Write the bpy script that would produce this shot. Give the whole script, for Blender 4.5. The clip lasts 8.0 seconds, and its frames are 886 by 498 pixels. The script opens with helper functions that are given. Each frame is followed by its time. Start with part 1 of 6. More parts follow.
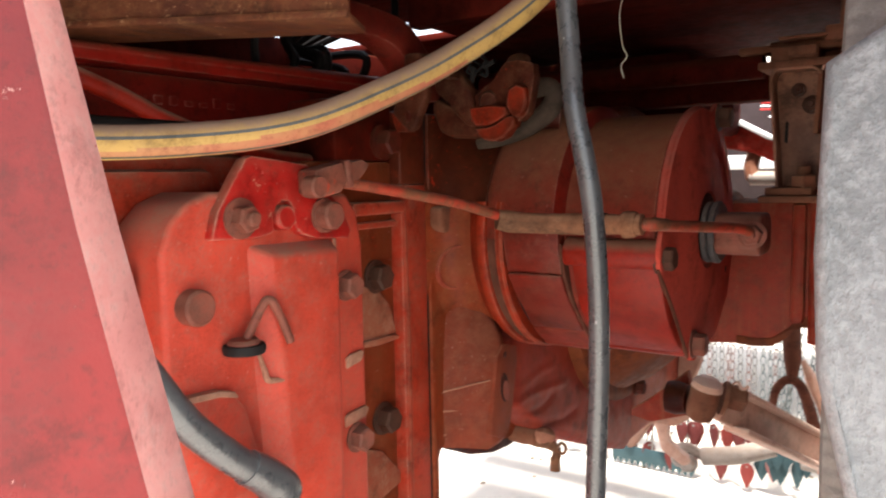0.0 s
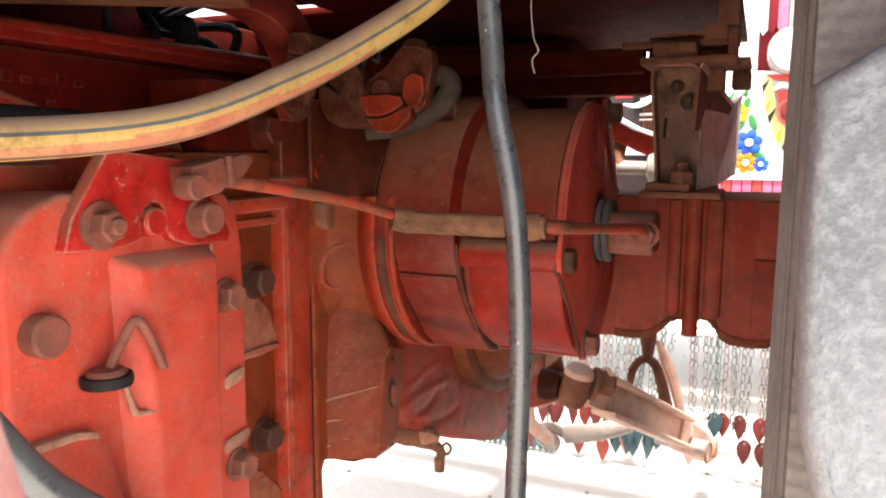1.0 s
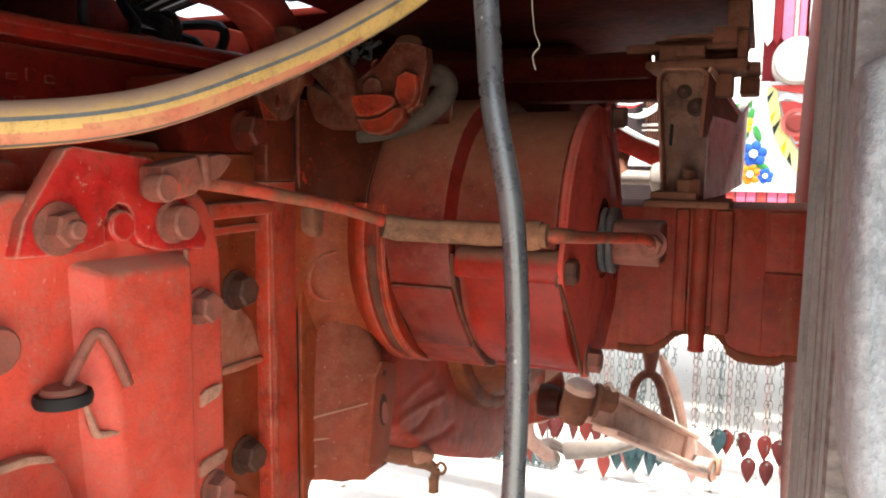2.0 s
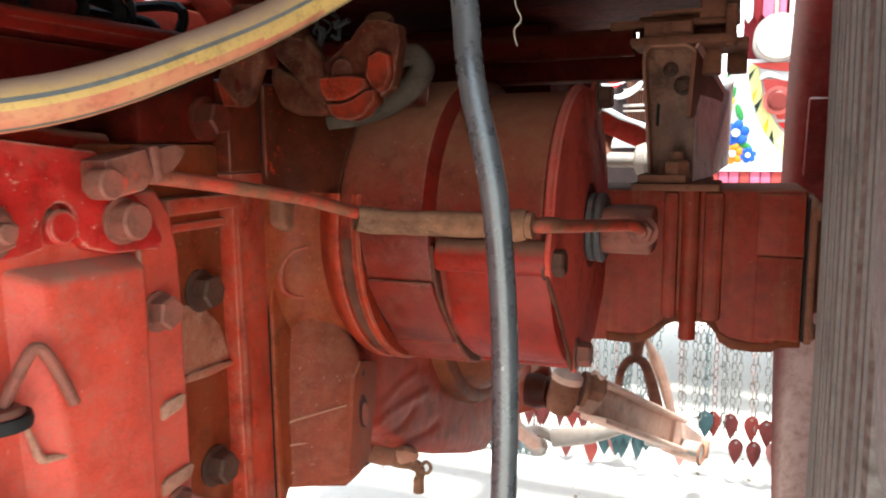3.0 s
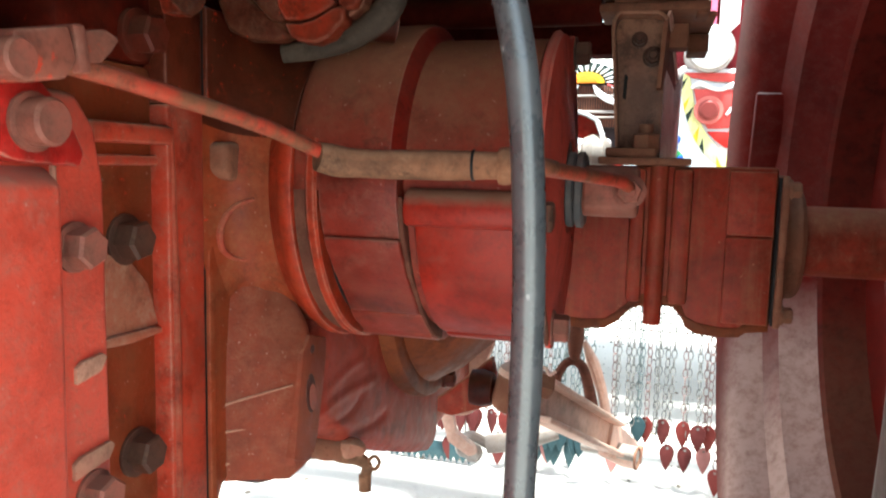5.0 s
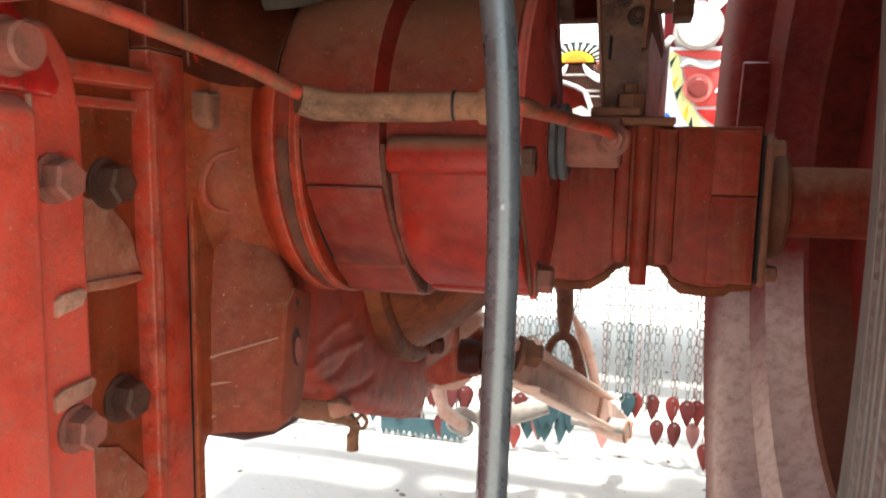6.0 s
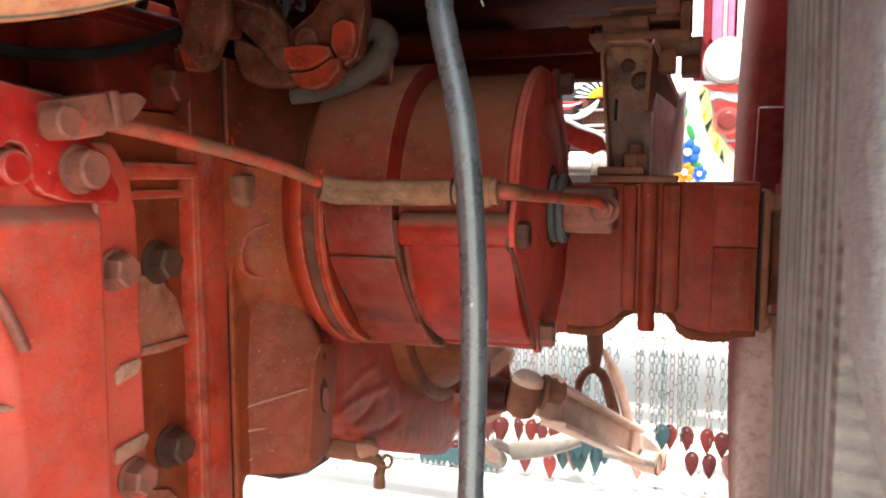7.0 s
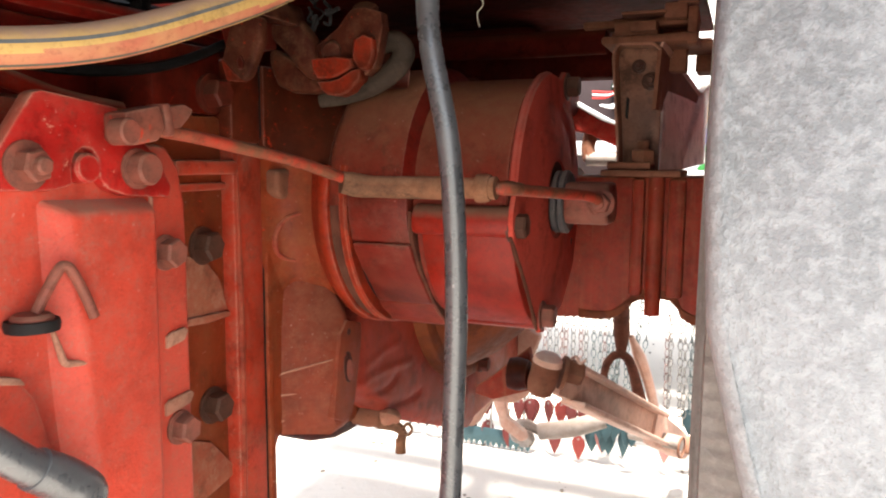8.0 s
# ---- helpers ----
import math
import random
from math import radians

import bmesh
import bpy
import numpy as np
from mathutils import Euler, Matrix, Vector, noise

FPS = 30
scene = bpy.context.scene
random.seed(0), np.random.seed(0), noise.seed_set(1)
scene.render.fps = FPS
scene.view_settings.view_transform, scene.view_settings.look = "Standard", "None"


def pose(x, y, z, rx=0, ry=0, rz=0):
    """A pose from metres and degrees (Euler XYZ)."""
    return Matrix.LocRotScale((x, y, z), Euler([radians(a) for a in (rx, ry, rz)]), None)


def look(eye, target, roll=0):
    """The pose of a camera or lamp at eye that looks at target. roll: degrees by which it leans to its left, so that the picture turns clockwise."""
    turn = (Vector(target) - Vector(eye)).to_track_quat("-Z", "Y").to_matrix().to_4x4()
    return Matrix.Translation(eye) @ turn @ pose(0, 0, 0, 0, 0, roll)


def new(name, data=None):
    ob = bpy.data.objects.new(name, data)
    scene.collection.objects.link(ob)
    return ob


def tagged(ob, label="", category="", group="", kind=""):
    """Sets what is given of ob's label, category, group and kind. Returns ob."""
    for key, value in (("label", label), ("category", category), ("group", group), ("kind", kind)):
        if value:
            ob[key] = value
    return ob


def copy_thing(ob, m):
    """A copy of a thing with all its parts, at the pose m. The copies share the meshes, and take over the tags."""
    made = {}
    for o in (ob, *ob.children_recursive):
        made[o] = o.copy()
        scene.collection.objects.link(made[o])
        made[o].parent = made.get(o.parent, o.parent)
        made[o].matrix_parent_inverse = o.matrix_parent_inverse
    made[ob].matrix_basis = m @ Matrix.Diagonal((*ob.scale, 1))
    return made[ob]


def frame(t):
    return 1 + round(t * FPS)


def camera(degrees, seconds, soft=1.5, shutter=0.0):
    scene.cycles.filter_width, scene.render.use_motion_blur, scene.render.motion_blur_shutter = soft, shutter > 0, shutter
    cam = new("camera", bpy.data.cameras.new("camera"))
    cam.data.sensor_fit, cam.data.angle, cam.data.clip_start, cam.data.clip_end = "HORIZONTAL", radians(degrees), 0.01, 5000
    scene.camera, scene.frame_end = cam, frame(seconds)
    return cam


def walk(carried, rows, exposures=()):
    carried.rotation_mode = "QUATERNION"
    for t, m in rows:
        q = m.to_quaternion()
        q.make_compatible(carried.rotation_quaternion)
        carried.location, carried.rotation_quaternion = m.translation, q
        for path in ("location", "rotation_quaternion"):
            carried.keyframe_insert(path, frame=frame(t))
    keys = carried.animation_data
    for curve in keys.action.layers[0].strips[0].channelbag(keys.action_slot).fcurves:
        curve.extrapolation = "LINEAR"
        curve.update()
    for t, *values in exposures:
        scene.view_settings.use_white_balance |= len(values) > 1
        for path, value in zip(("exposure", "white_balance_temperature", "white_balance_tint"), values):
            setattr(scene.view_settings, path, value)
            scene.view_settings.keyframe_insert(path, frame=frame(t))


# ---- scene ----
cam = camera(62.0, 8.0, soft=2.0, shutter=0.4)
PATH = [
    (0, (-0.089, 0.143, 0.849), (-1.218, 1.782, 0.651), -1.1),
    (0.5, (-0.117, 0.15, 0.857), (-1.051, 1.907, 0.656), -1.1),
    (1, (-0.138, 0.169, 0.864), (-0.919, 1.991, 0.597), 0.2),
    (1.5, (-0.144, 0.193, 0.859), (-0.923, 2.019, 0.615), 0.5),
    (2.8, (-0.154, 0.219, 0.858), (-0.945, 2.041, 0.623), 0.7),
    (3, (-0.158, 0.233, 0.859), (-0.896, 2.072, 0.582), -0.5),
    (3.5, (-0.187, 0.253, 0.854), (-0.876, 2.121, 0.664), 0.6),
    (4, (-0.209, 0.261, 0.834), (-0.85, 2.147, 0.657), 0.1),
    (4.5, (-0.208, 0.267, 0.823), (-0.83, 2.159, 0.645), -0.3),
    (5, (-0.208, 0.275, 0.811), (-0.741, 2.189, 0.582), 1.4),
    (5.2, (-0.204, 0.272, 0.793), (-0.767, 2.182, 0.6), -0.3),
    (6.3, (-0.198, 0.273, 0.785), (-0.699, 2.191, 0.514), 1.4),
    (6.5, (-0.192, 0.271, 0.8), (-0.702, 2.191, 0.565), 0.4),
    (7, (-0.162, 0.229, 0.82), (-0.793, 2.117, 0.625), -0.0),
    (7.5, (-0.133, 0.199, 0.827), (-0.805, 2.07, 0.607), -0.6),
    (8, (-0.115, 0.18, 0.829), (-0.861, 2.02, 0.593), 0.4),
]
walk(cam, [(t, look(eye, target, roll)) for t, eye, target, roll in PATH], exposures=[(0.0, 1.96, 6500, 10), (0.5, 2.24, 6500, 10), (1.0, 2.34, 6500, 9), (1.5, 2.30, 6400, 8), (3.0, 2.29, 5900, 0), (3.5, 2.32, 5700, -3), (5.0, 2.30, 5700, -3), (6.5, 2.08, 6150, 3), (7.0, 2.34, 6100, 2), (7.5, 2.28, 6400, 8), (8.0, 2.28, 6500, 9)])

# ---- world and sun ----
SUN_EL, SUN_AZ = 72.0, 165.0
world = bpy.data.worlds.new("sky")
scene.world = world
world.use_nodes = True
wn = world.node_tree
wn.nodes.clear()
sky = wn.nodes.new("ShaderNodeTexSky")
sky.sky_type = "NISHITA"
sky.sun_disc = False
sky.sun_elevation = radians(SUN_EL)
sky.sun_rotation = radians(SUN_AZ)
bg = wn.nodes.new("ShaderNodeBackground")
bg.inputs["Strength"].default_value = 0.12
wout = wn.nodes.new("ShaderNodeOutputWorld")
haze = wn.nodes.new("ShaderNodeHueSaturation")
haze.inputs["Saturation"].default_value = 0.35
wn.links.new(sky.outputs["Color"], haze.inputs["Color"])
wn.links.new(haze.outputs["Color"], bg.inputs["Color"])
wn.links.new(bg.outputs["Background"], wout.inputs["Surface"])
sun_data = bpy.data.lights.new("sun", "SUN")
sun_data.energy = 3.6
sun_data.angle = radians(6)
sun_data.color = (1.0, 0.95, 0.88)
sun = new("sun", sun_data)
sun_dir = Vector((math.sin(radians(SUN_AZ)) * math.cos(radians(SUN_EL)), math.cos(radians(SUN_AZ)) * math.cos(radians(SUN_EL)), math.sin(radians(SUN_EL))))
sun.matrix_world = look(sun_dir * 20, (0, 0, 0))


# ---- materials ----
def nodes_of(name):
    mat = bpy.data.materials.new(name)
    mat.use_nodes = True
    nt = mat.node_tree
    return mat, nt, nt.nodes["Principled BSDF"]


def add_node(nt, kind, **values):
    n = nt.nodes.new(kind)
    for key, value in values.items():
        n.inputs[key].default_value = value
    return n


def noise_tex(nt, coord, scale, detail=4.0, rough=0.6, stretch=None):
    n = add_node(nt, "ShaderNodeTexNoise", Scale=scale, Detail=detail, Roughness=rough)
    if stretch:
        m = nt.nodes.new("ShaderNodeMapping")
        m.inputs["Scale"].default_value = stretch
        nt.links.new(coord, m.inputs["Vector"])
        nt.links.new(m.outputs["Vector"], n.inputs["Vector"])
    else:
        nt.links.new(coord, n.inputs["Vector"])
    return n.outputs["Fac"]


def ramp(nt, fac, lo, hi, a=0.0, b=1.0):
    r = add_node(nt, "ShaderNodeMapRange")
    r.clamp = True
    nt.links.new(fac, r.inputs["Value"])
    for key, value in (("From Min", lo), ("From Max", hi), ("To Min", a), ("To Max", b)):
        r.inputs[key].default_value = value
    return r.outputs["Result"]


def calc(nt, op, a, b):
    m = nt.nodes.new("ShaderNodeMath")
    m.operation = op
    m.use_clamp = True
    for i, v in enumerate((a, b)):
        if isinstance(v, (int, float)):
            m.inputs[i].default_value = v
        else:
            nt.links.new(v, m.inputs[i])
    return m.outputs[0]


def blend(nt, fac, a, b):
    m = nt.nodes.new("ShaderNodeMix")
    m.data_type = "RGBA"
    if isinstance(fac, (int, float)):
        m.inputs[0].default_value = fac
    else:
        nt.links.new(fac, m.inputs[0])
    for i, v in ((6, a), (7, b)):
        if isinstance(v, tuple):
            m.inputs[i].default_value = (*v, 1.0)
        else:
            nt.links.new(v, m.inputs[i])
    return m.outputs[2]


def surface(name, base, other, dust=(0.30, 0.19, 0.125), dust_up=0.8, dust_all=0.25, chips=None, chip_amount=0.0, rough=0.45, metal=0.0, bump=0.25, scale=1.0, stretch=None, streak=0.0, edge=0.0, edge_colour=(0.50, 0.27, 0.2), gloss=0.16, fleck=0.0, grime_amount=0.75, peel=0.4, settle=(0.15, 0.80)):
    """A painted, rusty or rubbery surface: two colours in patches, grime, dust that settles on what faces up, pale flecks, chips, worn edges, fine relief."""
    mat, nt, bsdf = nodes_of(name)
    tc = nt.nodes.new("ShaderNodeTexCoord").outputs["Object"]
    large = noise_tex(nt, tc, 16 * scale, 6, 0.65)
    mid = noise_tex(nt, tc, 70 * scale, 6, 0.72, stretch)
    fine = noise_tex(nt, tc, 480 * scale, 4, 0.75)
    col = blend(nt, ramp(nt, large, 0.42, 0.60), base, other)
    grime = calc(nt, "MULTIPLY", ramp(nt, noise_tex(nt, tc, 38 * scale, 8, 0.78), 0.50, 0.64), grime_amount)
    col = blend(nt, grime, col, tuple(q * 0.42 for q in other))
    speck = calc(nt, "MULTIPLY", ramp(nt, fine, 0.53, 0.66), 0.45)
    col = blend(nt, speck, col, tuple(q * 0.5 for q in other))
    geo = nt.nodes.new("ShaderNodeNewGeometry")
    sep = nt.nodes.new("ShaderNodeSeparateXYZ")
    nt.links.new(geo.outputs["Normal"], sep.inputs[0])
    up = ramp(nt, sep.outputs["Z"], *settle)
    film = calc(nt, "MULTIPLY", calc(nt, "MULTIPLY", ramp(nt, mid, 0.44, 0.66), ramp(nt, fine, 0.35, 0.62)), dust_all * 1.25)
    settled = calc(nt, "MULTIPLY", up, ramp(nt, mid, 0.3, 0.55, dust_up * 0.55, dust_up))
    dusty = calc(nt, "ADD", film, settled)
    if streak:
        runs = noise_tex(nt, tc, 110 * scale, 4, 0.65, (1.0, 1.0, 0.05))
        dusty = calc(nt, "ADD", dusty, calc(nt, "MULTIPLY", ramp(nt, runs, 0.52, 0.72), streak))
    col = blend(nt, dusty, col, dust)
    if fleck:
        c = calc(nt, "MULTIPLY", ramp(nt, noise_tex(nt, tc, 330 * scale, 2, 0.5), 0.70, 0.76), fleck)
        col = blend(nt, c, col, (0.62, 0.42, 0.36))
    if chips:
        c = ramp(nt, noise_tex(nt, tc, 120 * scale, 7, 0.78), 0.64 - chip_amount, 0.67 - chip_amount)
        col = blend(nt, c, col, chips)
    if edge:
        bev = nt.nodes.new("ShaderNodeBevel")
        bev.samples = 4
        bev.inputs["Radius"].default_value = 0.0022
        dot = nt.nodes.new("ShaderNodeVectorMath")
        dot.operation = "DOT_PRODUCT"
        nt.links.new(bev.outputs["Normal"], dot.inputs[0])
        nt.links.new(geo.outputs["Normal"], dot.inputs[1])
        worn = calc(nt, "MULTIPLY", ramp(nt, dot.outputs["Value"], 0.985, 0.90), ramp(nt, mid, 0.38, 0.58, 0.0, edge))
        col = blend(nt, worn, col, edge_colour)
    nt.links.new(col, bsdf.inputs["Base Color"])
    nt.links.new(calc(nt, "ADD", calc(nt, "MULTIPLY", dusty, 0.45), ramp(nt, mid, 0.3, 0.7, rough - 0.1, rough + 0.12)), bsdf.inputs["Roughness"])
    bsdf.inputs["Metallic"].default_value = metal
    bsdf.inputs["Specular IOR Level"].default_value = gloss
    bp = add_node(nt, "ShaderNodeBump", Strength=bump, Distance=0.0016)
    nt.links.new(calc(nt, "ADD", calc(nt, "MULTIPLY", mid, 1 - peel), calc(nt, "MULTIPLY", fine, peel)), bp.inputs["Height"])
    nt.links.new(bp.outputs["Normal"], bsdf.inputs["Normal"])
    return mat


def plain(name, base, rough=0.5, metal=0.0, vary=0.25):
    mat, nt, bsdf = nodes_of(name)
    tc = nt.nodes.new("ShaderNodeTexCoord").outputs["Object"]
    f = noise_tex(nt, tc, 30, 5, 0.7)
    col = blend(nt, ramp(nt, f, 0.3, 0.7), base, tuple(c * (1 - vary) for c in base))
    nt.links.new(col, bsdf.inputs["Base Color"])
    bsdf.inputs["Roughness"].default_value = rough
    bsdf.inputs["Metallic"].default_value = metal
    bsdf.inputs["Specular IOR Level"].default_value = 0.12
    bp = add_node(nt, "ShaderNodeBump", Strength=0.15, Distance=0.001)
    nt.links.new(noise_tex(nt, tc, 300, 3), bp.inputs["Height"])
    nt.links.new(bp.outputs["Normal"], bsdf.inputs["Normal"])
    return mat


DUST = (0.30, 0.19, 0.13)
M_GEAR = surface("gearbox_red_paint", (0.44, 0.043, 0.019), (0.31, 0.032, 0.014), dust_all=0.34, chips=(0.50, 0.10, 0.05), chip_amount=0.0, streak=0.10, edge=0.6, fleck=0.25, bump=0.5)
M_COVER = surface("cover_red_paint", (0.58, 0.066, 0.038), (0.51, 0.060, 0.035), dust_all=0.38, chips=(0.56, 0.13, 0.08), chip_amount=-0.01, edge=0.7, gloss=0.25, rough=0.4, grime_amount=0.35, fleck=0.25, dust=(0.40, 0.19, 0.135), dust_up=0.85, bump=0.5, peel=0.45)
M_PLATE = surface("bracket_red_paint", (0.42, 0.016, 0.013), (0.34, 0.014, 0.011), dust_all=0.12, chips=(0.55, 0.25, 0.18), chip_amount=-0.01, rough=0.38, edge=0.9, bump=0.5, fleck=0.5)
M_REAR = surface("rear_housing_orange_red", (0.235, 0.036, 0.011), (0.165, 0.029, 0.009), dust_all=0.36, chips=(0.44, 0.032, 0.013), chip_amount=0.0, edge=0.5, fleck=0.3, bump=0.5, dust=(0.26, 0.105, 0.045), edge_colour=(0.50, 0.12, 0.06), streak=0.22, grime_amount=0.55)
M_PITTED = surface("pitted_orange_red_casting", (0.215, 0.034, 0.012), (0.165, 0.033, 0.014), gloss=0.2, rough=0.5, grime_amount=0.3, dust=(0.29, 0.12, 0.07), dust_all=0.4, fleck=0.35, bump=0.8, scale=1.3)
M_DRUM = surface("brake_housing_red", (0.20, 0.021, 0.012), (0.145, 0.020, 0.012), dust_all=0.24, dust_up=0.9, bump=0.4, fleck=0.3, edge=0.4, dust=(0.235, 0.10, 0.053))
M_CLEAN = surface("clean_red_paint", (0.26, 0.013, 0.005), (0.19, 0.011, 0.005), dust_all=0.13, dust_up=1.1, dust=(0.25, 0.13, 0.085), bump=0.2, rough=0.4, edge_colour=(0.17, 0.090, 0.070), gloss=0.2, edge=0.4, grime_amount=0.6)
M_BAND = surface("dusky_mauve_red_paint", (0.165, 0.019, 0.012), (0.115, 0.016, 0.010), dust_all=0.28, dust_up=0.9, bump=0.25, rough=0.4, edge=0.95, edge_colour=(0.15, 0.080, 0.062), dust=(0.24, 0.10, 0.065))
M_FLANGE = surface("scratched_orange_red_flange", (0.32, 0.028, 0.009), (0.20, 0.020, 0.008), dust=(0.24, 0.10, 0.045), chips=(0.07, 0.02, 0.010), chip_amount=0.01, edge=0.4, bump=0.5, gloss=0.12, dust_all=0.2)
M_DISC = surface("end_plate_dark_red", (0.52, 0.070, 0.047), (0.42, 0.058, 0.040), dust_up=0.7, bump=0.2, fleck=0.2, dust_all=0.2, edge=0.0, dust=(0.40, 0.16, 0.12), gloss=0.05, rough=0.6)
M_AXLE = surface("axle_maroon_paint", (0.27, 0.026, 0.0125), (0.18, 0.021, 0.010), dust=(0.27, 0.12, 0.065), grime_amount=0.5, chips=(0.42, 0.18, 0.11), chip_amount=-0.015, edge=0.6, edge_colour=(0.34, 0.17, 0.09), bump=0.4, dust_all=0.3, streak=0.35)
M_BROWNRED = surface("oily_brown_red", (0.060, 0.006, 0.0025), (0.030, 0.0045, 0.0025), gloss=0.12, dust_all=0.10, dust_up=0.5, dust=(0.09, 0.035, 0.016), streak=0.06, chips=(0.40, 0.025, 0.011), chip_amount=0.0, edge=0.3, bump=0.5)
M_JAW = surface("chipped_orange_red_paint", (0.21, 0.017, 0.006), (0.085, 0.013, 0.006), dust_up=0.6, chips=(0.07, 0.022, 0.012), chip_amount=0.03, scale=1.4, edge=0.2, bump=0.6, gloss=0.04, dust_all=0.3, dust=(0.12, 0.045, 0.022))
M_SUMP = surface("oily_dark_red_casting", (0.32, 0.034, 0.018), (0.23, 0.028, 0.015), chips=(0.40, 0.13, 0.09), chip_amount=-0.02, dust_up=0.3, gloss=0.2, rough=0.45, bump=0.5, dust_all=0.30, dust=(0.34, 0.14, 0.095), fleck=0.25, streak=0.0)
M_ROUGH = surface("rough_pinkish_casting", (0.30, 0.050, 0.030), (0.24, 0.075, 0.050), dust_all=0.45, dust=(0.36, 0.17, 0.12), fleck=0.9, bump=0.9, gloss=0.3, rough=0.5)
M_GRIME = surface("brown_caked_grime", (0.105, 0.036, 0.022), (0.075, 0.024, 0.016), dust_all=0.4, dust=(0.17, 0.085, 0.055), dust_up=0.5, rough=0.75, bump=0.5, gloss=0.1)
M_OILY = surface("orange_oil_stained_casting", (0.17, 0.038, 0.010), (0.10, 0.022, 0.008), dust_all=0.3, streak=0.15, bump=0.4, rough=0.5, gloss=0.15, dust=(0.16, 0.062, 0.026), dust_up=0.5)
M_BULGE = surface("pinkish_red_casting", (0.31, 0.046, 0.024), (0.23, 0.036, 0.019), dust_all=0.5, dust=(0.35, 0.15, 0.085), bump=0.3)
M_BOLT = surface("dusty_painted_bolt", (0.25, 0.075, 0.052), (0.18, 0.062, 0.044), dust_all=0.45, scale=1.5, bump=0.3, dust=(0.25, 0.125, 0.088))
M_BLOCK = surface("dusty_block_with_red_paint", (0.25, 0.075, 0.05), (0.19, 0.07, 0.048), dust=(0.25, 0.125, 0.09), chips=(0.46, 0.045, 0.022), chip_amount=0.06, scale=0.6, edge=0.4, bump=0.4, dust_up=0.5, dust_all=0.3)
# Wall red darkened by colour: deep shade and red bounce are put in.
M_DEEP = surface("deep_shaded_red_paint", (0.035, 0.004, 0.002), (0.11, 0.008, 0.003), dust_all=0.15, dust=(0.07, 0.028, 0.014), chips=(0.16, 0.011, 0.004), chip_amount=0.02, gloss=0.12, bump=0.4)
# Top cover red, with the shade under the platform put into its colour.
M_TOPWALL = surface("shade_dark_grimy_top_cover", (0.18, 0.009, 0.005), (0.12, 0.007, 0.004), dust_all=0.12, dust_up=0.8, dust=(0.14, 0.06, 0.035), bump=0.3, edge=0.4, gloss=0.2)
M_BOOT = surface("dark_dusty_rubber_boot", (0.062, 0.046, 0.035), (0.042, 0.031, 0.025), dust_all=0.25, dust_up=0.5, rough=0.8, bump=0.3, gloss=0.04, dust=(0.15, 0.105, 0.075))
M_BARRED = surface("worn_red_rim_bar", (0.34, 0.016, 0.010), (0.26, 0.013, 0.008), dust_all=0.12, dust_up=0.6, dust=(0.16, 0.07, 0.04), chips=(0.09, 0.03, 0.018), chip_amount=-0.005, edge=0.5, rough=0.4)
# Oily upper casting; the platform's shade over it is put into this colour.
M_REARDARK = surface("shade_dark_oily_upper_housing", (0.054, 0.011, 0.005), (0.098, 0.015, 0.006), chips=(0.34, 0.024, 0.008), streak=0.15, edge=0.3, bump=0.5, gloss=0.1, dust=(0.10, 0.045, 0.022), dust_all=0.1, dust_up=0.25, chip_amount=0.035)
# Bolt colour with red bounce light and dimness put in.
M_REDBOLT = surface("bounce_reddened_bolt", (0.10, 0.014, 0.007), (0.07, 0.011, 0.006), dust_all=0.3, dust=(0.11, 0.045, 0.025), scale=1.5, bump=0.4)
M_DARKBOLT = surface("dark_oily_bolt", (0.085, 0.032, 0.021), (0.060, 0.026, 0.018), dust_all=0.35, scale=1.5, rough=0.4, dust=(0.16, 0.088, 0.058))
M_RUST = surface("rusty_brown_steel", (0.17, 0.062, 0.036), (0.22, 0.085, 0.048), dust_all=0.5, dust=(0.24, 0.135, 0.088), chips=(0.10, 0.03, 0.015), chip_amount=0.02, rough=0.7, bump=0.5)
M_RAIL = surface("rusty_frame_rail", (0.15, 0.045, 0.020), (0.08, 0.024, 0.014), dust_all=0.5, dust=(0.27, 0.13, 0.06), chips=(0.34, 0.18, 0.1), rough=0.7, stretch=(1, 0.2, 1), bump=1.0, chip_amount=0.03)
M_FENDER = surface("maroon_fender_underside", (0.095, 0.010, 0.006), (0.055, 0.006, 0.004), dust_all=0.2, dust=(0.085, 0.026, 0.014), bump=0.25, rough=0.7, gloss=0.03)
M_ARM = surface("dark_red_guard_paint", (0.12, 0.010, 0.006), (0.08, 0.008, 0.005), dust_all=0.25, dust=(0.11, 0.045, 0.025), bump=0.3, edge=0.4)
M_RUSTPALE = surface("pale_rusty_steel", (0.34, 0.15, 0.09), (0.22, 0.09, 0.05), dust_all=0.4, dust=(0.44, 0.25, 0.17), chips=(0.10, 0.035, 0.02), chip_amount=0.0, rough=0.55, bump=0.4, edge=0.5, gloss=0.3)
M_WORNSHEET = surface("worn_pinkish_rusty_sheet", (0.31, 0.145, 0.088), (0.15, 0.056, 0.030), dust_all=0.3, chips=(0.06, 0.025, 0.015), chip_amount=0.01, rough=0.45, gloss=0.4, bump=0.5, grime_amount=0.9, scale=0.9, dust=(0.38, 0.22, 0.155))
M_RUBBER = surface("black_rubber_hose", (0.048, 0.052, 0.057), (0.066, 0.071, 0.077), grime_amount=0.3, dust_up=0.5, dust=(0.24, 0.245, 0.25), rough=0.28, gloss=0.9, bump=0.10, chips=(0.3, 0.3, 0.3), chip_amount=-0.055, dust_all=0.15)
M_SCUFF = plain("pale_scuff", (0.42, 0.42, 0.42), 0.7)
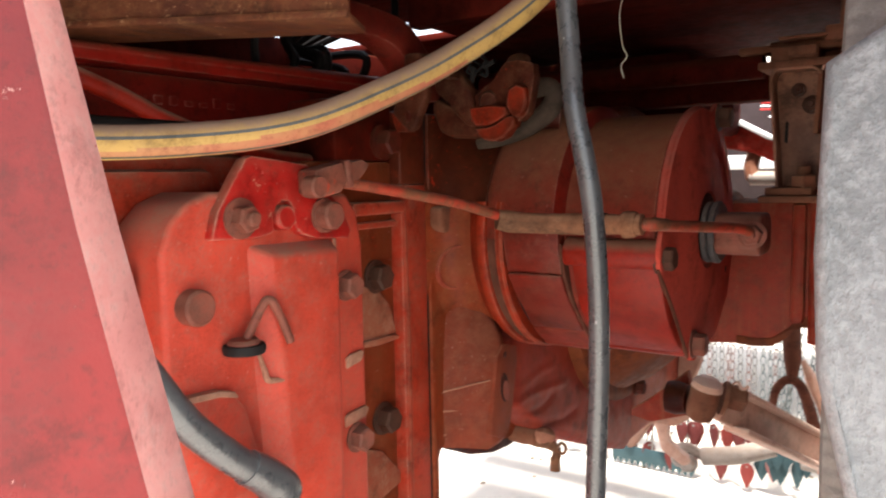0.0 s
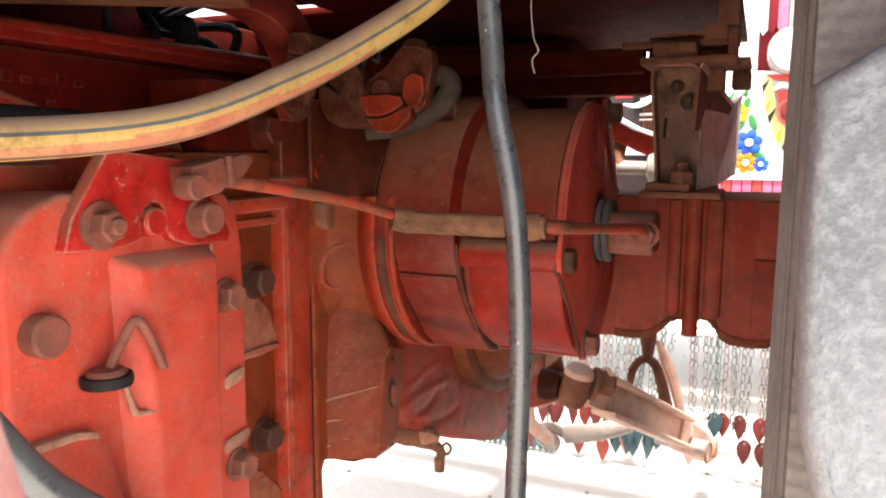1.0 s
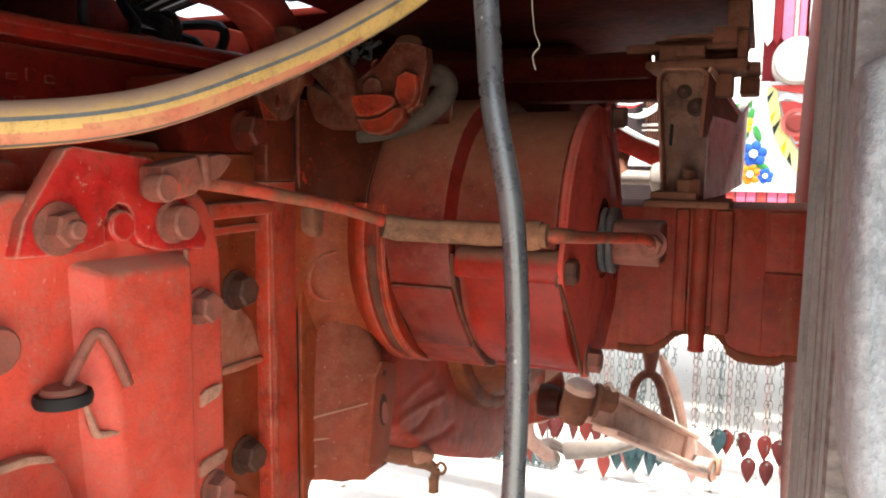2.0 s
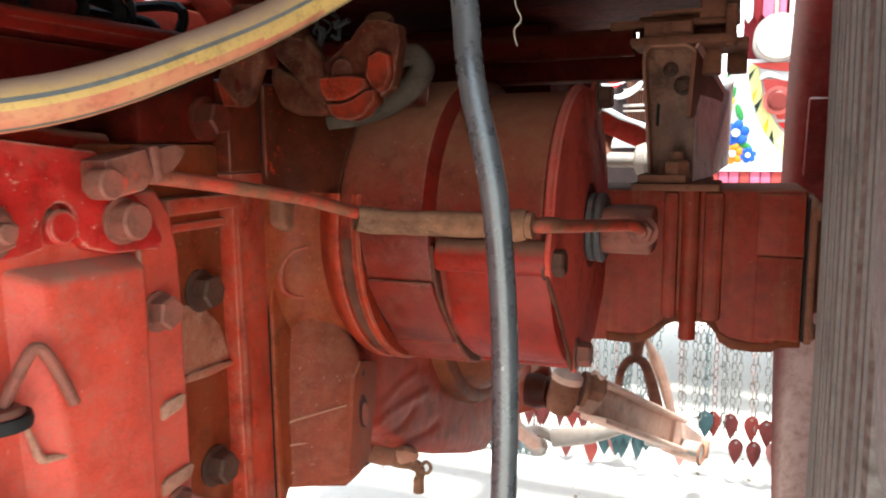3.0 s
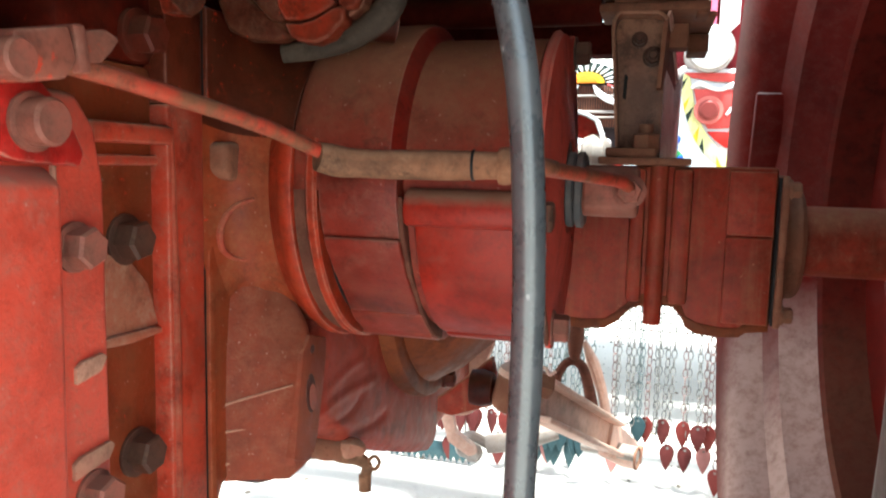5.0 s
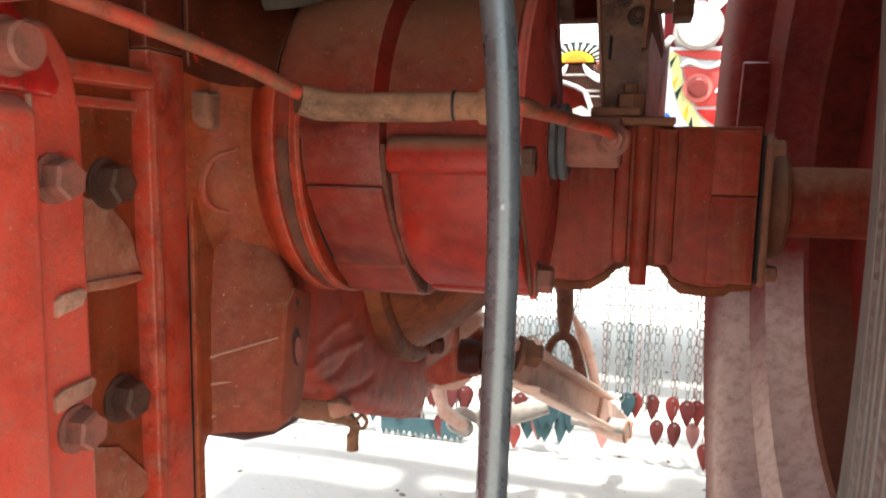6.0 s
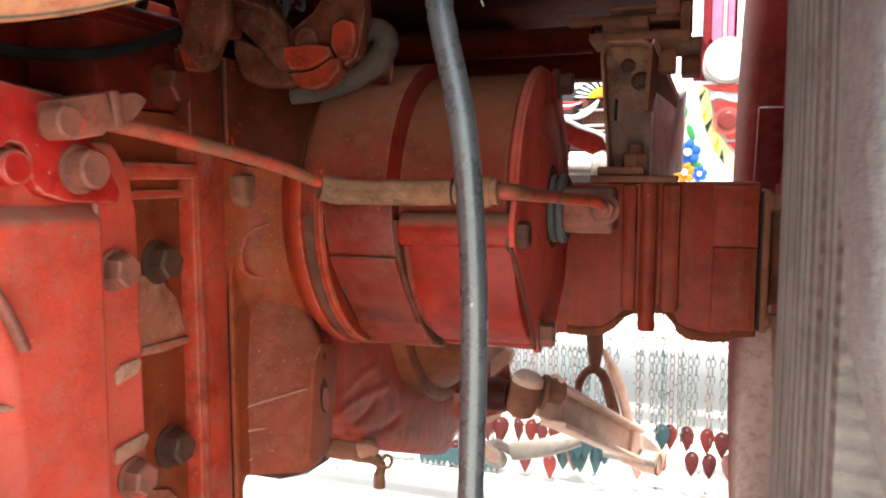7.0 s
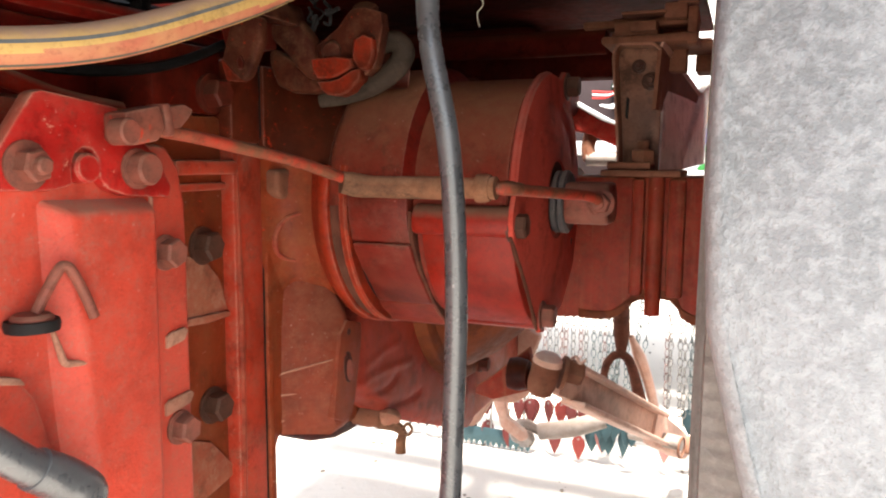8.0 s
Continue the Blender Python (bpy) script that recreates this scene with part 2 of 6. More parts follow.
M_CABLE = surface("thin_black_cable", (0.008, 0.008, 0.008), (0.012, 0.011, 0.011), dust=(0.06, 0.045, 0.035), dust_all=0.02, dust_up=0.1, rough=0.5, bump=0.1, gloss=0.03)
M_YELLOW = surface("yellow_hose", (0.42, 0.27, 0.085), (0.37, 0.235, 0.080), dust_all=0.2, dust_up=1.3, rough=0.5, bump=0.12, chips=(0.45, 0.13, 0.05), chip_amount=-0.06, dust=(0.30, 0.20, 0.14))
M_YSTRIPE = surface("blue_grey_hose_stripe", (0.075, 0.085, 0.088), (0.10, 0.105, 0.105), dust=(0.34, 0.24, 0.16), dust_all=0.1, dust_up=0.4, bump=0.1)
M_YDARK = surface("dark_hose_line", (0.05, 0.06, 0.05), (0.07, 0.075, 0.06), dust=(0.34, 0.24, 0.16), dust_all=0.15, dust_up=0.4, bump=0.1)
M_YRED = surface("reddish_hose_stain", (0.36, 0.17, 0.080), (0.34, 0.105, 0.065), dust=(0.42, 0.26, 0.15), dust_all=0.2, dust_up=0.8, bump=0.1)
M_SLEEVE = surface("dusty_rubber_sleeve", (0.21, 0.095, 0.050), (0.11, 0.055, 0.033), dust_all=0.5, dust=(0.35, 0.185, 0.11), rough=0.8, bump=0.3)
M_CLAMP = surface("oily_clamp", (0.060, 0.015, 0.008), (0.040, 0.011, 0.007), dust_up=0.6, chips=(0.26, 0.018, 0.006), scale=1.3, edge=0.2, bump=0.6, gloss=0.04, chip_amount=0.02, dust=(0.15, 0.075, 0.042), dust_all=0.4)
M_DUSTY = surface("caked_tan_dust", (0.44, 0.22, 0.15), (0.36, 0.15, 0.10), dust_all=0.4, dust_up=0.6, dust=(0.40, 0.26, 0.17), rough=0.85, bump=0.5, chips=(0.42, 0.05, 0.03), chip_amount=0.0)
M_ROD = surface("red_painted_rod", (0.40, 0.040, 0.022), (0.17, 0.065, 0.035), dust=(0.27, 0.15, 0.095), scale=2.4, dust_up=0.3, dust_all=0.15)
M_GASKET = surface("dark_rubber_washer", (0.055, 0.055, 0.06), (0.075, 0.07, 0.07), dust_all=0.4, dust=(0.2, 0.16, 0.14), bump=0.1)
# Pale colour on up-facing parts stands for ground light on the lower rim.
M_RIM = surface("dark_red_wheel_rim", (0.125, 0.007, 0.004), (0.095, 0.006, 0.0035), bump=0.06, grime_amount=0.15, rough=0.45, dust_all=0.05, gloss=0.12, settle=(0.22, 0.48), dust=(0.52, 0.36, 0.31), dust_up=0.85)
# Rim colour again without the pale glow: the barrel's shade is painted in.
M_BARREL = surface("shaded_brown_rim_barrel", (0.115, 0.010, 0.006), (0.085, 0.010, 0.006), dust_up=0.6, dust=(0.17, 0.075, 0.045), bump=0.1, dust_all=0.1, gloss=0.12, settle=(0.30, 0.62))
M_PEDAL = surface("worn_red_lever", (0.19, 0.010, 0.012), (0.12, 0.008, 0.010), dust_up=0.4, chips=(0.48, 0.24, 0.22), chip_amount=0.0, rough=0.36, bump=0.2, gloss=0.35, scale=0.8, dust_all=0.10, dust=(0.30, 0.11, 0.10))
M_LEDGE = surface("dust_covered_red_ledge", (0.33, 0.075, 0.040), (0.33, 0.125, 0.070), dust_all=0.6, dust=(0.42, 0.22, 0.145), dust_up=0.7, rough=0.8, bump=0.3, edge=0.4)
# Darker copy of the link colour, for the shade between the flanges.
M_LINKWEB = surface("shaded_dusty_link_recess", (0.52, 0.30, 0.22), (0.42, 0.22, 0.16), dust_all=0.5, dust=(0.5, 0.34, 0.27), bump=0.3)
# Scuffed lever edge; the light that strikes it is part of this colour.
M_PALEPINK = surface("bright_scuffed_pink_edge", (0.62, 0.27, 0.25), (0.54, 0.20, 0.19), dust=(0.66, 0.46, 0.42), dust_all=0.5, chips=(0.45, 0.05, 0.05), chip_amount=-0.04, rough=0.4, bump=0.2)
M_GROOVE = surface("bare_groove_red", (0.19, 0.011, 0.006), (0.14, 0.010, 0.006), dust_all=0.08, dust_up=0.12, bump=0.15, rough=0.4, gloss=0.2)
# Sunlight falling on the links is put into this pale base colour.
M_LINK = surface("sunlit_pale_dusty_link", (0.68, 0.42, 0.33), (0.56, 0.33, 0.25), dust_all=0.5, dust=(0.74, 0.58, 0.48), bump=0.3, grime_amount=0.35, chips=(0.26, 0.12, 0.08), chip_amount=-0.03, edge=0.4, edge_colour=(0.7, 0.55, 0.46))
M_STEEL = surface("dusty_grey_steel", (0.44, 0.38, 0.34), (0.33, 0.29, 0.26), dust_all=0.5, dust=(0.42, 0.34, 0.28), metal=0.3)
M_ARMRED = surface("faded_red_arm_paint", (0.46, 0.035, 0.022), (0.38, 0.030, 0.020), dust_all=0.2, dust=(0.45, 0.22, 0.16), rough=0.4, bump=0.2)
M_WHITEPAINT = plain("white_paint", (0.78, 0.77, 0.76), 0.35, 0, 0.08)
M_GREYPLATE = surface("pale_grey_plate", (0.84, 0.83, 0.81), (0.74, 0.73, 0.71), dust=(0.4, 0.32, 0.27), bump=0.1, dust_all=0.12)
M_BLACK = plain("black_shadowed_wiring", (0.02, 0.018, 0.018), 0.6)
M_CHAIN = plain("dull_chain_steel", (0.20, 0.185, 0.172), 0.5, 0.1)
M_CHAINRED = plain("reddish_chain_paint", (0.25, 0.165, 0.148), 0.5, 0.1)
M_CHAINTEAL = plain("teal_chain_paint", (0.165, 0.185, 0.182), 0.5, 0.1)
M_TEAL = plain("teal_pendant", (0.050, 0.088, 0.100), 0.4, 0.3)
M_WINE = plain("dark_red_pendant", (0.13, 0.032, 0.030), 0.4, 0.2)
M_SCARLET = plain("bright_red_pendant", (0.20, 0.040, 0.034), 0.4, 0.2)
M_FADEDLEAF = plain("faded_pink_pendant", (0.46, 0.20, 0.18), 0.5, 0.1)
M_STONES = plain("brown_grey_stones", (0.30, 0.25, 0.20), 0.9)
M_REDBRIGHT = plain("bright_red_paint", (0.55, 0.03, 0.025), 0.35)
M_PINKRIM = plain("faded_pink_rim", (0.62, 0.16, 0.13), 0.5)
M_PINK = plain("pink_fringe_cloth", (0.70, 0.15, 0.24), 0.8)
M_BLUE = plain("blue_petal_paint", (0.03, 0.10, 0.42), 0.5)
M_YEL = plain("yellow_petal_paint", (0.75, 0.48, 0.03), 0.5)
M_GREEN = plain("green_leaf_paint", (0.05, 0.22, 0.06), 0.5)
M_ORANGE = plain("orange_paint", (0.8, 0.22, 0.02), 0.5)
M_MAROON = plain("shaded_maroon_paint", (0.16, 0.012, 0.016), 0.5)
M_FADED = plain("faded_red_paint", (0.52, 0.075, 0.065), 0.5)
M_PALEYEL = plain("pale_yellow_green_paint", (0.72, 0.70, 0.30), 0.5)
M_DARKLEAF = plain("dark_leaf_paint", (0.025, 0.035, 0.028), 0.5)
M_GRILLE = plain("dark_grille_metal", (0.05, 0.035, 0.035), 0.5, 0.3)
# Near-white colour that lets the added backdrop read as bright distance.
M_BACKDROP = plain("pale_beige_backdrop", (0.90, 0.86, 0.80), 0.9, 0, 0.06)
M_THREAD = plain("pale_thread", (0.55, 0.5, 0.4), 0.9)


def tyre_material():
    """Dusty rubber with a pebbled skin, scuffs and a few dark pores."""
    mat, nt, bsdf = nodes_of("dusty_grey_tyre_rubber")
    tc = nt.nodes.new("ShaderNodeTexCoord").outputs["Object"]
    a = noise_tex(nt, tc, 14, 6, 0.65)
    b = noise_tex(nt, tc, 210, 4, 0.65)
    c = noise_tex(nt, tc, 700, 3, 0.7)
    scuff = noise_tex(nt, tc, 60, 4, 0.6, (1.0, 1.0, 0.3))
    col = blend(nt, ramp(nt, a, 0.36, 0.64), (0.212, 0.224, 0.233), (0.308, 0.322, 0.333))
    col = blend(nt, ramp(nt, b, 0.45, 0.62, 0.0, 0.45), col, (0.42, 0.44, 0.455))
    col = blend(nt, ramp(nt, c, 0.56, 0.68, 0.0, 0.45), col, (0.15, 0.145, 0.14))
    col = blend(nt, ramp(nt, scuff, 0.58, 0.72, 0.0, 0.5), col, (0.20, 0.21, 0.215))
    nt.links.new(col, bsdf.inputs["Base Color"])
    bsdf.inputs["Roughness"].default_value = 0.8
    bsdf.inputs["Specular IOR Level"].default_value = 0.25
    bp = add_node(nt, "ShaderNodeBump", Strength=0.6, Distance=0.0020)
    nt.links.new(calc(nt, "ADD", calc(nt, "MULTIPLY", b, 0.75), calc(nt, "MULTIPLY", c, 0.25)), bp.inputs["Height"])
    nt.links.new(bp.outputs["Normal"], bsdf.inputs["Normal"])
    return mat


def sidewall_material():
    mat, nt, bsdf = nodes_of("brown_grey_sidewall_rubber")
    tc = nt.nodes.new("ShaderNodeTexCoord").outputs["Object"]
    a = noise_tex(nt, tc, 25, 5, 0.7)
    b = noise_tex(nt, tc, 240, 4, 0.7)
    col = blend(nt, ramp(nt, a, 0.35, 0.65), (0.145, 0.128, 0.116), (0.205, 0.188, 0.174))
    col = blend(nt, calc(nt, "MULTIPLY", ramp(nt, b, 0.45, 0.7), 0.5), col, (0.29, 0.272, 0.255))
    nt.links.new(col, bsdf.inputs["Base Color"])
    bsdf.inputs["Roughness"].default_value = 0.8
    sep = nt.nodes.new("ShaderNodeSeparateXYZ")
    nt.links.new(tc, sep.inputs[0])
    wave = None
    for src, shift in (("Z", 0.744), ("Y", 1.07)):
        m = nt.nodes.new("ShaderNodeMath")
        m.operation = "SUBTRACT"
        nt.links.new(sep.outputs[src], m.inputs[0])
        m.inputs[1].default_value = shift
        wave = (wave, m)
    turn = nt.nodes.new("ShaderNodeMath")
    turn.operation = "ARCTAN2"
    nt.links.new(wave[0][1].outputs[0], turn.inputs[0])
    nt.links.new(wave[1].outputs[0], turn.inputs[1])
    many = nt.nodes.new("ShaderNodeMath")
    many.operation = "MULTIPLY"
    nt.links.new(turn.outputs[0], many.inputs[0])
    many.inputs[1].default_value = 620.0
    hatch = nt.nodes.new("ShaderNodeMath")
    hatch.operation = "SINE"
    nt.links.new(many.outputs[0], hatch.inputs[0])
    bp = add_node(nt, "ShaderNodeBump", Strength=1.0, Distance=0.0012)
    nt.links.new(calc(nt, "ADD", calc(nt, "MULTIPLY", b, 0.6), ramp(nt, hatch.outputs[0], -1, 1, 0.0, 0.4)), bp.inputs["Height"])
    nt.links.new(bp.outputs["Normal"], bsdf.inputs["Normal"])
    return mat


def ground_material():
    mat, nt, bsdf = nodes_of("pale_sandy_ground")
    tc = nt.nodes.new("ShaderNodeTexCoord").outputs["Object"]
    a = noise_tex(nt, tc, 1.2, 6, 0.6)
    b = noise_tex(nt, tc, 9, 6, 0.7)
    c = noise_tex(nt, tc, 60, 5, 0.7)
    col = blend(nt, ramp(nt, a, 0.3, 0.7), (0.72, 0.66, 0.58), (0.66, 0.60, 0.52))
    col = blend(nt, ramp(nt, b, 0.55, 0.75, 0, 0.4), col, (0.36, 0.31, 0.25))
    col = blend(nt, ramp(nt, c, 0.64, 0.72, 0, 0.6), col, (0.20, 0.17, 0.13))
    nt.links.new(col, bsdf.inputs["Base Color"])
    bsdf.inputs["Roughness"].default_value = 0.95
    bp = add_node(nt, "ShaderNodeBump", Strength=0.5, Distance=0.01)
    nt.links.new(calc(nt, "ADD", calc(nt, "MULTIPLY", b, 0.5), calc(nt, "MULTIPLY", c, 0.5)), bp.inputs["Height"])
    nt.links.new(bp.outputs["Normal"], bsdf.inputs["Normal"])
    return mat


M_RIDGE = surface("pale_dusty_mould_ridge", (0.185, 0.168, 0.156), (0.15, 0.136, 0.126), dust_all=0.4, dust_up=0.3, rough=0.8, bump=0.5, grime_amount=0.4, dust=(0.26, 0.24, 0.225))
M_TYRE, M_WALL, M_GROUND = tyre_material(), sidewall_material(), ground_material()


# ---- mesh helpers ----
def thing(name, base, label, category, group=""):
    ob = new(name)
    ob.location = base
    ob.empty_display_size = 0.02
    return tagged(ob, label, category, group)


def finish(bm, name, mats, angle=35):
    me = bpy.data.meshes.new(name)
    bmesh.ops.recalc_face_normals(bm, faces=bm.faces[:])
    bm.to_mesh(me)
    bm.free()
    for m in (mats if isinstance(mats, (list, tuple)) else [mats]):
        me.materials.append(m)
    me.shade_smooth()
    me.set_sharp_from_angle(angle=radians(angle))
    return me


def attach(ob, parent):
    if parent is not None:
        ob.parent = parent
        top = parent.parent is None and parent.data is None
        ob.matrix_parent_inverse = Matrix.Translation(-parent.location) if top else Matrix()


def part(name, bm, material, parent, label="", angle=35):
    """One mesh object, its vertices in world metres, under a thing or a part."""
    ob = new(name, finish(bm, name, material, angle))
    attach(ob, parent)
    return tagged(ob, label)


def solo(name, bm, material, label, category, group="", kind="", angle=35):
    return tagged(new(name, finish(bm, name, material, angle)), label, category, group, kind)


def soften(bm, width, seg=2, only=None, angle=30):
    edges = [e for e in (only or bm.edges) if e.is_valid and len(e.link_faces) == 2 and e.calc_face_angle(0) > radians(angle)]
    if edges and width > 0:
        bmesh.ops.bevel(bm, geom=edges, offset=width, segments=seg, profile=0.5, affect="EDGES", clamp_overlap=True)


def join(bm, other):
    me = bpy.data.meshes.new("tmp")
    other.to_mesh(me)
    other.free()
    bm.from_mesh(me)
    bpy.data.meshes.remove(me)


def box(x0, x1, y0, y1, z0, z1, bevel=0.002, m=None, into=None):
    bm = bmesh.new()
    bmesh.ops.create_cube(bm, size=1.0)
    for v in bm.verts:
        v.co = Vector((x0 + (v.co.x + 0.5) * (x1 - x0), y0 + (v.co.y + 0.5) * (y1 - y0), z0 + (v.co.z + 0.5) * (z1 - z0)))
    soften(bm, bevel)
    if m is not None:
        bm.transform(m)
    if into is not None:
        join(into, bm)
        return into
    return bm


def prism(outline, d0, d1, axis="x", bevel=0.002, into=None, m=None, seg=2):
    """An outline of two coordinates, drawn out along the third: x (y, z), y (x, z) or z (x, y)."""
    def place(p, d):
        return {"x": (d, p[0], p[1]), "y": (p[0], d, p[1]), "z": (p[0], p[1], d)}[axis]
    bm = bmesh.new()
    lo = [bm.verts.new(place(p, d0)) for p in outline]
    hi = [bm.verts.new(place(p, d1)) for p in outline]
    n = len(outline)
    bm.faces.new(lo)
    bm.faces.new(hi)
    for i in range(n):
        bm.faces.new((lo[i], lo[(i + 1) % n], hi[(i + 1) % n], hi[i]))
    bmesh.ops.recalc_face_normals(bm, faces=bm.faces[:])
    soften(bm, bevel, seg, angle=25)
    if m is not None:
        bm.transform(m)
    if into is not None:
        join(into, bm)
        return into
    return bm


def turned(profile, origin, axis="x", n=48, into=None, arc=None, m=None, cap=True):
    """A profile of (along, radius) turned about an axis through origin."""
    bm = bmesh.new()
    a0, a1 = arc or (0, 360)
    closed = arc is None
    steps = n if closed else n + 1
    rings = []
    for d, r in profile:
        ring = []
        for i in range(steps):
            a = radians(a0 + (a1 - a0) * i / n)
            c, s = r * math.cos(a), r * math.sin(a)
            p = {"x": (d, c, s), "y": (c, d, s), "z": (c, s, d)}[axis]
            ring.append(bm.verts.new(Vector(origin) + Vector(p)))
        rings.append(ring)
    for k in range(len(rings) - 1):
        for i in range(n):
            j = (i + 1) % steps
            if not closed and i + 1 >= steps:
                continue
            bm.faces.new((rings[k][i], rings[k][j], rings[k + 1][j], rings[k + 1][i]))
    if closed and cap:
        for ring, (d, r) in ((rings[0], profile[0]), (rings[-1], profile[-1])):
            if r > 1e-6:
                bm.faces.new(ring)
    bmesh.ops.remove_doubles(bm, verts=bm.verts[:], dist=1e-6)
    if m is not None:
        bm.transform(m)
    if into is not None:
        join(into, bm)
        return into
    return bm


def sheet(points, depth):
    """A thin plate: a polygon in space, drawn out by a small step."""
    bm = bmesh.new()
    lo = [bm.verts.new(p) for p in points]
    hi = [bm.verts.new(Vector(p) + Vector(depth)) for p in points]
    n = len(points)
    bm.faces.new(lo)
    bm.faces.new(hi[::-1])
    for i in range(n):
        bm.faces.new((lo[i], lo[(i + 1) % n], hi[(i + 1) % n], hi[i]))
    return bm


def arc_band(x0, x1, r0, r1, a0, a1, cy, cz, n=20, bevel=0.003):
    """A raised band on a drum: a part of a ring, with square ends."""
    out = ring_outline(cy, cz, r1, a0, a1, n) + list(reversed(ring_outline(cy, cz, r0, a0, a1, n)))
    return prism(out, x0, x1, "x", bevel, seg=2)


def glide(points, steps=10):
    """A smooth line through points."""
    p = [Vector(q) for q in points]
    p = [2 * p[0] - p[1]] + p + [2 * p[-1] - p[-2]]
    out = []
    for i in range(1, len(p) - 2):
        for k in range(steps):
            u = k / steps
            a, b, c, d = p[i - 1], p[i], p[i + 1], p[i + 2]
            out.append(0.5 * ((2 * b) + (c - a) * u + (2 * a - 5 * b + 4 * c - d) * u * u + (3 * b - a - 3 * c + d) * u ** 3))
    out.append(p[-2])
    return out


def tube(points, radius, n=14, smooth=10, into=None, stripes=None, closed=False, wobble=0.0, only=None, span=(0.0, 1.0)):
    """A round hose or rod along a line. radius: a number, or one for each point of the line. stripes: the material's index by sector."""
    line = glide(points, smooth) if smooth > 1 else [Vector(q) for q in points]
    bm = bmesh.new()
    rings = []
    side = None
    for i, q in enumerate(line):
        d = (line[min(i + 1, len(line) - 1)] - line[max(i - 1, 0)]).normalized()
        if side is None:
            side = d.cross(Vector((0, 0, 1)))
            if side.length < 0.3:
                side = d.cross(Vector((1, 0, 0)))
        side = (side - d * side.dot(d)).normalized()
        up = side.cross(d)
        u = i / max(1, len(line) - 1)
        if isinstance(radius, (int, float)):
            r = radius
        else:
            f = u * (len(radius) - 1)
            k = min(int(f), len(radius) - 2)
            r = radius[k] + (radius[k + 1] - radius[k]) * (f - k)
        ring = []
        for j in range(n):
            a = 2 * math.pi * j / n
            rr = r * (1 + wobble * noise.noise(q * 90 + Vector((math.cos(a), math.sin(a), 0))))
            ring.append(bm.verts.new(q + (side * math.cos(a) + up * math.sin(a)) * rr))
        rings.append(ring)
    for k in range(len(rings) - 1):
        for j in range(n):
            if only is not None and (j not in only or not span[0] <= k / len(rings) <= span[1]):
                continue
            bm.faces.new((rings[k][j], rings[k][(j + 1) % n], rings[k + 1][(j + 1) % n], rings[k + 1][j]))
    if only is None:
        bm.faces.new(rings[0])
        bm.faces.new(rings[-1])
    else:
        bmesh.ops.delete(bm, geom=[v for v in bm.verts if not v.link_faces], context="VERTS")
    if into is not None:
        join(into, bm)
        return into
    return bm


AX = {"x": Matrix(), "-y": pose(0, 0, 0, 0, 0, -90), "z": pose(0, 0, 0, 0, -90, 0), "-x": pose(0, 0, 0, 0, 0, 180), "-z": pose(0, 0, 0, 0, 90, 0), "y": pose(0, 0, 0, 0, 0, 90)}
BOLTS = {}


def bolt_mesh(size, washer, mat, stub=0.0, round_head=False):
    """A hexagon bolt whose head looks along +x: washer, head with a chamfered crown."""
    key = (size, washer, mat.name, stub, round_head)
    if key not in BOLTS:
        bm = bmesh.new()
        w = size * 0.12 if washer else 0.0
        if washer:
            turned([(-0.002, 0.0), (-0.002, size * washer), (w * 0.8, size * washer), (w, size * washer * 0.94), (w, 0.0)], (0, 0, 0), n=24, into=bm)
        r = size / math.sqrt(3)
        h = size * 0.6
        n = 20 if round_head else 6
        turned([(w - 0.003, 0), (w - 0.003, r), (w + h * 0.85, r), (w + h, r * 0.86), (w + h, 0)], (0, 0, 0), n=n, into=bm)
        if stub:
            turned([(w, 0), (w, size * 0.3), (w + h + stub, size * 0.3), (w + h + stub + 0.001, size * 0.24), (w + h + stub + 0.001, 0)], (0, 0, 0), n=14, into=bm)
        BOLTS[key] = finish(bm, "bolt", mat, 30)
    return BOLTS[key]


def bolt(parent, place, axis="x", size=0.019, washer=0.72, mat=None, spin=10, stub=0.0, round_head=False, name="bolt"):
    ob = new(name, bolt_mesh(size, washer, mat or M_BOLT, stub, round_head))
    attach(ob, parent)
    ob.matrix_basis = Matrix.Translation(place) @ AX[axis] @ pose(0, 0, 0, spin, 0, 0)
    return ob


def ring_outline(cy, cz, r, a0, a1, n):
    return [(cy + r * math.cos(radians(a0 + (a1 - a0) * i / n)), cz + r * math.sin(radians(a0 + (a1 - a0) * i / n))) for i in range(n + 1)]


# ---- ground ----
GROUND_Z = 0.058


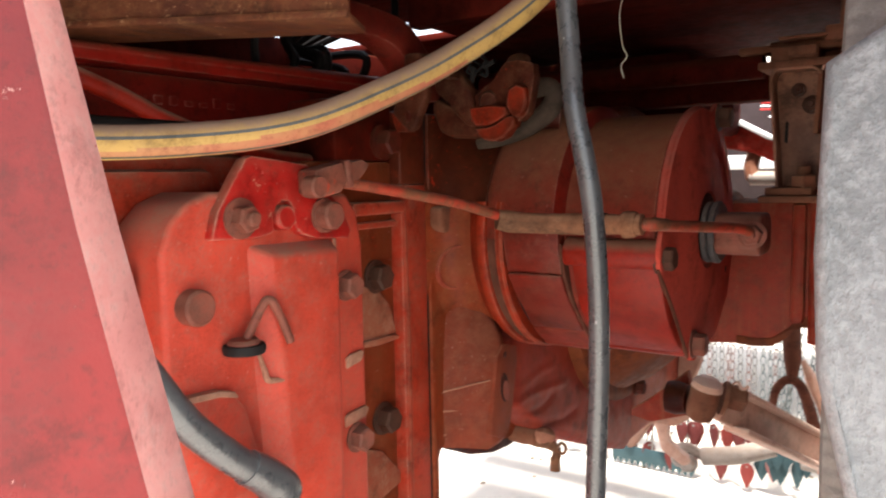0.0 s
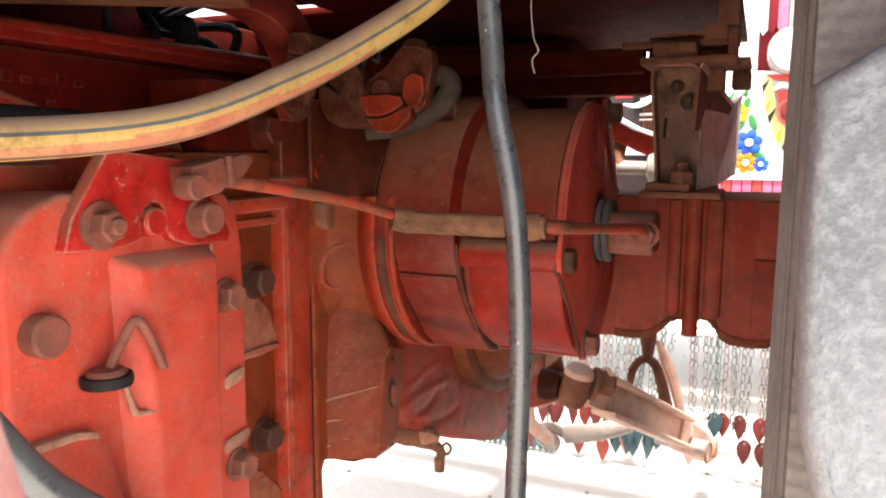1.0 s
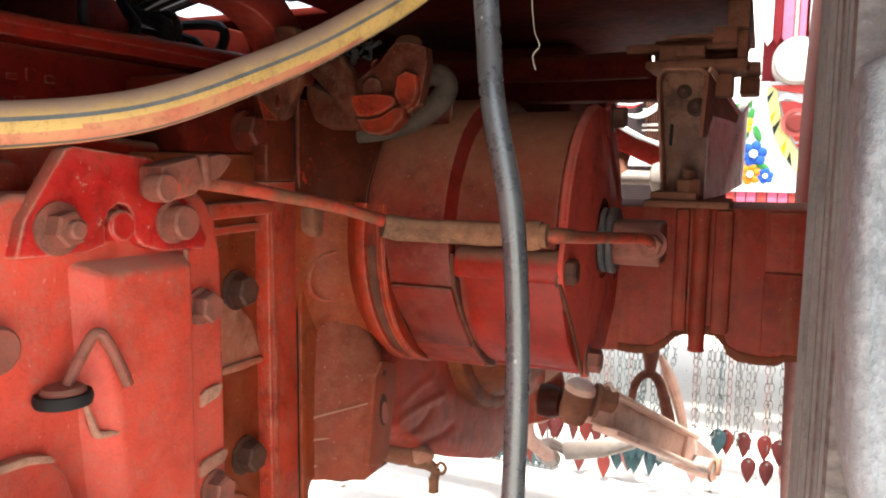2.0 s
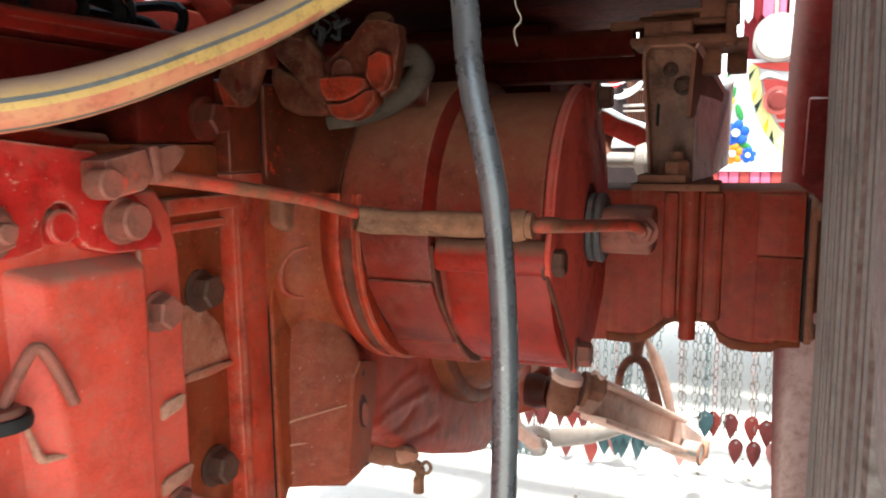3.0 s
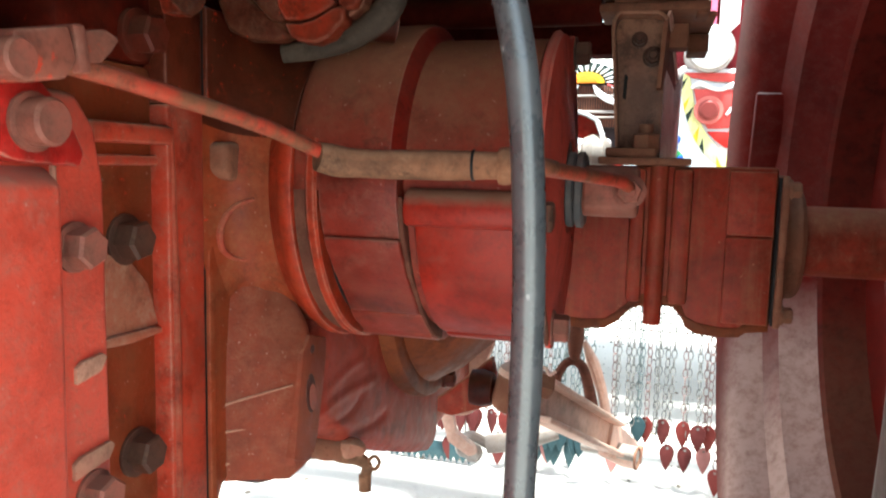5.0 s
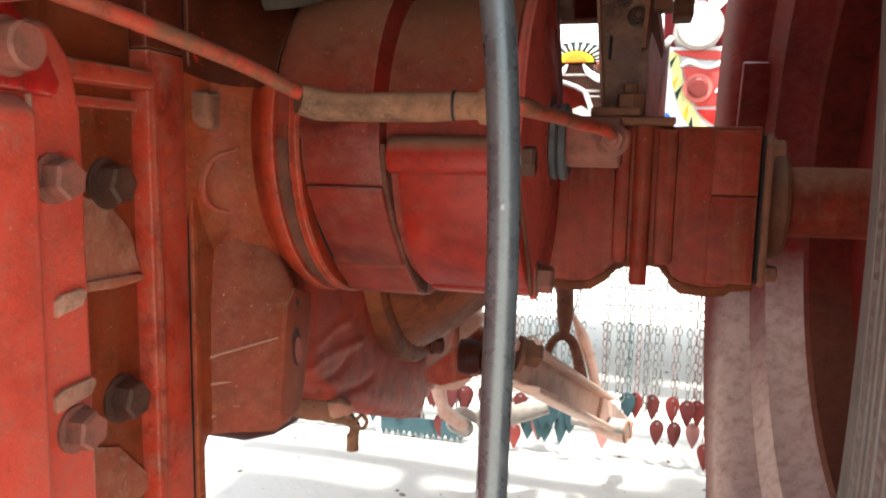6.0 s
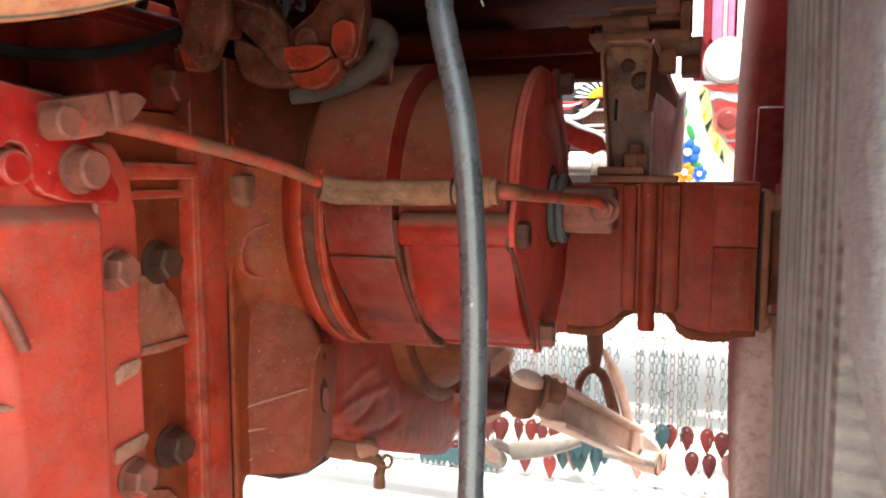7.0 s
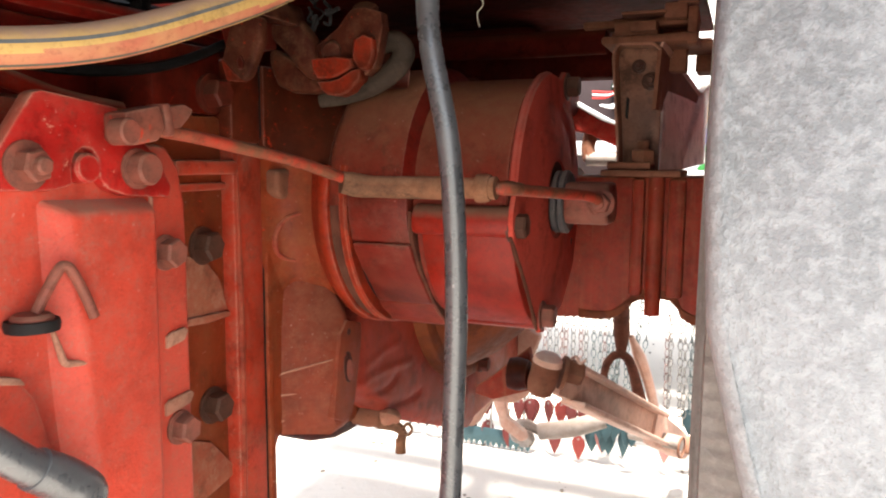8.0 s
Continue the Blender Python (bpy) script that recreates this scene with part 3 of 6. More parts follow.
def make_ground():
    bm = bmesh.new()
    bmesh.ops.create_grid(bm, x_segments=90, y_segments=90, size=5.0)
    for v in bm.verts:
        v.co.y += 2.0
        v.co.z = GROUND_Z + 0.010 * noise.noise(v.co * 1.7) + 0.005 * noise.noise(v.co * 6.0)
        if max(abs(v.co.x), abs(v.co.y - 2.0)) > 4.99:
            v.co.z = GROUND_Z
    far = [bm.verts.new(p) for p in ((-900, -900, GROUND_Z), (900, -900, GROUND_Z), (900, 900, GROUND_Z), (-900, 900, GROUND_Z))]
    near = {}
    for v in bm.verts:
        near[(round(v.co.x, 3), round(v.co.y, 3))] = v
    bm.verts.ensure_lookup_table()
    border = [e for e in bm.edges if e.is_boundary]
    corner = [near[(-5.0, -3.0)], near[(5.0, -3.0)], near[(5.0, 7.0)], near[(-5.0, 7.0)]]
    for k, (fx, fy) in enumerate((((0, -1)), ((1, 0)), ((0, 1)), ((-1, 0)))):
        row = [v for v in near.values() if (fx and abs(v.co.x - 5.0 * fx) < 1e-3) or (fy and abs(v.co.y - 2.0 - 5.0 * fy) < 1e-3)]
        row = [v for v in row if abs(v.co.x) <= 5.01 and v not in far]
        row.sort(key=lambda v: v.co.x if fy else v.co.y)
        a, b = far[k], far[(k + 1) % 4]
        if (a.co - row[0].co).length > (b.co - row[0].co).length:
            row.reverse()
        bm.faces.new([a, *row, b])
    tagged(new("ground", finish(bm, "ground", M_GROUND)), "pale sunlit sandy ground with small stones", "ground", "", "structure")


make_ground()


def make_stones():
    """Scattered crumbs and stones on the sand."""
    random.seed(31)
    bm = bmesh.new()
    for k in range(420):
        r = random.choice((0.002, 0.003, 0.004, 0.005, 0.008))
        x, y = random.uniform(-1.6, 0.5), random.uniform(0.9, 3.6)
        one = bmesh.ops.create_icosphere(bm, subdivisions=1, radius=r)["verts"]
        z = GROUND_Z + 0.010 * noise.noise(Vector((x, y, 0)) * 1.7) + 0.005 * noise.noise(Vector((x, y, 0)) * 6.0)
        flat = random.uniform(0.4, 0.8)
        a = random.uniform(0, 6.28)
        for v in one:
            p = v.co * random.uniform(0.8, 1.2)
            v.co = (x + p.x * math.cos(a) - 0.7 * p.y * math.sin(a), y + p.x * math.sin(a) + 0.7 * p.y * math.cos(a), z + p.z * flat + r * 0.2)
    tagged(new("stones", finish(bm, "stones", M_STONES)), "scattered small stones and crumbs lying on the sand", "stones", "", "stuff")


make_stones()


def make_backdrop():
    """A pale backdrop far behind, added to whiten the grey distance."""
    w = tagged(new("pale_backdrop", finish(box(-14.0, 8.0, 9.0, 9.3, GROUND_Z - 0.05, 2.7, 0.01), "pale_backdrop", M_BACKDROP)), "pale backdrop added to whiten the distance", "wall", "", "structure")
    return w


make_backdrop()


# ---- gearbox: front housing, its flange and the rear centre housing ----
def make_gearbox():
    t = thing("gearbox_housing", (-0.62, 0.3, 0.0), "red painted cast tractor gearbox housing, dusty and chipped", "gearbox")
    bm = box(-0.80, -0.520, -0.30, 0.640, 0.455, 0.868, 0.010)
    body = part("body", bm, M_GEAR, t)
    # front block beside the cover
    bm = box(-0.53, -0.478, -0.20, 0.372, 0.46, 0.856, 0.008)
    box(-0.50, -0.468, 0.366, 0.386, 0.46, 0.80, 0.004, into=bm)
    box(-0.62, -0.500, -0.20, 0.470, 0.66, 0.8565, 0.006, into=bm)
    part("front_block", bm, M_GEAR, t)
    # sunken field between the cover and the flange, with ledges that catch dust
    bm = box(-0.530, -0.4885, 0.545, 0.647, 0.460, 0.862, 0.004)
    part("side_wall", bm, M_REAR, t)
    bm = prism([(0.596, 0.7135), (0.625, 0.7125), (0.636, 0.7120), (0.648, 0.7105), (0.648, 0.7065), (0.636, 0.7065), (0.622, 0.7060), (0.596, 0.7080)], -0.495, -0.4840, bevel=0.0018)
    prism([(0.598, 0.760), (0.622, 0.754), (0.638, 0.738), (0.647, 0.7115), (0.636, 0.7115), (0.598, 0.7120)], -0.495, -0.4868, bevel=0.0014, into=bm)
    part("ledge", bm, M_LEDGE, t, "dusty sloping ledge")
    bm = prism([(0.590, 0.625), (0.622, 0.612), (0.647, 0.585), (0.647, 0.575), (0.590, 0.565)], -0.495, -0.4862, bevel=0.0014)
    part("ledge", bm, M_LEDGE, t, "dusty sloping ledge")
    # framed pocket above
    bm = box(-0.495, -0.474, 0.580, 0.648, 0.818, 0.829, 0.003)
    box(-0.495, -0.485, 0.580, 0.648, 0.8060, 0.8120, 0.002, into=bm)
    part("rib", bm, M_GEAR, t)
    # flange to the rear housing
    bm = box(-0.53, -0.478, 0.646, 0.6825, 0.44, 0.842, 0.003)
    part("flange", bm, M_GEAR, t)
    # Top piece in the darker colour that carries the shade.
    part("flange_top", box(-0.53, -0.4783, 0.646, 0.6825, 0.8415, 0.905, 0.003), M_REARDARK, t, "oily top of the flange, darkened in colour for shade")
    part("worn_bead", tube([(-0.4785, 0.6505, 0.45), (-0.4780, 0.6510, 0.60), (-0.4778, 0.6512, 0.70), (-0.4782, 0.6506, 0.80), (-0.4790, 0.6500, 0.842)], [0.0012, 0.0024, 0.0026, 0.0016, 0.0008], 8, 8), M_BULGE, t, "pinkish worn bead along the flange")
    part("joint", box(-0.53, -0.4812, 0.6820, 0.6872, 0.45, 0.904, 0), M_BLACK, t, "dark oily flange joint")
    for y, z, dark in ((0.620, 0.765, 1), (0.626, 0.640, 1), (0.632, 0.878, 0)):
        bolt(t, (-0.4885 if z < 0.8 else -0.486, y, z), "x", 0.0195, 0.74, M_DARKBOLT if dark else M_REDBOLT, 8)
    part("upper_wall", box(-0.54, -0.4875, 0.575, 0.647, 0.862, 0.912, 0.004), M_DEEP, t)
    # small lugs at the cover's edge
    for y0, y1, z in ((0.5375, 0.557, 0.7150), (0.5345, 0.5605, 0.6715)):
        bm = prism([(y0, z + 0.002), (y0 + 0.004, z + 0.0045), (y1 - 0.003, z + 0.0055), (y1, z + 0.003), (y1 - 0.004, z - 0.003), (y0, z - 0.0055)], -0.4510, -0.4474, bevel=0.0008)
        part("lug", bm, M_DUSTY, t)
    return t


def make_rear_housing():
    t = thing("rear_axle_centre_housing", (-0.62, 0.95, 0.0), "orange-red cast rear axle centre housing with oil stains", "axle housing")
    bm = prism([(0.687, 0.818), (0.687, 0.440), (0.6970, 0.440), (0.6975, 0.583), (0.702, 0.590), (0.743, 0.581), (0.775, 0.570), (0.800, 0.563), (0.835, 0.560), (0.86, 0.575), (1.30, 0.59), (1.30, 0.818)], -0.82, -0.478, bevel=0.004)
    part("body", bm, M_REAR, t)
    # Same casting as the body, split off to hold the painted shade.
    part("upper_body", box(-0.82, -0.4783, 0.687, 1.30, 0.8175, 0.905, 0.003), M_REARDARK, t, "oily upper casting, darkened in colour for shade")
    bm = prism([(0.688, 0.8215), (0.687, 0.803), (0.694, 0.797), (0.716, 0.7960), (0.724, 0.801), (0.725, 0.819), (0.716, 0.8225)], -0.482, -0.4660, bevel=0.004, seg=3)
    part("boss", bm, M_RUST, t, "brown dusty cast boss")
    # worn half moon on the neck
    pts = [(x, 0.815 + r * math.cos(radians(a)), 0.795 + r * math.sin(radians(a))) for x, r, a in ((-0.456, 0.1110, 185), (-0.467, 0.1146, 187), (-0.4730, 0.1200, 190.5), (-0.4755, 0.1245, 195), (-0.4755, 0.1245, 200), (-0.4730, 0.1200, 204), (-0.467, 0.1146, 206.5))]
    part("cast_mark", tube(pts, [0.001, 0.0018, 0.0024, 0.0026, 0.0024, 0.0018, 0.001], 8, 6), M_BULGE, t)
    # standing ear with holes below the brake, and the rough web behind it
    bm = bmesh.new()
    rings = []
    for z, y0, x1, y1 in ((0.590, 0.703, -0.4400, 0.7220), (0.598, 0.703, -0.4340, 0.7220), (0.607, 0.703, -0.4340, 0.7175), (0.652, 0.703, -0.4340, 0.7235), (0.680, 0.704, -0.4340, 0.7300), (0.692, 0.705, -0.4365, 0.7370), (0.706, 0.706, -0.4440, 0.7390), (0.728, 0.708, -0.4600, 0.7350), (0.752, 0.712, -0.4765, 0.7300)):
        rings.append([bm.verts.new((x, y, z)) for x, y in ((-0.4800, y0), (x1 * 0.35 - 0.4785 * 0.65, y0 * 0.55 + y1 * 0.45), (x1, y1), (x1, 0.7450), (-0.4800, 0.8100))])
    for a, b in zip(rings, rings[1:]):
        for k in range(5):
            bm.faces.new((a[k], a[(k + 1) % 5], b[(k + 1) % 5], b[k]))
    bm.faces.new(rings[0])
    bm.faces.new(rings[-1])
    part("cast_web", bm, M_PITTED, t, "rough sloping web of the casting", 70)
    bm = prism([(0.7290, 0.6800), (0.7400, 0.6890), (0.7660, 0.6820), (0.7665, 0.6680), (0.7620, 0.6480), (0.7530, 0.6120), (0.7470, 0.6000), (0.7390, 0.6035), (0.7330, 0.5990), (0.7160, 0.6070), (0.7230, 0.6520)], -0.446, -0.4325, bevel=0.0012, seg=2)
    fl = part("ear", bm, M_PITTED, t, "orange-red cast ear with a slotted hole")
    for name, r, x, dy, mat, label in (("hole", 0.0078, -0.4321, 0.0, M_BROWNRED, "slotted hole"), ("hole_wall", 0.0052, -0.4318, 0.0020, M_ROUGH, "paler wall of the slot")):
        bm = turned([(-0.440, 0), (-0.440, r), (x, r), (x, 0)], (0, 0.7405 + dy, 0.6470 - dy), n=24, m=Matrix.Translation((0, 0.7405, 0.647)) @ pose(0, 0, 0, 8, 0, 0) @ Matrix.Diagonal((1, 1.0, 1.9, 1)) @ Matrix.Translation((0, -0.7405, -0.647)))
        part(name, bm, mat, fl, label)
    bm = turned([(-0.440, 0), (-0.440, 0.0034), (-0.4321, 0.0034), (-0.4321, 0)], (0, 0.7420, 0.6785), n=16)
    part("hole", bm, M_BROWNRED, fl, "small dark hole")
    # web seam lines on the casting
    for z0, z1, end in ((0.6400, 0.6575, 0.90), (0.5990, 0.6120, 0.70), (0.6240, 0.6300, 0.45)):
        pts = [(-0.4790, 0.6900, z0), (-0.4788, 0.7030, z0 * 0.75 + z1 * 0.25), (-0.4629, 0.7120, z0 * 0.45 + z1 * 0.55), (-0.4629 + 0.0285 * end, 0.7120 + 0.0115 * end, z1)]
        part("cast_line", tube(pts, [0.0004, 0.0009, 0.0010, 0.0005], 8, 6), M_DUSTY, t, "pale scratched cast line")
    # lumpy belly of the casting between the ear and the axle flange
    creases = (([(0.789, 0.605), (0.816, 0.598), (0.845, 0.595), (0.861, 0.599), (0.87, 0.605)], -0.0022), ([(0.797, 0.597), (0.838, 0.58), (0.862, 0.574), (0.901, 0.567), (0.93, 0.567)], -0.0024), ([(0.792, 0.614), (0.812, 0.617), (0.839, 0.616), (0.902, 0.61)], 0.0018), ([(0.803, 0.631), (0.84, 0.637), (0.869, 0.637)], 0.0014))
    bm = bmesh.new()
    cols, rows = 64, 44
    net = []
    for i in range(cols + 1):
        y = 0.762 + 0.358 * i / cols
        low = float(np.interp(y, (0.76, 0.792, 0.851, 0.941, 1.059, 1.120), (0.620, 0.604, 0.566, 0.525, 0.478, 0.458)))
        line = []
        for j in range(rows + 1):
            u = j / rows
            z = low + (0.715 - low) * u
            x = -0.4455 - 0.012 * max(0.0, 1 - u / 0.12) ** 2.4 - 0.018 * max(0.0, (0.80 - y) / 0.04) ** 2
            x += 0.0014 * noise.noise((y * 14, z * 16, 2.0)) + 0.0003 * noise.noise((y * 60, z * 60, 5.0))
            for path, size in creases:
                d = min((Vector((y, z)) - Vector(p) - (Vector(q) - Vector(p)) * max(0.0, min(1.0, (Vector((y, z)) - Vector(p)).dot(Vector(q) - Vector(p)) / (Vector(q) - Vector(p)).length_squared))).length for p, q in zip(path, path[1:]))
                x += size * math.exp(-(d / 0.0034) ** 2)
            line.append(bm.verts.new((x, y, z)))
        net.append(line)
    for i in range(cols):
        for j in range(rows):
            bm.faces.new((net[i][j], net[i + 1][j], net[i + 1][j + 1], net[i][j + 1]))
    rim = [e for e in bm.edges if e.is_boundary]
    new_rim = bmesh.ops.extrude_edge_only(bm, edges=rim)["geom"]
    for v in new_rim:
        if isinstance(v, bmesh.types.BMVert):
            v.co.x = -0.62
    part("belly", bm, M_SUMP, t, "oily dark red lumpy belly of the casting", 60)
    bm = prism([(0.735, 0.590), (0.742, 0.572), (0.775, 0.556), (0.815, 0.545), (0.855, 0.541), (0.880, 0.552), (0.885, 0.590)], -0.60, -0.486, bevel=0.010, seg=3)
    part("foot", bm, M_BROWNRED, t, "oily dark foot of the casting")
    bm = turned([(-0.486, 0), (-0.486, 0.011), (-0.470, 0.012), (-0.455, 0.010), (-0.452, 0.006), (-0.452, 0)], (0, 0.850, 0.561), n=20)
    part("drain_boss", bm, M_RUST, t, "caked brown drain boss")
    # drain fitting under the sump
    d = new("drain_cock", finish(tube([(-0.470, 0.848, 0.566), (-0.458, 0.852, 0.557), (-0.444, 0.857, 0.552), (-0.436, 0.860, 0.545), (-0.437, 0.860, 0.534)], [0.008, 0.009, 0.0065, 0.005, 0.005], 12, 5), "drain_cock", M_SLEEVE))
    attach(d, t)
    part("tap", turned([(-0.007, 0), (-0.007, 0.006), (0.007, 0.006), (0.007, 0)], (-0.4375, 0.860, 0.529), "z", 8), M_SLEEVE, d)
    part("wing", tube([(-0.434, 0.857, 0.550), (-0.428, 0.857, 0.556), (-0.423, 0.857, 0.551), (-0.427, 0.857, 0.544), (-0.433, 0.857, 0.546)], 0.0018, 8, 5), M_SLEEVE, d)
    part("crust", tube([(-0.462, 0.846, 0.566), (-0.452, 0.853, 0.562), (-0.444, 0.857, 0.560), (-0.440, 0.859, 0.556)], [0.005, 0.0105, 0.0085, 0.005], 10, 5, wobble=0.2), M_DUSTY, d, "caked pale dust")
    # neck of the brake, its flange lip, the oily channel and the inner lip
    c0 = (0, 0.815, 0.795)
    neck = [(-0.486, 0.095), (-0.482, 0.142), (-0.4775, 0.129), (-0.4735, 0.1205), (-0.467, 0.1145), (-0.457, 0.1108), (-0.445, 0.1092), (-0.432, 0.1085), (-0.432, 0.095)]
    part("neck", turned(neck, c0, n=40, arc=(164, 300)), M_REAR, t, "orange-red neck of the brake")
    # Upper half of the neck, darker to carry the shade above.
    part("upper_neck", turned(neck, c0, n=40, arc=(-60, 164)), M_REARDARK, t, "oily top of the neck, darkened in colour for shade")
    part("brake_flange", turned([(-0.447, 0.100), (-0.447, 0.1090), (-0.438, 0.1150), (-0.4345, 0.1178), (-0.4290, 0.1184), (-0.4268, 0.1172), (-0.4258, 0.1130), (-0.4258, 0.100)], c0, n=60, arc=(165, 268)), M_FLANGE, t, "scratched orange-red flange lip")
    part("oily_channel", turned([(-0.4275, 0.100), (-0.4275, 0.1142), (-0.4160, 0.1136), (-0.4160, 0.100)], c0, n=60, arc=(165, 268)), M_GRIME, t, "brown oily channel of the flange")
    part("inner_lip", turned([(-0.4170, 0.100), (-0.4170, 0.1160), (-0.4155, 0.1178), (-0.4110, 0.1178), (-0.4094, 0.1160), (-0.4094, 0.100)], c0, n=60, arc=(165, 266)), M_FLANGE, t, "thin orange-red inner lip")
    # flange of the axle tube
    prof = [(-0.50, 0.0), (-0.50, 0.191), (-0.434, 0.191), (-0.4300, 0.1885), (-0.4275, 0.182), (-0.4275, 0.174), (-0.424, 0.171), (-0.400, 0.158), (-0.35, 0.112), (-0.30, 0.080), (-0.30, 0)]
    bm = turned(prof, (0, 1.075, 0.742), n=56)
    part("axle_flange", bm, M_OILY, t, "brownish oil-stained round flange")
    for a in (274,):
        bolt(t, (-0.4275, 1.075 + 0.181 * math.cos(radians(a)), 0.742 + 0.181 * math.sin(radians(a))), "x", 0.016, 0.7, M_REDBOLT, 15)
    return t


def make_side_cover():
    t = thing("gearbox_side_cover", (-0.455, 0.47, 0.44), "bolted red cast side cover with a raised rib, dusty", "cover plate")
    out = [(0.561, 0.44), (0.561, 0.800), (0.556, 0.824), (0.545, 0.838)]
    out += [(0.425, 0.842), (0.408, 0.836), (0.396, 0.824), (0.389, 0.806), (0.389, 0.44)]
    bm = prism(out, -0.50, -0.4495, bevel=0.004, seg=3)
    part("plate", bm, M_COVER, t)
    # raised channel with a slanting left shoulder
    bm = bmesh.new()
    lo = [(-0.452, 0.448, 0.8095), (-0.452, 0.5275, 0.8075), (-0.452, 0.5245, 0.44), (-0.452, 0.452, 0.44), (-0.452, 0.457, 0.62), (-0.452, 0.450, 0.72)]
    hi = [(-0.4385, 0.463, 0.8005), (-0.4385, 0.5235, 0.7995), (-0.4395, 0.5205, 0.44), (-0.4395, 0.474, 0.44), (-0.4395, 0.478, 0.62), (-0.4385, 0.470, 0.70)]
    a = [bm.verts.new(p) for p in lo]
    b = [bm.verts.new(p) for p in hi]
    bm.faces.new(a)
    bm.faces.new(b)
    for i in range(6):
        bm.faces.new((a[i], a[(i + 1) % 6], b[(i + 1) % 6], b[i]))
    bmesh.ops.recalc_face_normals(bm, faces=bm.faces[:])
    soften(bm, 0.0035, 3, angle=15)
    part("raised_channel", bm, M_COVER, t)
    # filler neck and its ledge
    bm = prism([(0.3895, 0.7235), (0.420, 0.7225), (0.432, 0.719), (0.440, 0.708), (0.448, 0.680), (0.456, 0.64), (0.459, 0.44), (0.3895, 0.44)], -0.452, -0.4430, bevel=0.004)
    part("lower_step", bm, M_COVER, t)
    part("dusty_ledge", prism([(0.396, 0.7255), (0.420, 0.7240), (0.431, 0.7205), (0.434, 0.7160), (0.420, 0.7200), (0.396, 0.7215)], -0.4500, -0.4424, bevel=0.0006), M_DUSTY, t, "tan dust caked on a ledge")
    part("dust_seam", tube([(-0.4492, 0.5292, 0.808), (-0.4490, 0.5288, 0.70), (-0.4490, 0.5278, 0.58), (-0.4492, 0.5262, 0.44)], [0.0016, 0.0010, 0.0014, 0.0008], 8, 8), M_DUSTY, t)
    part("dust_seam", tube([(-0.4435, 0.451, 0.741), (-0.4432, 0.4545, 0.730), (-0.4425, 0.4570, 0.7220), (-0.4415, 0.464, 0.7200), (-0.4400, 0.4715, 0.7185)], [0.0012, 0.0018, 0.0022, 0.0018, 0.001], 8, 5), M_DUSTY, t)
    bm = turned([(0.7435, 0.0), (0.7435, 0.0126), (0.7465, 0.0132), (0.7492, 0.0126), (0.7492, 0.0)], (-0.441, 0.438, 0), "z", 28)
    seal = part("seal", bm, M_BLACK, t, "black rubber seal")
    st = part("dipstick", turned([(0.7475, 0), (0.7475, 0.0102), (0.7505, 0.0102), (0.752, 0.0085), (0.752, 0)], (-0.441, 0.438, 0), "z", 24), M_BOLT, t, "dipstick cap with a bent wire handle")
    bm = tube([(-0.440, 0.4395, 0.752), (-0.438, 0.445, 0.763), (-0.436, 0.4505, 0.7725), (-0.435, 0.4535, 0.7745), (-0.434, 0.4565, 0.7720), (-0.433, 0.4625, 0.760), (-0.432, 0.4680, 0.7455)], 0.0028, 10, 6)
    part("handle", bm, M_BOLT, st, "bent wire handle")
    for y, z in ((0.407, 0.776), (0.540, 0.771), (0.547, 0.655), (0.407, 0.640), (0.540, 0.555), (0.412, 0.50)):
        big = y < 0.5
        bolt(t, (-0.4495, y, z), "x", 0.0162 if not big else 0.0185, 0.70 if not big else 0, M_BOLT, 20 if not big else 5, 0, big)
    return t


def make_bracket_plate():
    t = thing("cable_bracket", (-0.445, 0.475, 0.81), "bright red steel bracket plate bolted over the gearbox cover", "bracket")
    out = [(0.419, 0.8135), (0.424, 0.830), (0.447, 0.862), (0.452, 0.8635), (0.500, 0.858), (0.512, 0.846), (0.532, 0.828), (0.541, 0.812), (0.538, 0.806), (0.505, 0.808)]
    out += [(0.492, 0.812), (0.486, 0.818), (0.486, 0.828), (0.482, 0.834), (0.476, 0.835), (0.471, 0.832), (0.468, 0.826), (0.468, 0.815), (0.455, 0.8125)]
    bm = prism(out, -0.452, -0.4425, bevel=0.0016)
    part("plate", bm, M_PLATE, t)
    bolt(t, (-0.4425, 0.4405, 0.8255), "x", 0.0150, 0.84, M_BOLT, 14, 0.003)
    bolt(t, (-0.4425, 0.5125, 0.8235), "x", 0.0165, 0.72, M_BOLT, 4, 0, True)
    bm = turned([(-0.455, 0), (-0.455, 0.0082), (-0.4415, 0.0082), (-0.440, 0.0070), (-0.440, 0)], (0, 0.477, 0.824), n=22)
    part("dowel", bm, M_PLATE, t, "round red dowel end")
    return t


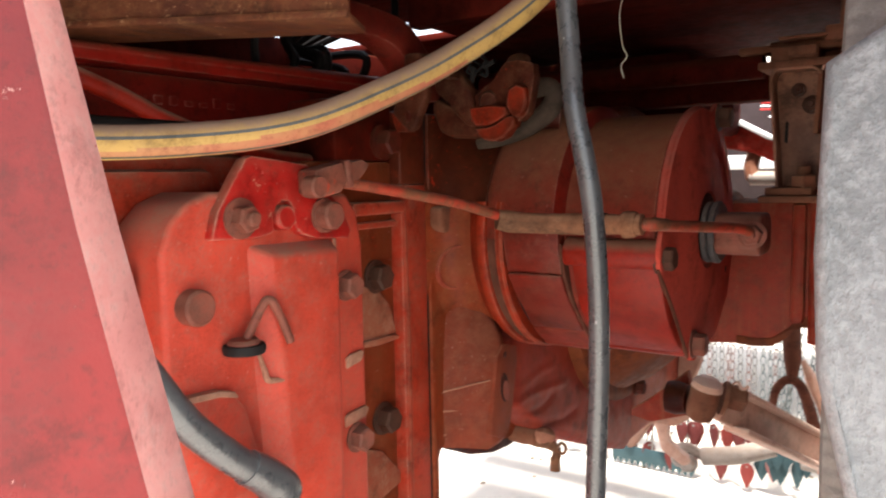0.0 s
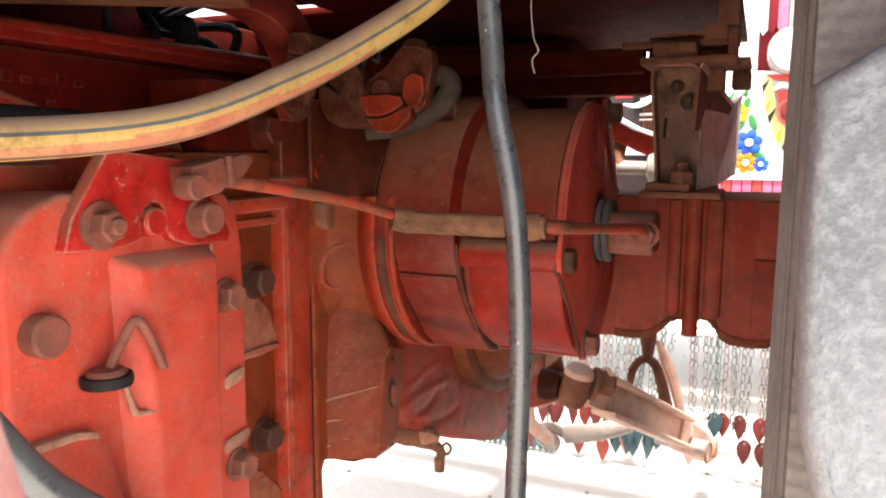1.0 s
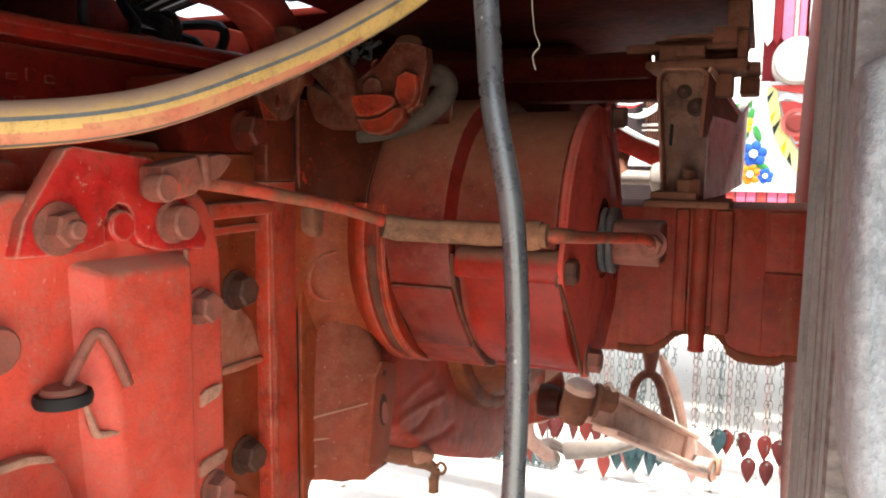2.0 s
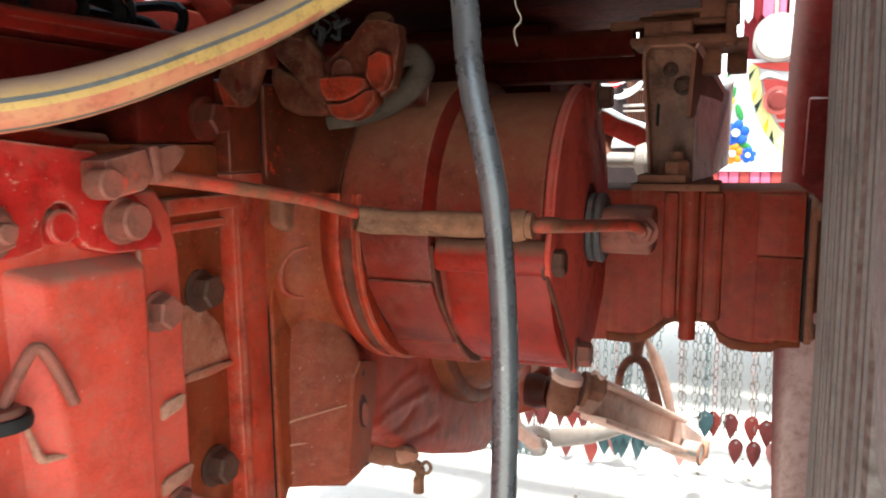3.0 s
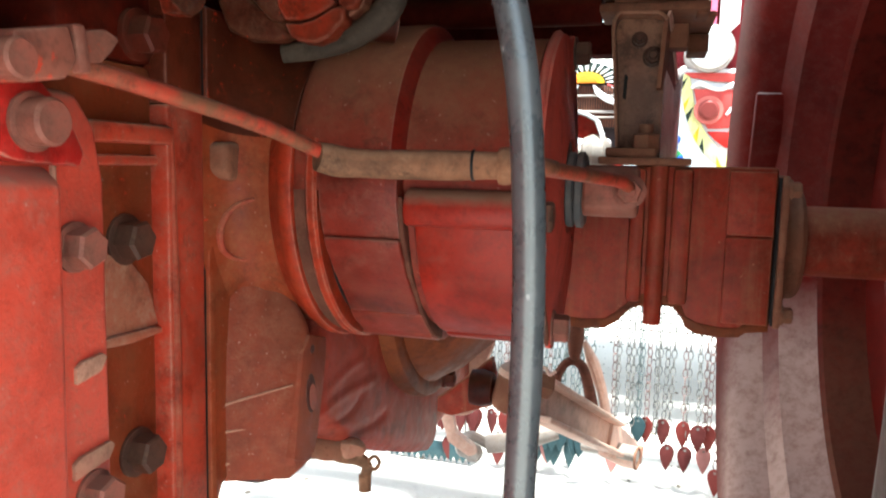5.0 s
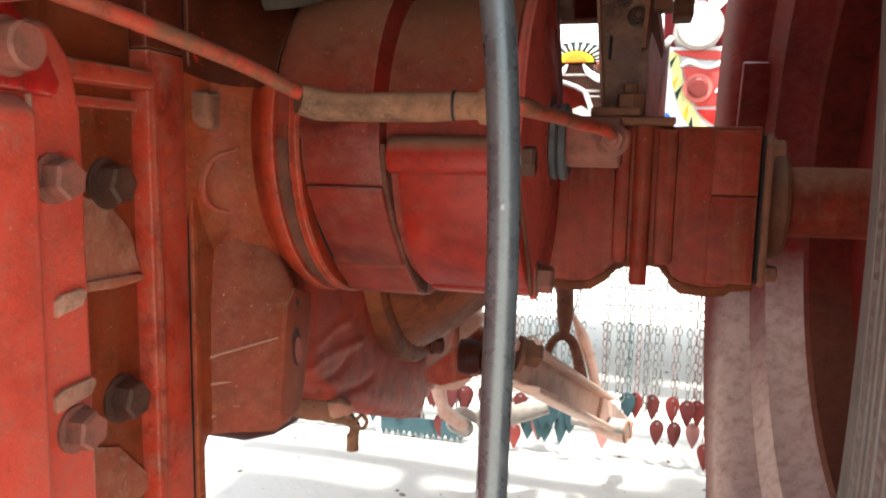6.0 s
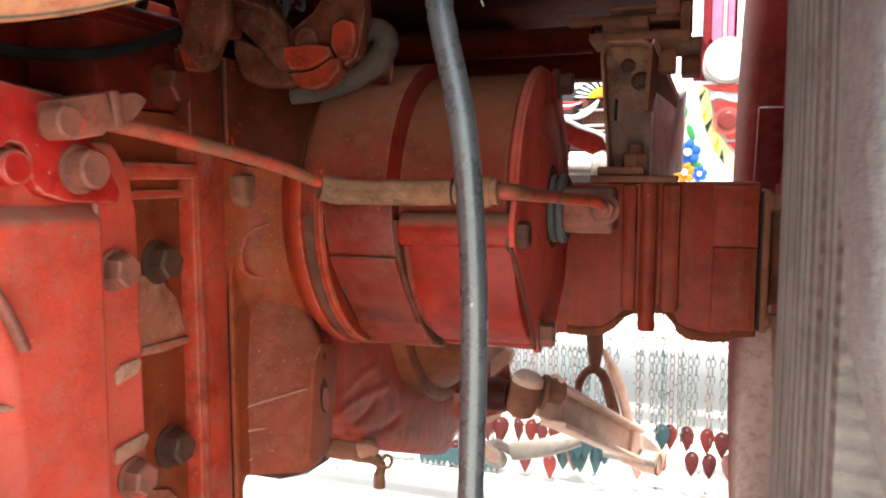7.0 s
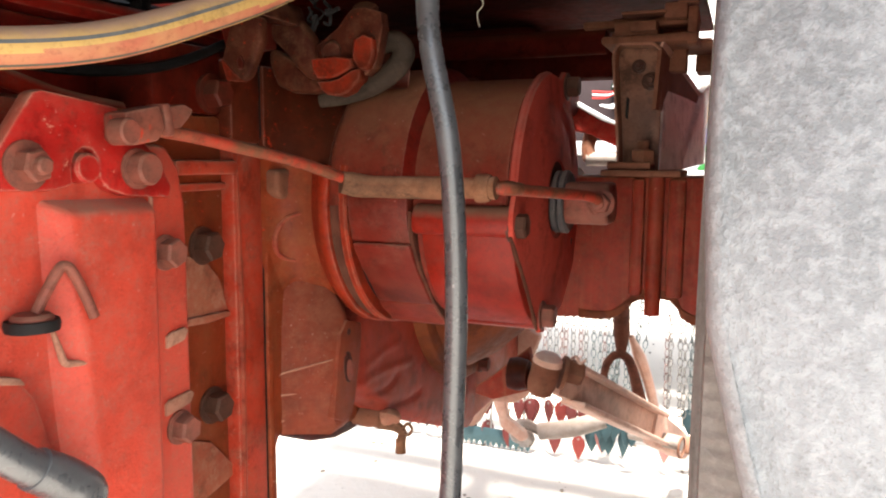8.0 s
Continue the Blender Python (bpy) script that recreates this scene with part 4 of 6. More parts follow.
def make_brake_rod():
    t = thing("brake_pull_rod", (-0.40, 0.6, 0.80), "bent red brake rod with a dusty rubber sleeve and clamp block", "rod")
    d = (Vector((-0.375, 0.672, 0.812)) - Vector((-0.428, 0.505, 0.843))).normalized()
    # clamp block on the bracket
    m = Matrix.Translation((-0.430, 0.5005, 0.848)) @ pose(0, 0, 0, 8, 0, -10) @ Matrix.Diagonal((0.82, 0.82, 0.82, 1))
    bm = prism([(-0.017, -0.008), (-0.014, 0.0095), (0.014, 0.012), (0.016, -0.004), (0.009, -0.012), (-0.012, -0.013)], -0.014, 0.011, "x", 0.0025, m=m)
    cb = part("clamp_block", bm, M_BLOCK, t, "dusty square clamp block with red paint patches")
    bolt(cb, (-0.4225, 0.4825, 0.8435), "x", 0.0125, 0, M_BOLT, 10, 0, True)
    bm = box(-0.012, 0.010, 0.0165, 0.0235, -0.010, 0.0125, 0.002, m=m)
    part("lock_nut", bm, M_BOLT, cb)
    bm = prism([(0.022, -0.008), (0.024, 0.010), (0.038, 0.011), (0.046, 0.006), (0.040, 0.000), (0.032, -0.006)], -0.010, 0.006, "x", 0.002, m=m)
    part("tab", bm, M_BLOCK, cb)
    bm = tube([(-0.431, 0.500, 0.848), (-0.418, 0.545, 0.841), (-0.399, 0.610, 0.8285), (-0.385, 0.652, 0.8165), (-0.372, 0.668, 0.811)], 0.0041, 14, 8)
    part("rod", bm, M_ROD, t)
    bm = tube([(-0.386, 0.651, 0.8135), (-0.372, 0.6635, 0.8105), (-0.34, 0.6655, 0.8100), (-0.300, 0.6640, 0.8105), (-0.272, 0.6640, 0.8110)], [0.0080, 0.0090, 0.0080, 0.0082, 0.0084, 0.0073, 0.0080], 18, 10, wobble=0.05)
    sl = part("sleeve", bm, M_SLEEVE, t, "cracked dusty rubber sleeve")
    bm = tube([(-0.286, 0.6640, 0.8108), (-0.283, 0.6640, 0.8108), (-0.279, 0.664, 0.811), (-0.276, 0.664, 0.811)], [0.0096, 0.0102, 0.0098, 0.0088], 18, 4, wobble=0.06)
    part("crack", tube([(-0.3010, 0.6640, 0.8105), (-0.2995, 0.6641, 0.8105)], 0.0085, 18, 1, wobble=0.14), M_BLACK, sl, "dark crack")
    part("binding", bm, M_SLEEVE, sl, "pale tape binding")
    bm = tube([(-0.276, 0.664, 0.811), (-0.265, 0.672, 0.8100), (-0.253, 0.696, 0.8080), (-0.239, 0.732, 0.8052), (-0.2285, 0.757, 0.8032), (-0.2225, 0.769, 0.8000), (-0.2215, 0.779, 0.7965)], 0.0043, 14, 8)
    part("rod_end", bm, M_ROD, t)
    bm = tube([(-0.272, 0.6655, 0.811), (-0.265, 0.670, 0.8108), (-0.259, 0.681, 0.810)], [0.0045, 0.0053, 0.0052, 0.0044], 12, 5, wobble=0.06)
    part("knuckle", bm, M_ROD, t, "dusty knuckle of the rod")
    bolt(t, (-0.2215, 0.7835, 0.7960), "-y", 0.0150, 0.75, M_BOLT, 12, 0.002)
    return t


def make_brake():
    t = thing("brake_housing", (-0.34, 0.815, 0.66), "round red brake housing with a dark red end plate", "brake housing")
    cy, cz = 0.815, 0.795
    c = (0, cy, cz)
    part("joint_gap", turned([(-0.434, 0.0), (-0.434, 0.1060), (-0.4085, 0.1060), (-0.4085, 0)], c, n=64), M_BLACK, t, "dark oily joint")
    # inner drum: round above, flat cast fields below
    prof = [(-0.431, 0.095), (-0.431, 0.1085), (-0.4285, 0.1130), (-0.4240, 0.1152), (-0.4180, 0.1160), (-0.3640, 0.1165), (-0.3615, 0.1155), (-0.3600, 0.095)]
    part("drum", turned(prof, c, n=64, arc=(-30, 181)), M_DRUM, t, "dusty brownish red drum")
    part("drum_core", turned([(-0.4285, 0), (-0.4285, 0.1040), (-0.3560, 0.1040), (-0.3560, 0)], c, n=64), M_BROWNRED, t)
    part("drum_shoulder", turned([(-0.3615, 0.1000), (-0.3612, 0.1157), (-0.3552, 0.1050), (-0.3552, 0.1000)], c, n=64, arc=(-30, 183)), M_GROOVE, t, "clean dark red shoulder of the drum")
    inner = ring_outline(cy, cz, 0.099, 280, 182, 16)
    upper = [(0.6990, 0.8050), (0.6985, 0.7950), (0.6990, 0.7850), (0.7050, 0.7660), (0.7080, 0.7615)]
    part("cast_field", prism(upper + ring_outline(cy, cz, 0.099, 205, 175, 6), -0.4080, -0.3560, bevel=0.0012), M_BAND, t, "dusky red cast field")
    middle = [(0.7062, 0.7632), (0.7035, 0.7640), (0.7030, 0.7605), (0.7190, 0.7395), (0.7470, 0.7095), (0.7520, 0.7070), (0.7600, 0.7085)]
    part("cast_field", prism(middle + ring_outline(cy, cz, 0.093, 238, 202, 6), -0.4066, -0.3556, bevel=0.0028, seg=3), M_BAND, t, "proud dusky red cast field with a worn edge")
    lower = [(0.7520, 0.7060), (0.7600, 0.6985), (0.7750, 0.6890), (0.7770, 0.6855), (0.7990, 0.6790), (0.8150, 0.6765), (0.8350, 0.6775)]
    part("drum_foot", prism(lower + ring_outline(cy, cz, 0.093, 280, 228, 8), -0.4080, -0.3545, bevel=0.0014), M_DRUM, t, "dusty foot of the drum")
    wall = [(0.7000, 0.7905), (0.7045, 0.7660), (0.7205, 0.7405), (0.7490, 0.7100), (0.7620, 0.6985), (0.7770, 0.6880), (0.8000, 0.6800)]
    part("field_wall", prism(wall + ring_outline(cy, cz, 0.100, 262, 183, 14), -0.3565, -0.3528, bevel=0.0010), M_GRIME, t, "brown dusty side of the cast fields")
    # outer drum with its raised field
    part("drum", turned([(-0.358, 0), (-0.358, 0.1052), (-0.2792, 0.1052), (-0.2780, 0.1040), (-0.2780, 0)], c, n=72), M_DRUM, t)
    part("plate_gap", turned([(-0.2790, 0), (-0.2790, 0.1042), (-0.274, 0.1042), (-0.274, 0)], c, n=64), M_BROWNRED, t, "dark gap behind the end plate")
    part("front_band", arc_band(-0.3485, -0.2716, 0.094, 0.1105, 186, 262, cy, cz, 24, 0.0048), M_CLEAN, t, "bright red raised field")
    roll = [(0.7080, 0.7965), (0.7030, 0.7945), (0.6985, 0.7905), (0.6965, 0.7850), (0.6970, 0.7790), (0.6990, 0.7745), (0.7030, 0.7725), (0.7120, 0.7730), (0.7140, 0.7930)]
    part("band_roll", prism(roll, -0.3520, -0.2720, bevel=0.0040, seg=3), M_CLEAN, t, "rounded upper edge of the field, caked with dust")
    part("band_roll", arc_band(-0.3440, -0.2716, 0.101, 0.1128, 249, 261, cy, cz, 8, 0.0045), M_CLEAN, t)
    # end plate: round above, with lobes for its bolts
    out = ring_outline(cy, cz, 0.1085, 4, 50, 10) + [(0.872, 0.902), (0.865, 0.9090), (0.853, 0.9100), (0.842, 0.9035)] + ring_outline(cy, cz, 0.1085, 78, 170, 20)
    out += [(0.6985, 0.795), (0.6960, 0.786), (0.6975, 0.776), (0.706, 0.766), (0.776, 0.691), (0.784, 0.684), (0.795, 0.682), (0.806, 0.687), (0.862, 0.693), (0.905, 0.724), (0.924, 0.765)]
    part("plate_rim", turned([(-0.2768, 0.088), (-0.2768, 0.1082), (-0.2757, 0.1103), (-0.2740, 0.1108), (-0.2714, 0.1085), (-0.2698, 0.1050), (-0.2688, 0.0980), (-0.2682, 0.088)], c, n=64, arc=(20, 172)), M_DISC, t, "", 75)
    pl = part("end_plate", prism(out, -0.2735, -0.2695, bevel=0.0008, seg=2), M_DISC, t, "smooth dark red end plate")
    part("caked_grime", tube([(-0.2716, 0.6985, 0.7735), (-0.2714, 0.7070, 0.7640), (-0.2714, 0.7400, 0.7305), (-0.2714, 0.7700, 0.6965), (-0.2716, 0.7790, 0.6875)], [0.0010, 0.0019, 0.0021, 0.0019, 0.0010], 10, 8, wobble=0.15), M_GRIME, pl, "brown grime caked along the edge")
    bm = turned([(-0.271, 0.0), (-0.271, 0.088), (-0.2680, 0.074), (-0.2655, 0.050), (-0.2640, 0.034), (-0.2665, 0.031), (-0.2665, 0)], (0, 0.812, 0.797), n=56)
    part("dish", bm, M_DISC, pl)
    part("recess", turned([(-0.2670, 0), (-0.2670, 0.0308), (-0.2652, 0.0300), (-0.2652, 0)], (0, 0.812, 0.800), n=32), M_BROWNRED, pl, "dark recess round the brake shaft")
    part("hole", turned([(-0.272, 0), (-0.272, 0.0032), (-0.2692, 0.0032), (-0.2692, 0)], (0, 0.897, 0.752), n=12), M_BLACK, pl, "small dark hole")
    for x, y, z, size, mat in ((-0.2735, 0.7090, 0.7815, 0.0165, M_DARKBOLT), (-0.2698, 0.7870, 0.6985, 0.0170, M_BOLT), (-0.2698, 0.8600, 0.8975, 0.0170, M_DARKBOLT)):
        bolt(t, (x, y, z), "x", size, 0.74, mat, 12)
    # rubber washers and the stub of the brake shaft
    bm = turned([(-0.2665, 0), (-0.2665, 0.0235), (-0.2640, 0.0268), (-0.2605, 0.0268), (-0.2592, 0.0246), (-0.2578, 0.0272), (-0.2540, 0.0272), (-0.2520, 0.0245), (-0.2520, 0)], (0, 0.811, 0.795), n=36)
    part("rubber_washer", bm, M_GASKET, t, "dark grey rubber washers")
    bm = prism([(0.790, 0.7775), (0.783, 0.784), (0.783, 0.806), (0.790, 0.8125), (0.823, 0.8125), (0.830, 0.806), (0.830, 0.784), (0.823, 0.7775)], -0.253, -0.2155, bevel=0.0035, seg=3)
    part("shaft_stub", bm, M_BOLT, t, "dusty square shaft end")
    return t


def make_axle():
    t = thing("axle_housing", (-0.20, 1.07, 0.657), "maroon cast rear axle tube with rust streaks", "axle housing")
    bot = [(-0.46, 0.64), (-0.281, 0.655), (-0.262, 0.654), (-0.244, 0.656), (-0.232, 0.664), (-0.221, 0.676), (-0.213, 0.680), (-0.208, 0.6795)]
    bot += [(-0.190, 0.682), (-0.182, 0.681), (-0.174, 0.672), (-0.170, 0.663), (-0.160, 0.657), (-0.140, 0.6555), (-0.122, 0.657), (-0.116, 0.662), (-0.097, 0.664)]
    out = bot + [(-0.097, 0.815), (-0.46, 0.812)]
    bm = prism(out, 0.999, 1.145, "y", 0.003)
    part("body", bm, M_AXLE, t)
    # oil-stained lower edge
    edge = [(x, z + 0.010 + 0.005 * noise.noise(Vector((x * 60, 0, 3)))) for x, z in bot[1:]]
    part("oily_edge", prism(bot[1:] + edge[::-1], 0.9980, 1.01, "y", 0.0006), M_OILY, t, "orange-brown oily lower edge")
    # upright bolt and the ribs beside it
    for x, r, z0, z1 in ((-0.2005, 0.0085, 0.671, 0.814),):
        bm = tube([(x, 0.9965, z1), (x, 0.9965, z0 + 0.004), (x, 0.9970, z0)], [r, r, r, r, r, r * 0.7], 14, 4)
        part("clamp_stud", bm, M_AXLE, t, "upright maroon stud")
    for x0, x1, y0 in ((-0.226, -0.212, 0.9920), (-0.188, -0.170, 0.9930)):
        part("rib", box(x0, x1, y0, 1.012, 0.684, 0.8125, 0.0045), M_AXLE, t)
    part("side_field", box(-0.139, -0.0985, 0.9955, 1.01, 0.7525, 0.811, 0.0015), M_AXLE, t)
    part("side_field", box(-0.139, -0.0985, 0.9955, 1.01, 0.670, 0.7505, 0.0015), M_AXLE, t)
    # flanges and shaft
    bm = prism([(0.984, 0.797), (0.990, 0.808), (1.14, 0.808), (1.147, 0.797), (1.147, 0.682), (1.14, 0.669), (0.990, 0.669), (0.984, 0.682)], -0.0955, -0.0885, bevel=0.0025)
    part("flange", bm, M_RUST, t, "dusty end flange")
    part("flange_joint", box(-0.0972, -0.0953, 0.988, 1.14, 0.672, 0.806, 0.0005), M_BLACK, t, "dark oily joint")
    bm = turned([(-0.089, 0.0), (-0.089, 0.0585), (-0.084, 0.0595), (-0.080, 0.0565), (-0.070, 0.0555), (-0.066, 0.052), (-0.066, 0)], (0, 1.07, 0.742), n=48)
    part("bearing_cap", bm, M_RUST, t, "dusty round bearing cap")
    for a in (50, 130, 230, 310):
        bolt(t, (-0.0885, 1.07 + 0.122 * math.cos(radians(a)), 0.739 + 0.074 * math.sin(radians(a))), "x", 0.013, 0.7, M_RUST, 8)
    bm = turned([(-0.071, 0.0), (-0.071, 0.0345), (0.14, 0.0345), (0.14, 0.0)], (0, 1.07, 0.744), n=40)
    part("axle_shaft", bm, M_AXLE, t, "dusty round axle shaft")
    return t


def make_wheel():
    t = thing("rear_wheel", (0.07, 1.07, 0.03), "large rear wheel, dusty grey tyre on a dark red rim", "wheel")
    c = (0.0, 1.07, 0.744)
    turn = Matrix.Translation((0.0912, 1.07, 0.744)) @ pose(0, 0, 0, 0, 0, -3.0) @ Matrix.Translation((-0.06, -1.07, -0.744))
    wall = [(-0.072, 0.400), (-0.090, 0.408), (-0.107, 0.430), (-0.1165, 0.470), (-0.1265, 0.520), (-0.1315, 0.550), (-0.1310, 0.575), (-0.1285, 0.605), (-0.122, 0.642)]
    prof = list(wall)
    for k in range(1, 8):
        prof.append((-0.122 + 0.364 * k / 8, 0.642 + 0.016 * math.sin(math.pi * k / 8)))
    prof += [(0.12 - x, r) for x, r in reversed(wall)]
    bm = turned(prof, c, n=160, m=turn, cap=False)
    # raised mould rings on the sidewall
    tyre = part("tyre", bm, M_WALL, t, "dusty grey-brown tyre with fine mould ridges", 60)
    for k in range(20):
        rings = bmesh.new()
        r = 0.486 + 0.0078 * k + (0.002 if k % 3 == 0 else 0)
        x = float(np.interp(r, [q[1] for q in wall], [q[0] for q in wall]))
        turned([(x + 0.004, r - 0.0016), (x - 0.0006, r - 0.0004), (x - 0.0006, r + 0.0022), (x + 0.004, r + 0.0036)], c, n=160, into=rings, m=turn, cap=False)
        part("mould_ring", rings, M_RIDGE, tyre, "", 25)
    # tread lugs, slanting in two rows
    outline = [(0.0, -0.02), (0.0, -0.085), (0.02, -0.098), (0.175, -0.205), (0.175, -0.145), (0.13, 0.0), (0.110, 0.130), (0.050, 0.165), (0.026, 0.110), (0.011, 0.055), (0.0025, 0.02)]
    for side in (0, 1):
        for k in range(16):
            a = 175.2 + 22.5 * (k + 0.5 * side)
            bm = bmesh.new()
            vs = []
            for r, inset in ((0.632, 0.0), (0.672, 0.001), (0.680, 0.003), (0.682, 0.006)):
                row = []
                for u, w in outline:
                    x = -0.1232 + u + inset * (1 if u < 0.08 else -1)
                    ang = radians(a) + (w - inset * (1 if w > -0.05 else -1)) / 0.67
                    row.append(bm.verts.new((c[0] + (x if not side else 0.12 - x), c[1] + r * math.cos(ang), c[2] + r * math.sin(ang))))
                vs.append(row)
            n = len(outline)
            for q in range(3):
                for i in range(n):
                    bm.faces.new((vs[q][i], vs[q][(i + 1) % n], vs[q + 1][(i + 1) % n], vs[q + 1][i]))
            bm.faces.new(vs[0])
            bm.faces.new(vs[3])
            bm.transform(turn)
            part("tread_lug", bm, M_TYRE, tyre, "", 50)
    # rim with a stepped barrel, and the wheel disc
    prof = [(-0.068, 0.425), (-0.092, 0.430), (-0.097, 0.452), (-0.106, 0.453), (-0.109, 0.446), (-0.102, 0.424), (-0.092, 0.412), (-0.080, 0.404), (-0.050, 0.398), (-0.032, 0.375), (0.0, 0.368), (0.02, 0.355), (0.10, 0.355), (0.10, 0.365), (0.02, 0.368), (-0.025, 0.388), (-0.06, 0.408), (-0.068, 0.425)]
    c = (0.012, 1.07, 0.744)
    rim = part("rim", turned(prof, c, n=120, cap=False), M_RIM, t, "dark red steel rim")
    part("barrel", turned([(0.006, 0.3655), (0.021, 0.3535), (0.0985, 0.3535), (0.0985, 0.3560), (0.021, 0.3560)], c, n=120, cap=False), M_BARREL, rim, "brown inner barrel of the rim, darkened in colour for shade")
    for k in (0, 3):
        bm = box(-0.082, -0.030, -0.060, 0.060, 0.389, 0.402, 0.004)
        bm.transform(Matrix.Translation(c) @ pose(0, 0, 0, 60 * k - 72, 0, 0))
        part("rim_lug", bm, M_RIM, rim)
    prof = [(0.055, 0.0), (0.055, 0.12), (0.085, 0.17), (0.090, 0.30), (0.075, 0.357), (0.085, 0.357), (0.10, 0.30), (0.095, 0.17), (0.066, 0.12), (0.066, 0.0)]
    disc = part("wheel_disc", turned(prof, c, n=96), M_RIM, t, "dark red dished wheel disc")
    for k in range(8):
        a = radians(45 * k + 10)
        bolt(disc, (0.053, 1.07 + 0.085 * math.cos(a), 0.744 + 0.085 * math.sin(a)), "-x", 0.022, 0.7, M_RIM, 5)
    return t


# ---- linkage above the brake ----
def make_crank():
    t = thing("brake_crank", (-0.40, 0.68, 0.87), "rusty red brake crank with a split clamp and slotted lever", "lever")
    body = [(-0.4165, 0.9125), (-0.4080, 0.9175), (-0.3960, 0.9255), (-0.3890, 0.9340), (-0.3840, 0.9385), (-0.3730, 0.9390), (-0.3600, 0.9345), (-0.3590, 0.9240), (-0.3620, 0.9090), (-0.3650, 0.8965), (-0.3730, 0.8905), (-0.3790, 0.8915), (-0.3835, 0.9010), (-0.4020, 0.9025), (-0.4165, 0.9030)]
    cl = part("clamp", prism(body, 0.6640, 0.6760, "y", 0.0015, seg=2), M_CLAMP, t, "split clamp with chipped red paint")
    part("upper_jaw", prism([(-0.4150, 0.9035), (-0.4140, 0.8960), (-0.4095, 0.8885), (-0.3990, 0.8885), (-0.3915, 0.8905), (-0.3800, 0.8965), (-0.3815, 0.9025), (-0.3950, 0.9045)], 0.6580, 0.6720, "y", 0.0010, seg=1), M_JAW, cl, "chipped orange-red clamp face")
    part("side_boss", prism([(-0.3815, 0.9030), (-0.3800, 0.9160), (-0.3720, 0.9195), (-0.3640, 0.9160), (-0.3635, 0.9030), (-0.3680, 0.8940), (-0.3760, 0.8935)], 0.6590, 0.6700, "y", 0.0013, seg=1), M_JAW, cl)
    part("lower_jaw", prism([(-0.4095, 0.8870), (-0.3990, 0.8868), (-0.3910, 0.8885), (-0.3800, 0.8945), (-0.3735, 0.8950), (-0.3735, 0.8870), (-0.3785, 0.8835), (-0.3820, 0.8790), (-0.3910, 0.8755), (-0.4010, 0.8770), (-0.4060, 0.8800)], 0.6570, 0.6700, "y", 0.0010, seg=1), M_JAW, cl, "orange-red lower clamp jaw")
    part("worn_boss", turned([(-0.004, 0), (-0.004, 0.0085), (0.001, 0.0088), (0.0045, 0.0070), (0.0055, 0.0035), (0.0058, 0)], (0, 0, 0), "z", 16, m=pose(-0.4005, 0.6660, 0.9085, 100, 0, 12)), M_CLAMP, cl, "worn rounded boss")
    part("bolt_head", turned([(-0.003, 0), (-0.003, 0.0095), (0.0065, 0.0095), (0.0085, 0.0075), (0.0085, 0)], (0, 0, 0), "z", 18, m=pose(-0.3785, 0.6760, 0.9345, 28, 14, 0)), M_CLAMP, cl, "round rusty bolt head")
    fork = [(-0.4720, 0.9330), (-0.4450, 0.9440), (-0.4280, 0.9340), (-0.4150, 0.9190), (-0.4120, 0.9040), (-0.4100, 0.8880), (-0.4200, 0.8890), (-0.4290, 0.8975), (-0.4370, 0.9070), (-0.4550, 0.9235)]
    part("fork_arm", prism(fork, 0.6600, 0.6740, "y", 0.0035, seg=3), M_CLAMP, t, "oily brown forked arm")
    part("web", prism([(-0.4600, 0.9160), (-0.4400, 0.9060), (-0.4160, 0.8885), (-0.4130, 0.8820), (-0.4220, 0.8795), (-0.4400, 0.8805), (-0.4540, 0.8865), (-0.4610, 0.9040)], 0.6700, 0.6850, "y", 0.0040, seg=3), M_CLAMP, t, "brown-red web of the fork")
    lv = part("slotted_lever", prism([(-0.4480, 0.9300), (-0.4250, 0.9260), (-0.4245, 0.9100), (-0.4300, 0.8990), (-0.4355, 0.8870), (-0.4410, 0.8838), (-0.4530, 0.8845), (-0.4585, 0.9000)], 0.6110, 0.6200, "y", 0.0025, seg=3), M_CLAMP, t, "flat slotted lever with a red tip")
    part("lever_arm", prism([(-0.4480, 0.9300), (-0.4250, 0.9270), (-0.4300, 0.9440), (-0.4460, 0.9450)], 0.6120, 0.6720, "y", 0.003), M_CLAMP, t)
    part("slot", prism([(-0.4440, 0.9000), (-0.4410, 0.9010), (-0.4385, 0.8960), (-0.4400, 0.8915), (-0.4430, 0.8910), (-0.4450, 0.8950)], 0.6100, 0.6140, "y", 0.0006), M_BROWNRED, lv)
    part("tip", prism([(-0.4590, 0.9005), (-0.4535, 0.8842), (-0.4410, 0.8834), (-0.4455, 0.8880), (-0.4510, 0.8930)], 0.6103, 0.6190, "y", 0.0006), M_JAW, lv, "chipped red lever tip")
    part("cross_shaft", tube([(-0.445, 0.700, 0.905), (-0.405, 0.715, 0.904), (-0.372, 0.735, 0.903)], 0.016, 18, 5), M_BROWNRED, t)
    # thick rubber ring round the shaft
    ring = [(-0.4330, 0.700, 0.8765), (-0.4120, 0.705, 0.8805), (-0.3900, 0.710, 0.8885), (-0.3720, 0.712, 0.9005), (-0.3645, 0.712, 0.9130), (-0.3720, 0.712, 0.9215), (-0.3860, 0.714, 0.9190), (-0.3950, 0.716, 0.9100)]
    part("boot", tube(ring, [0.0055, 0.0070, 0.0082, 0.0088, 0.0088, 0.0082, 0.0075, 0.0070], 16, 8), M_BOOT, t, "dusty round rubber boot", 60)
    random.seed(12)
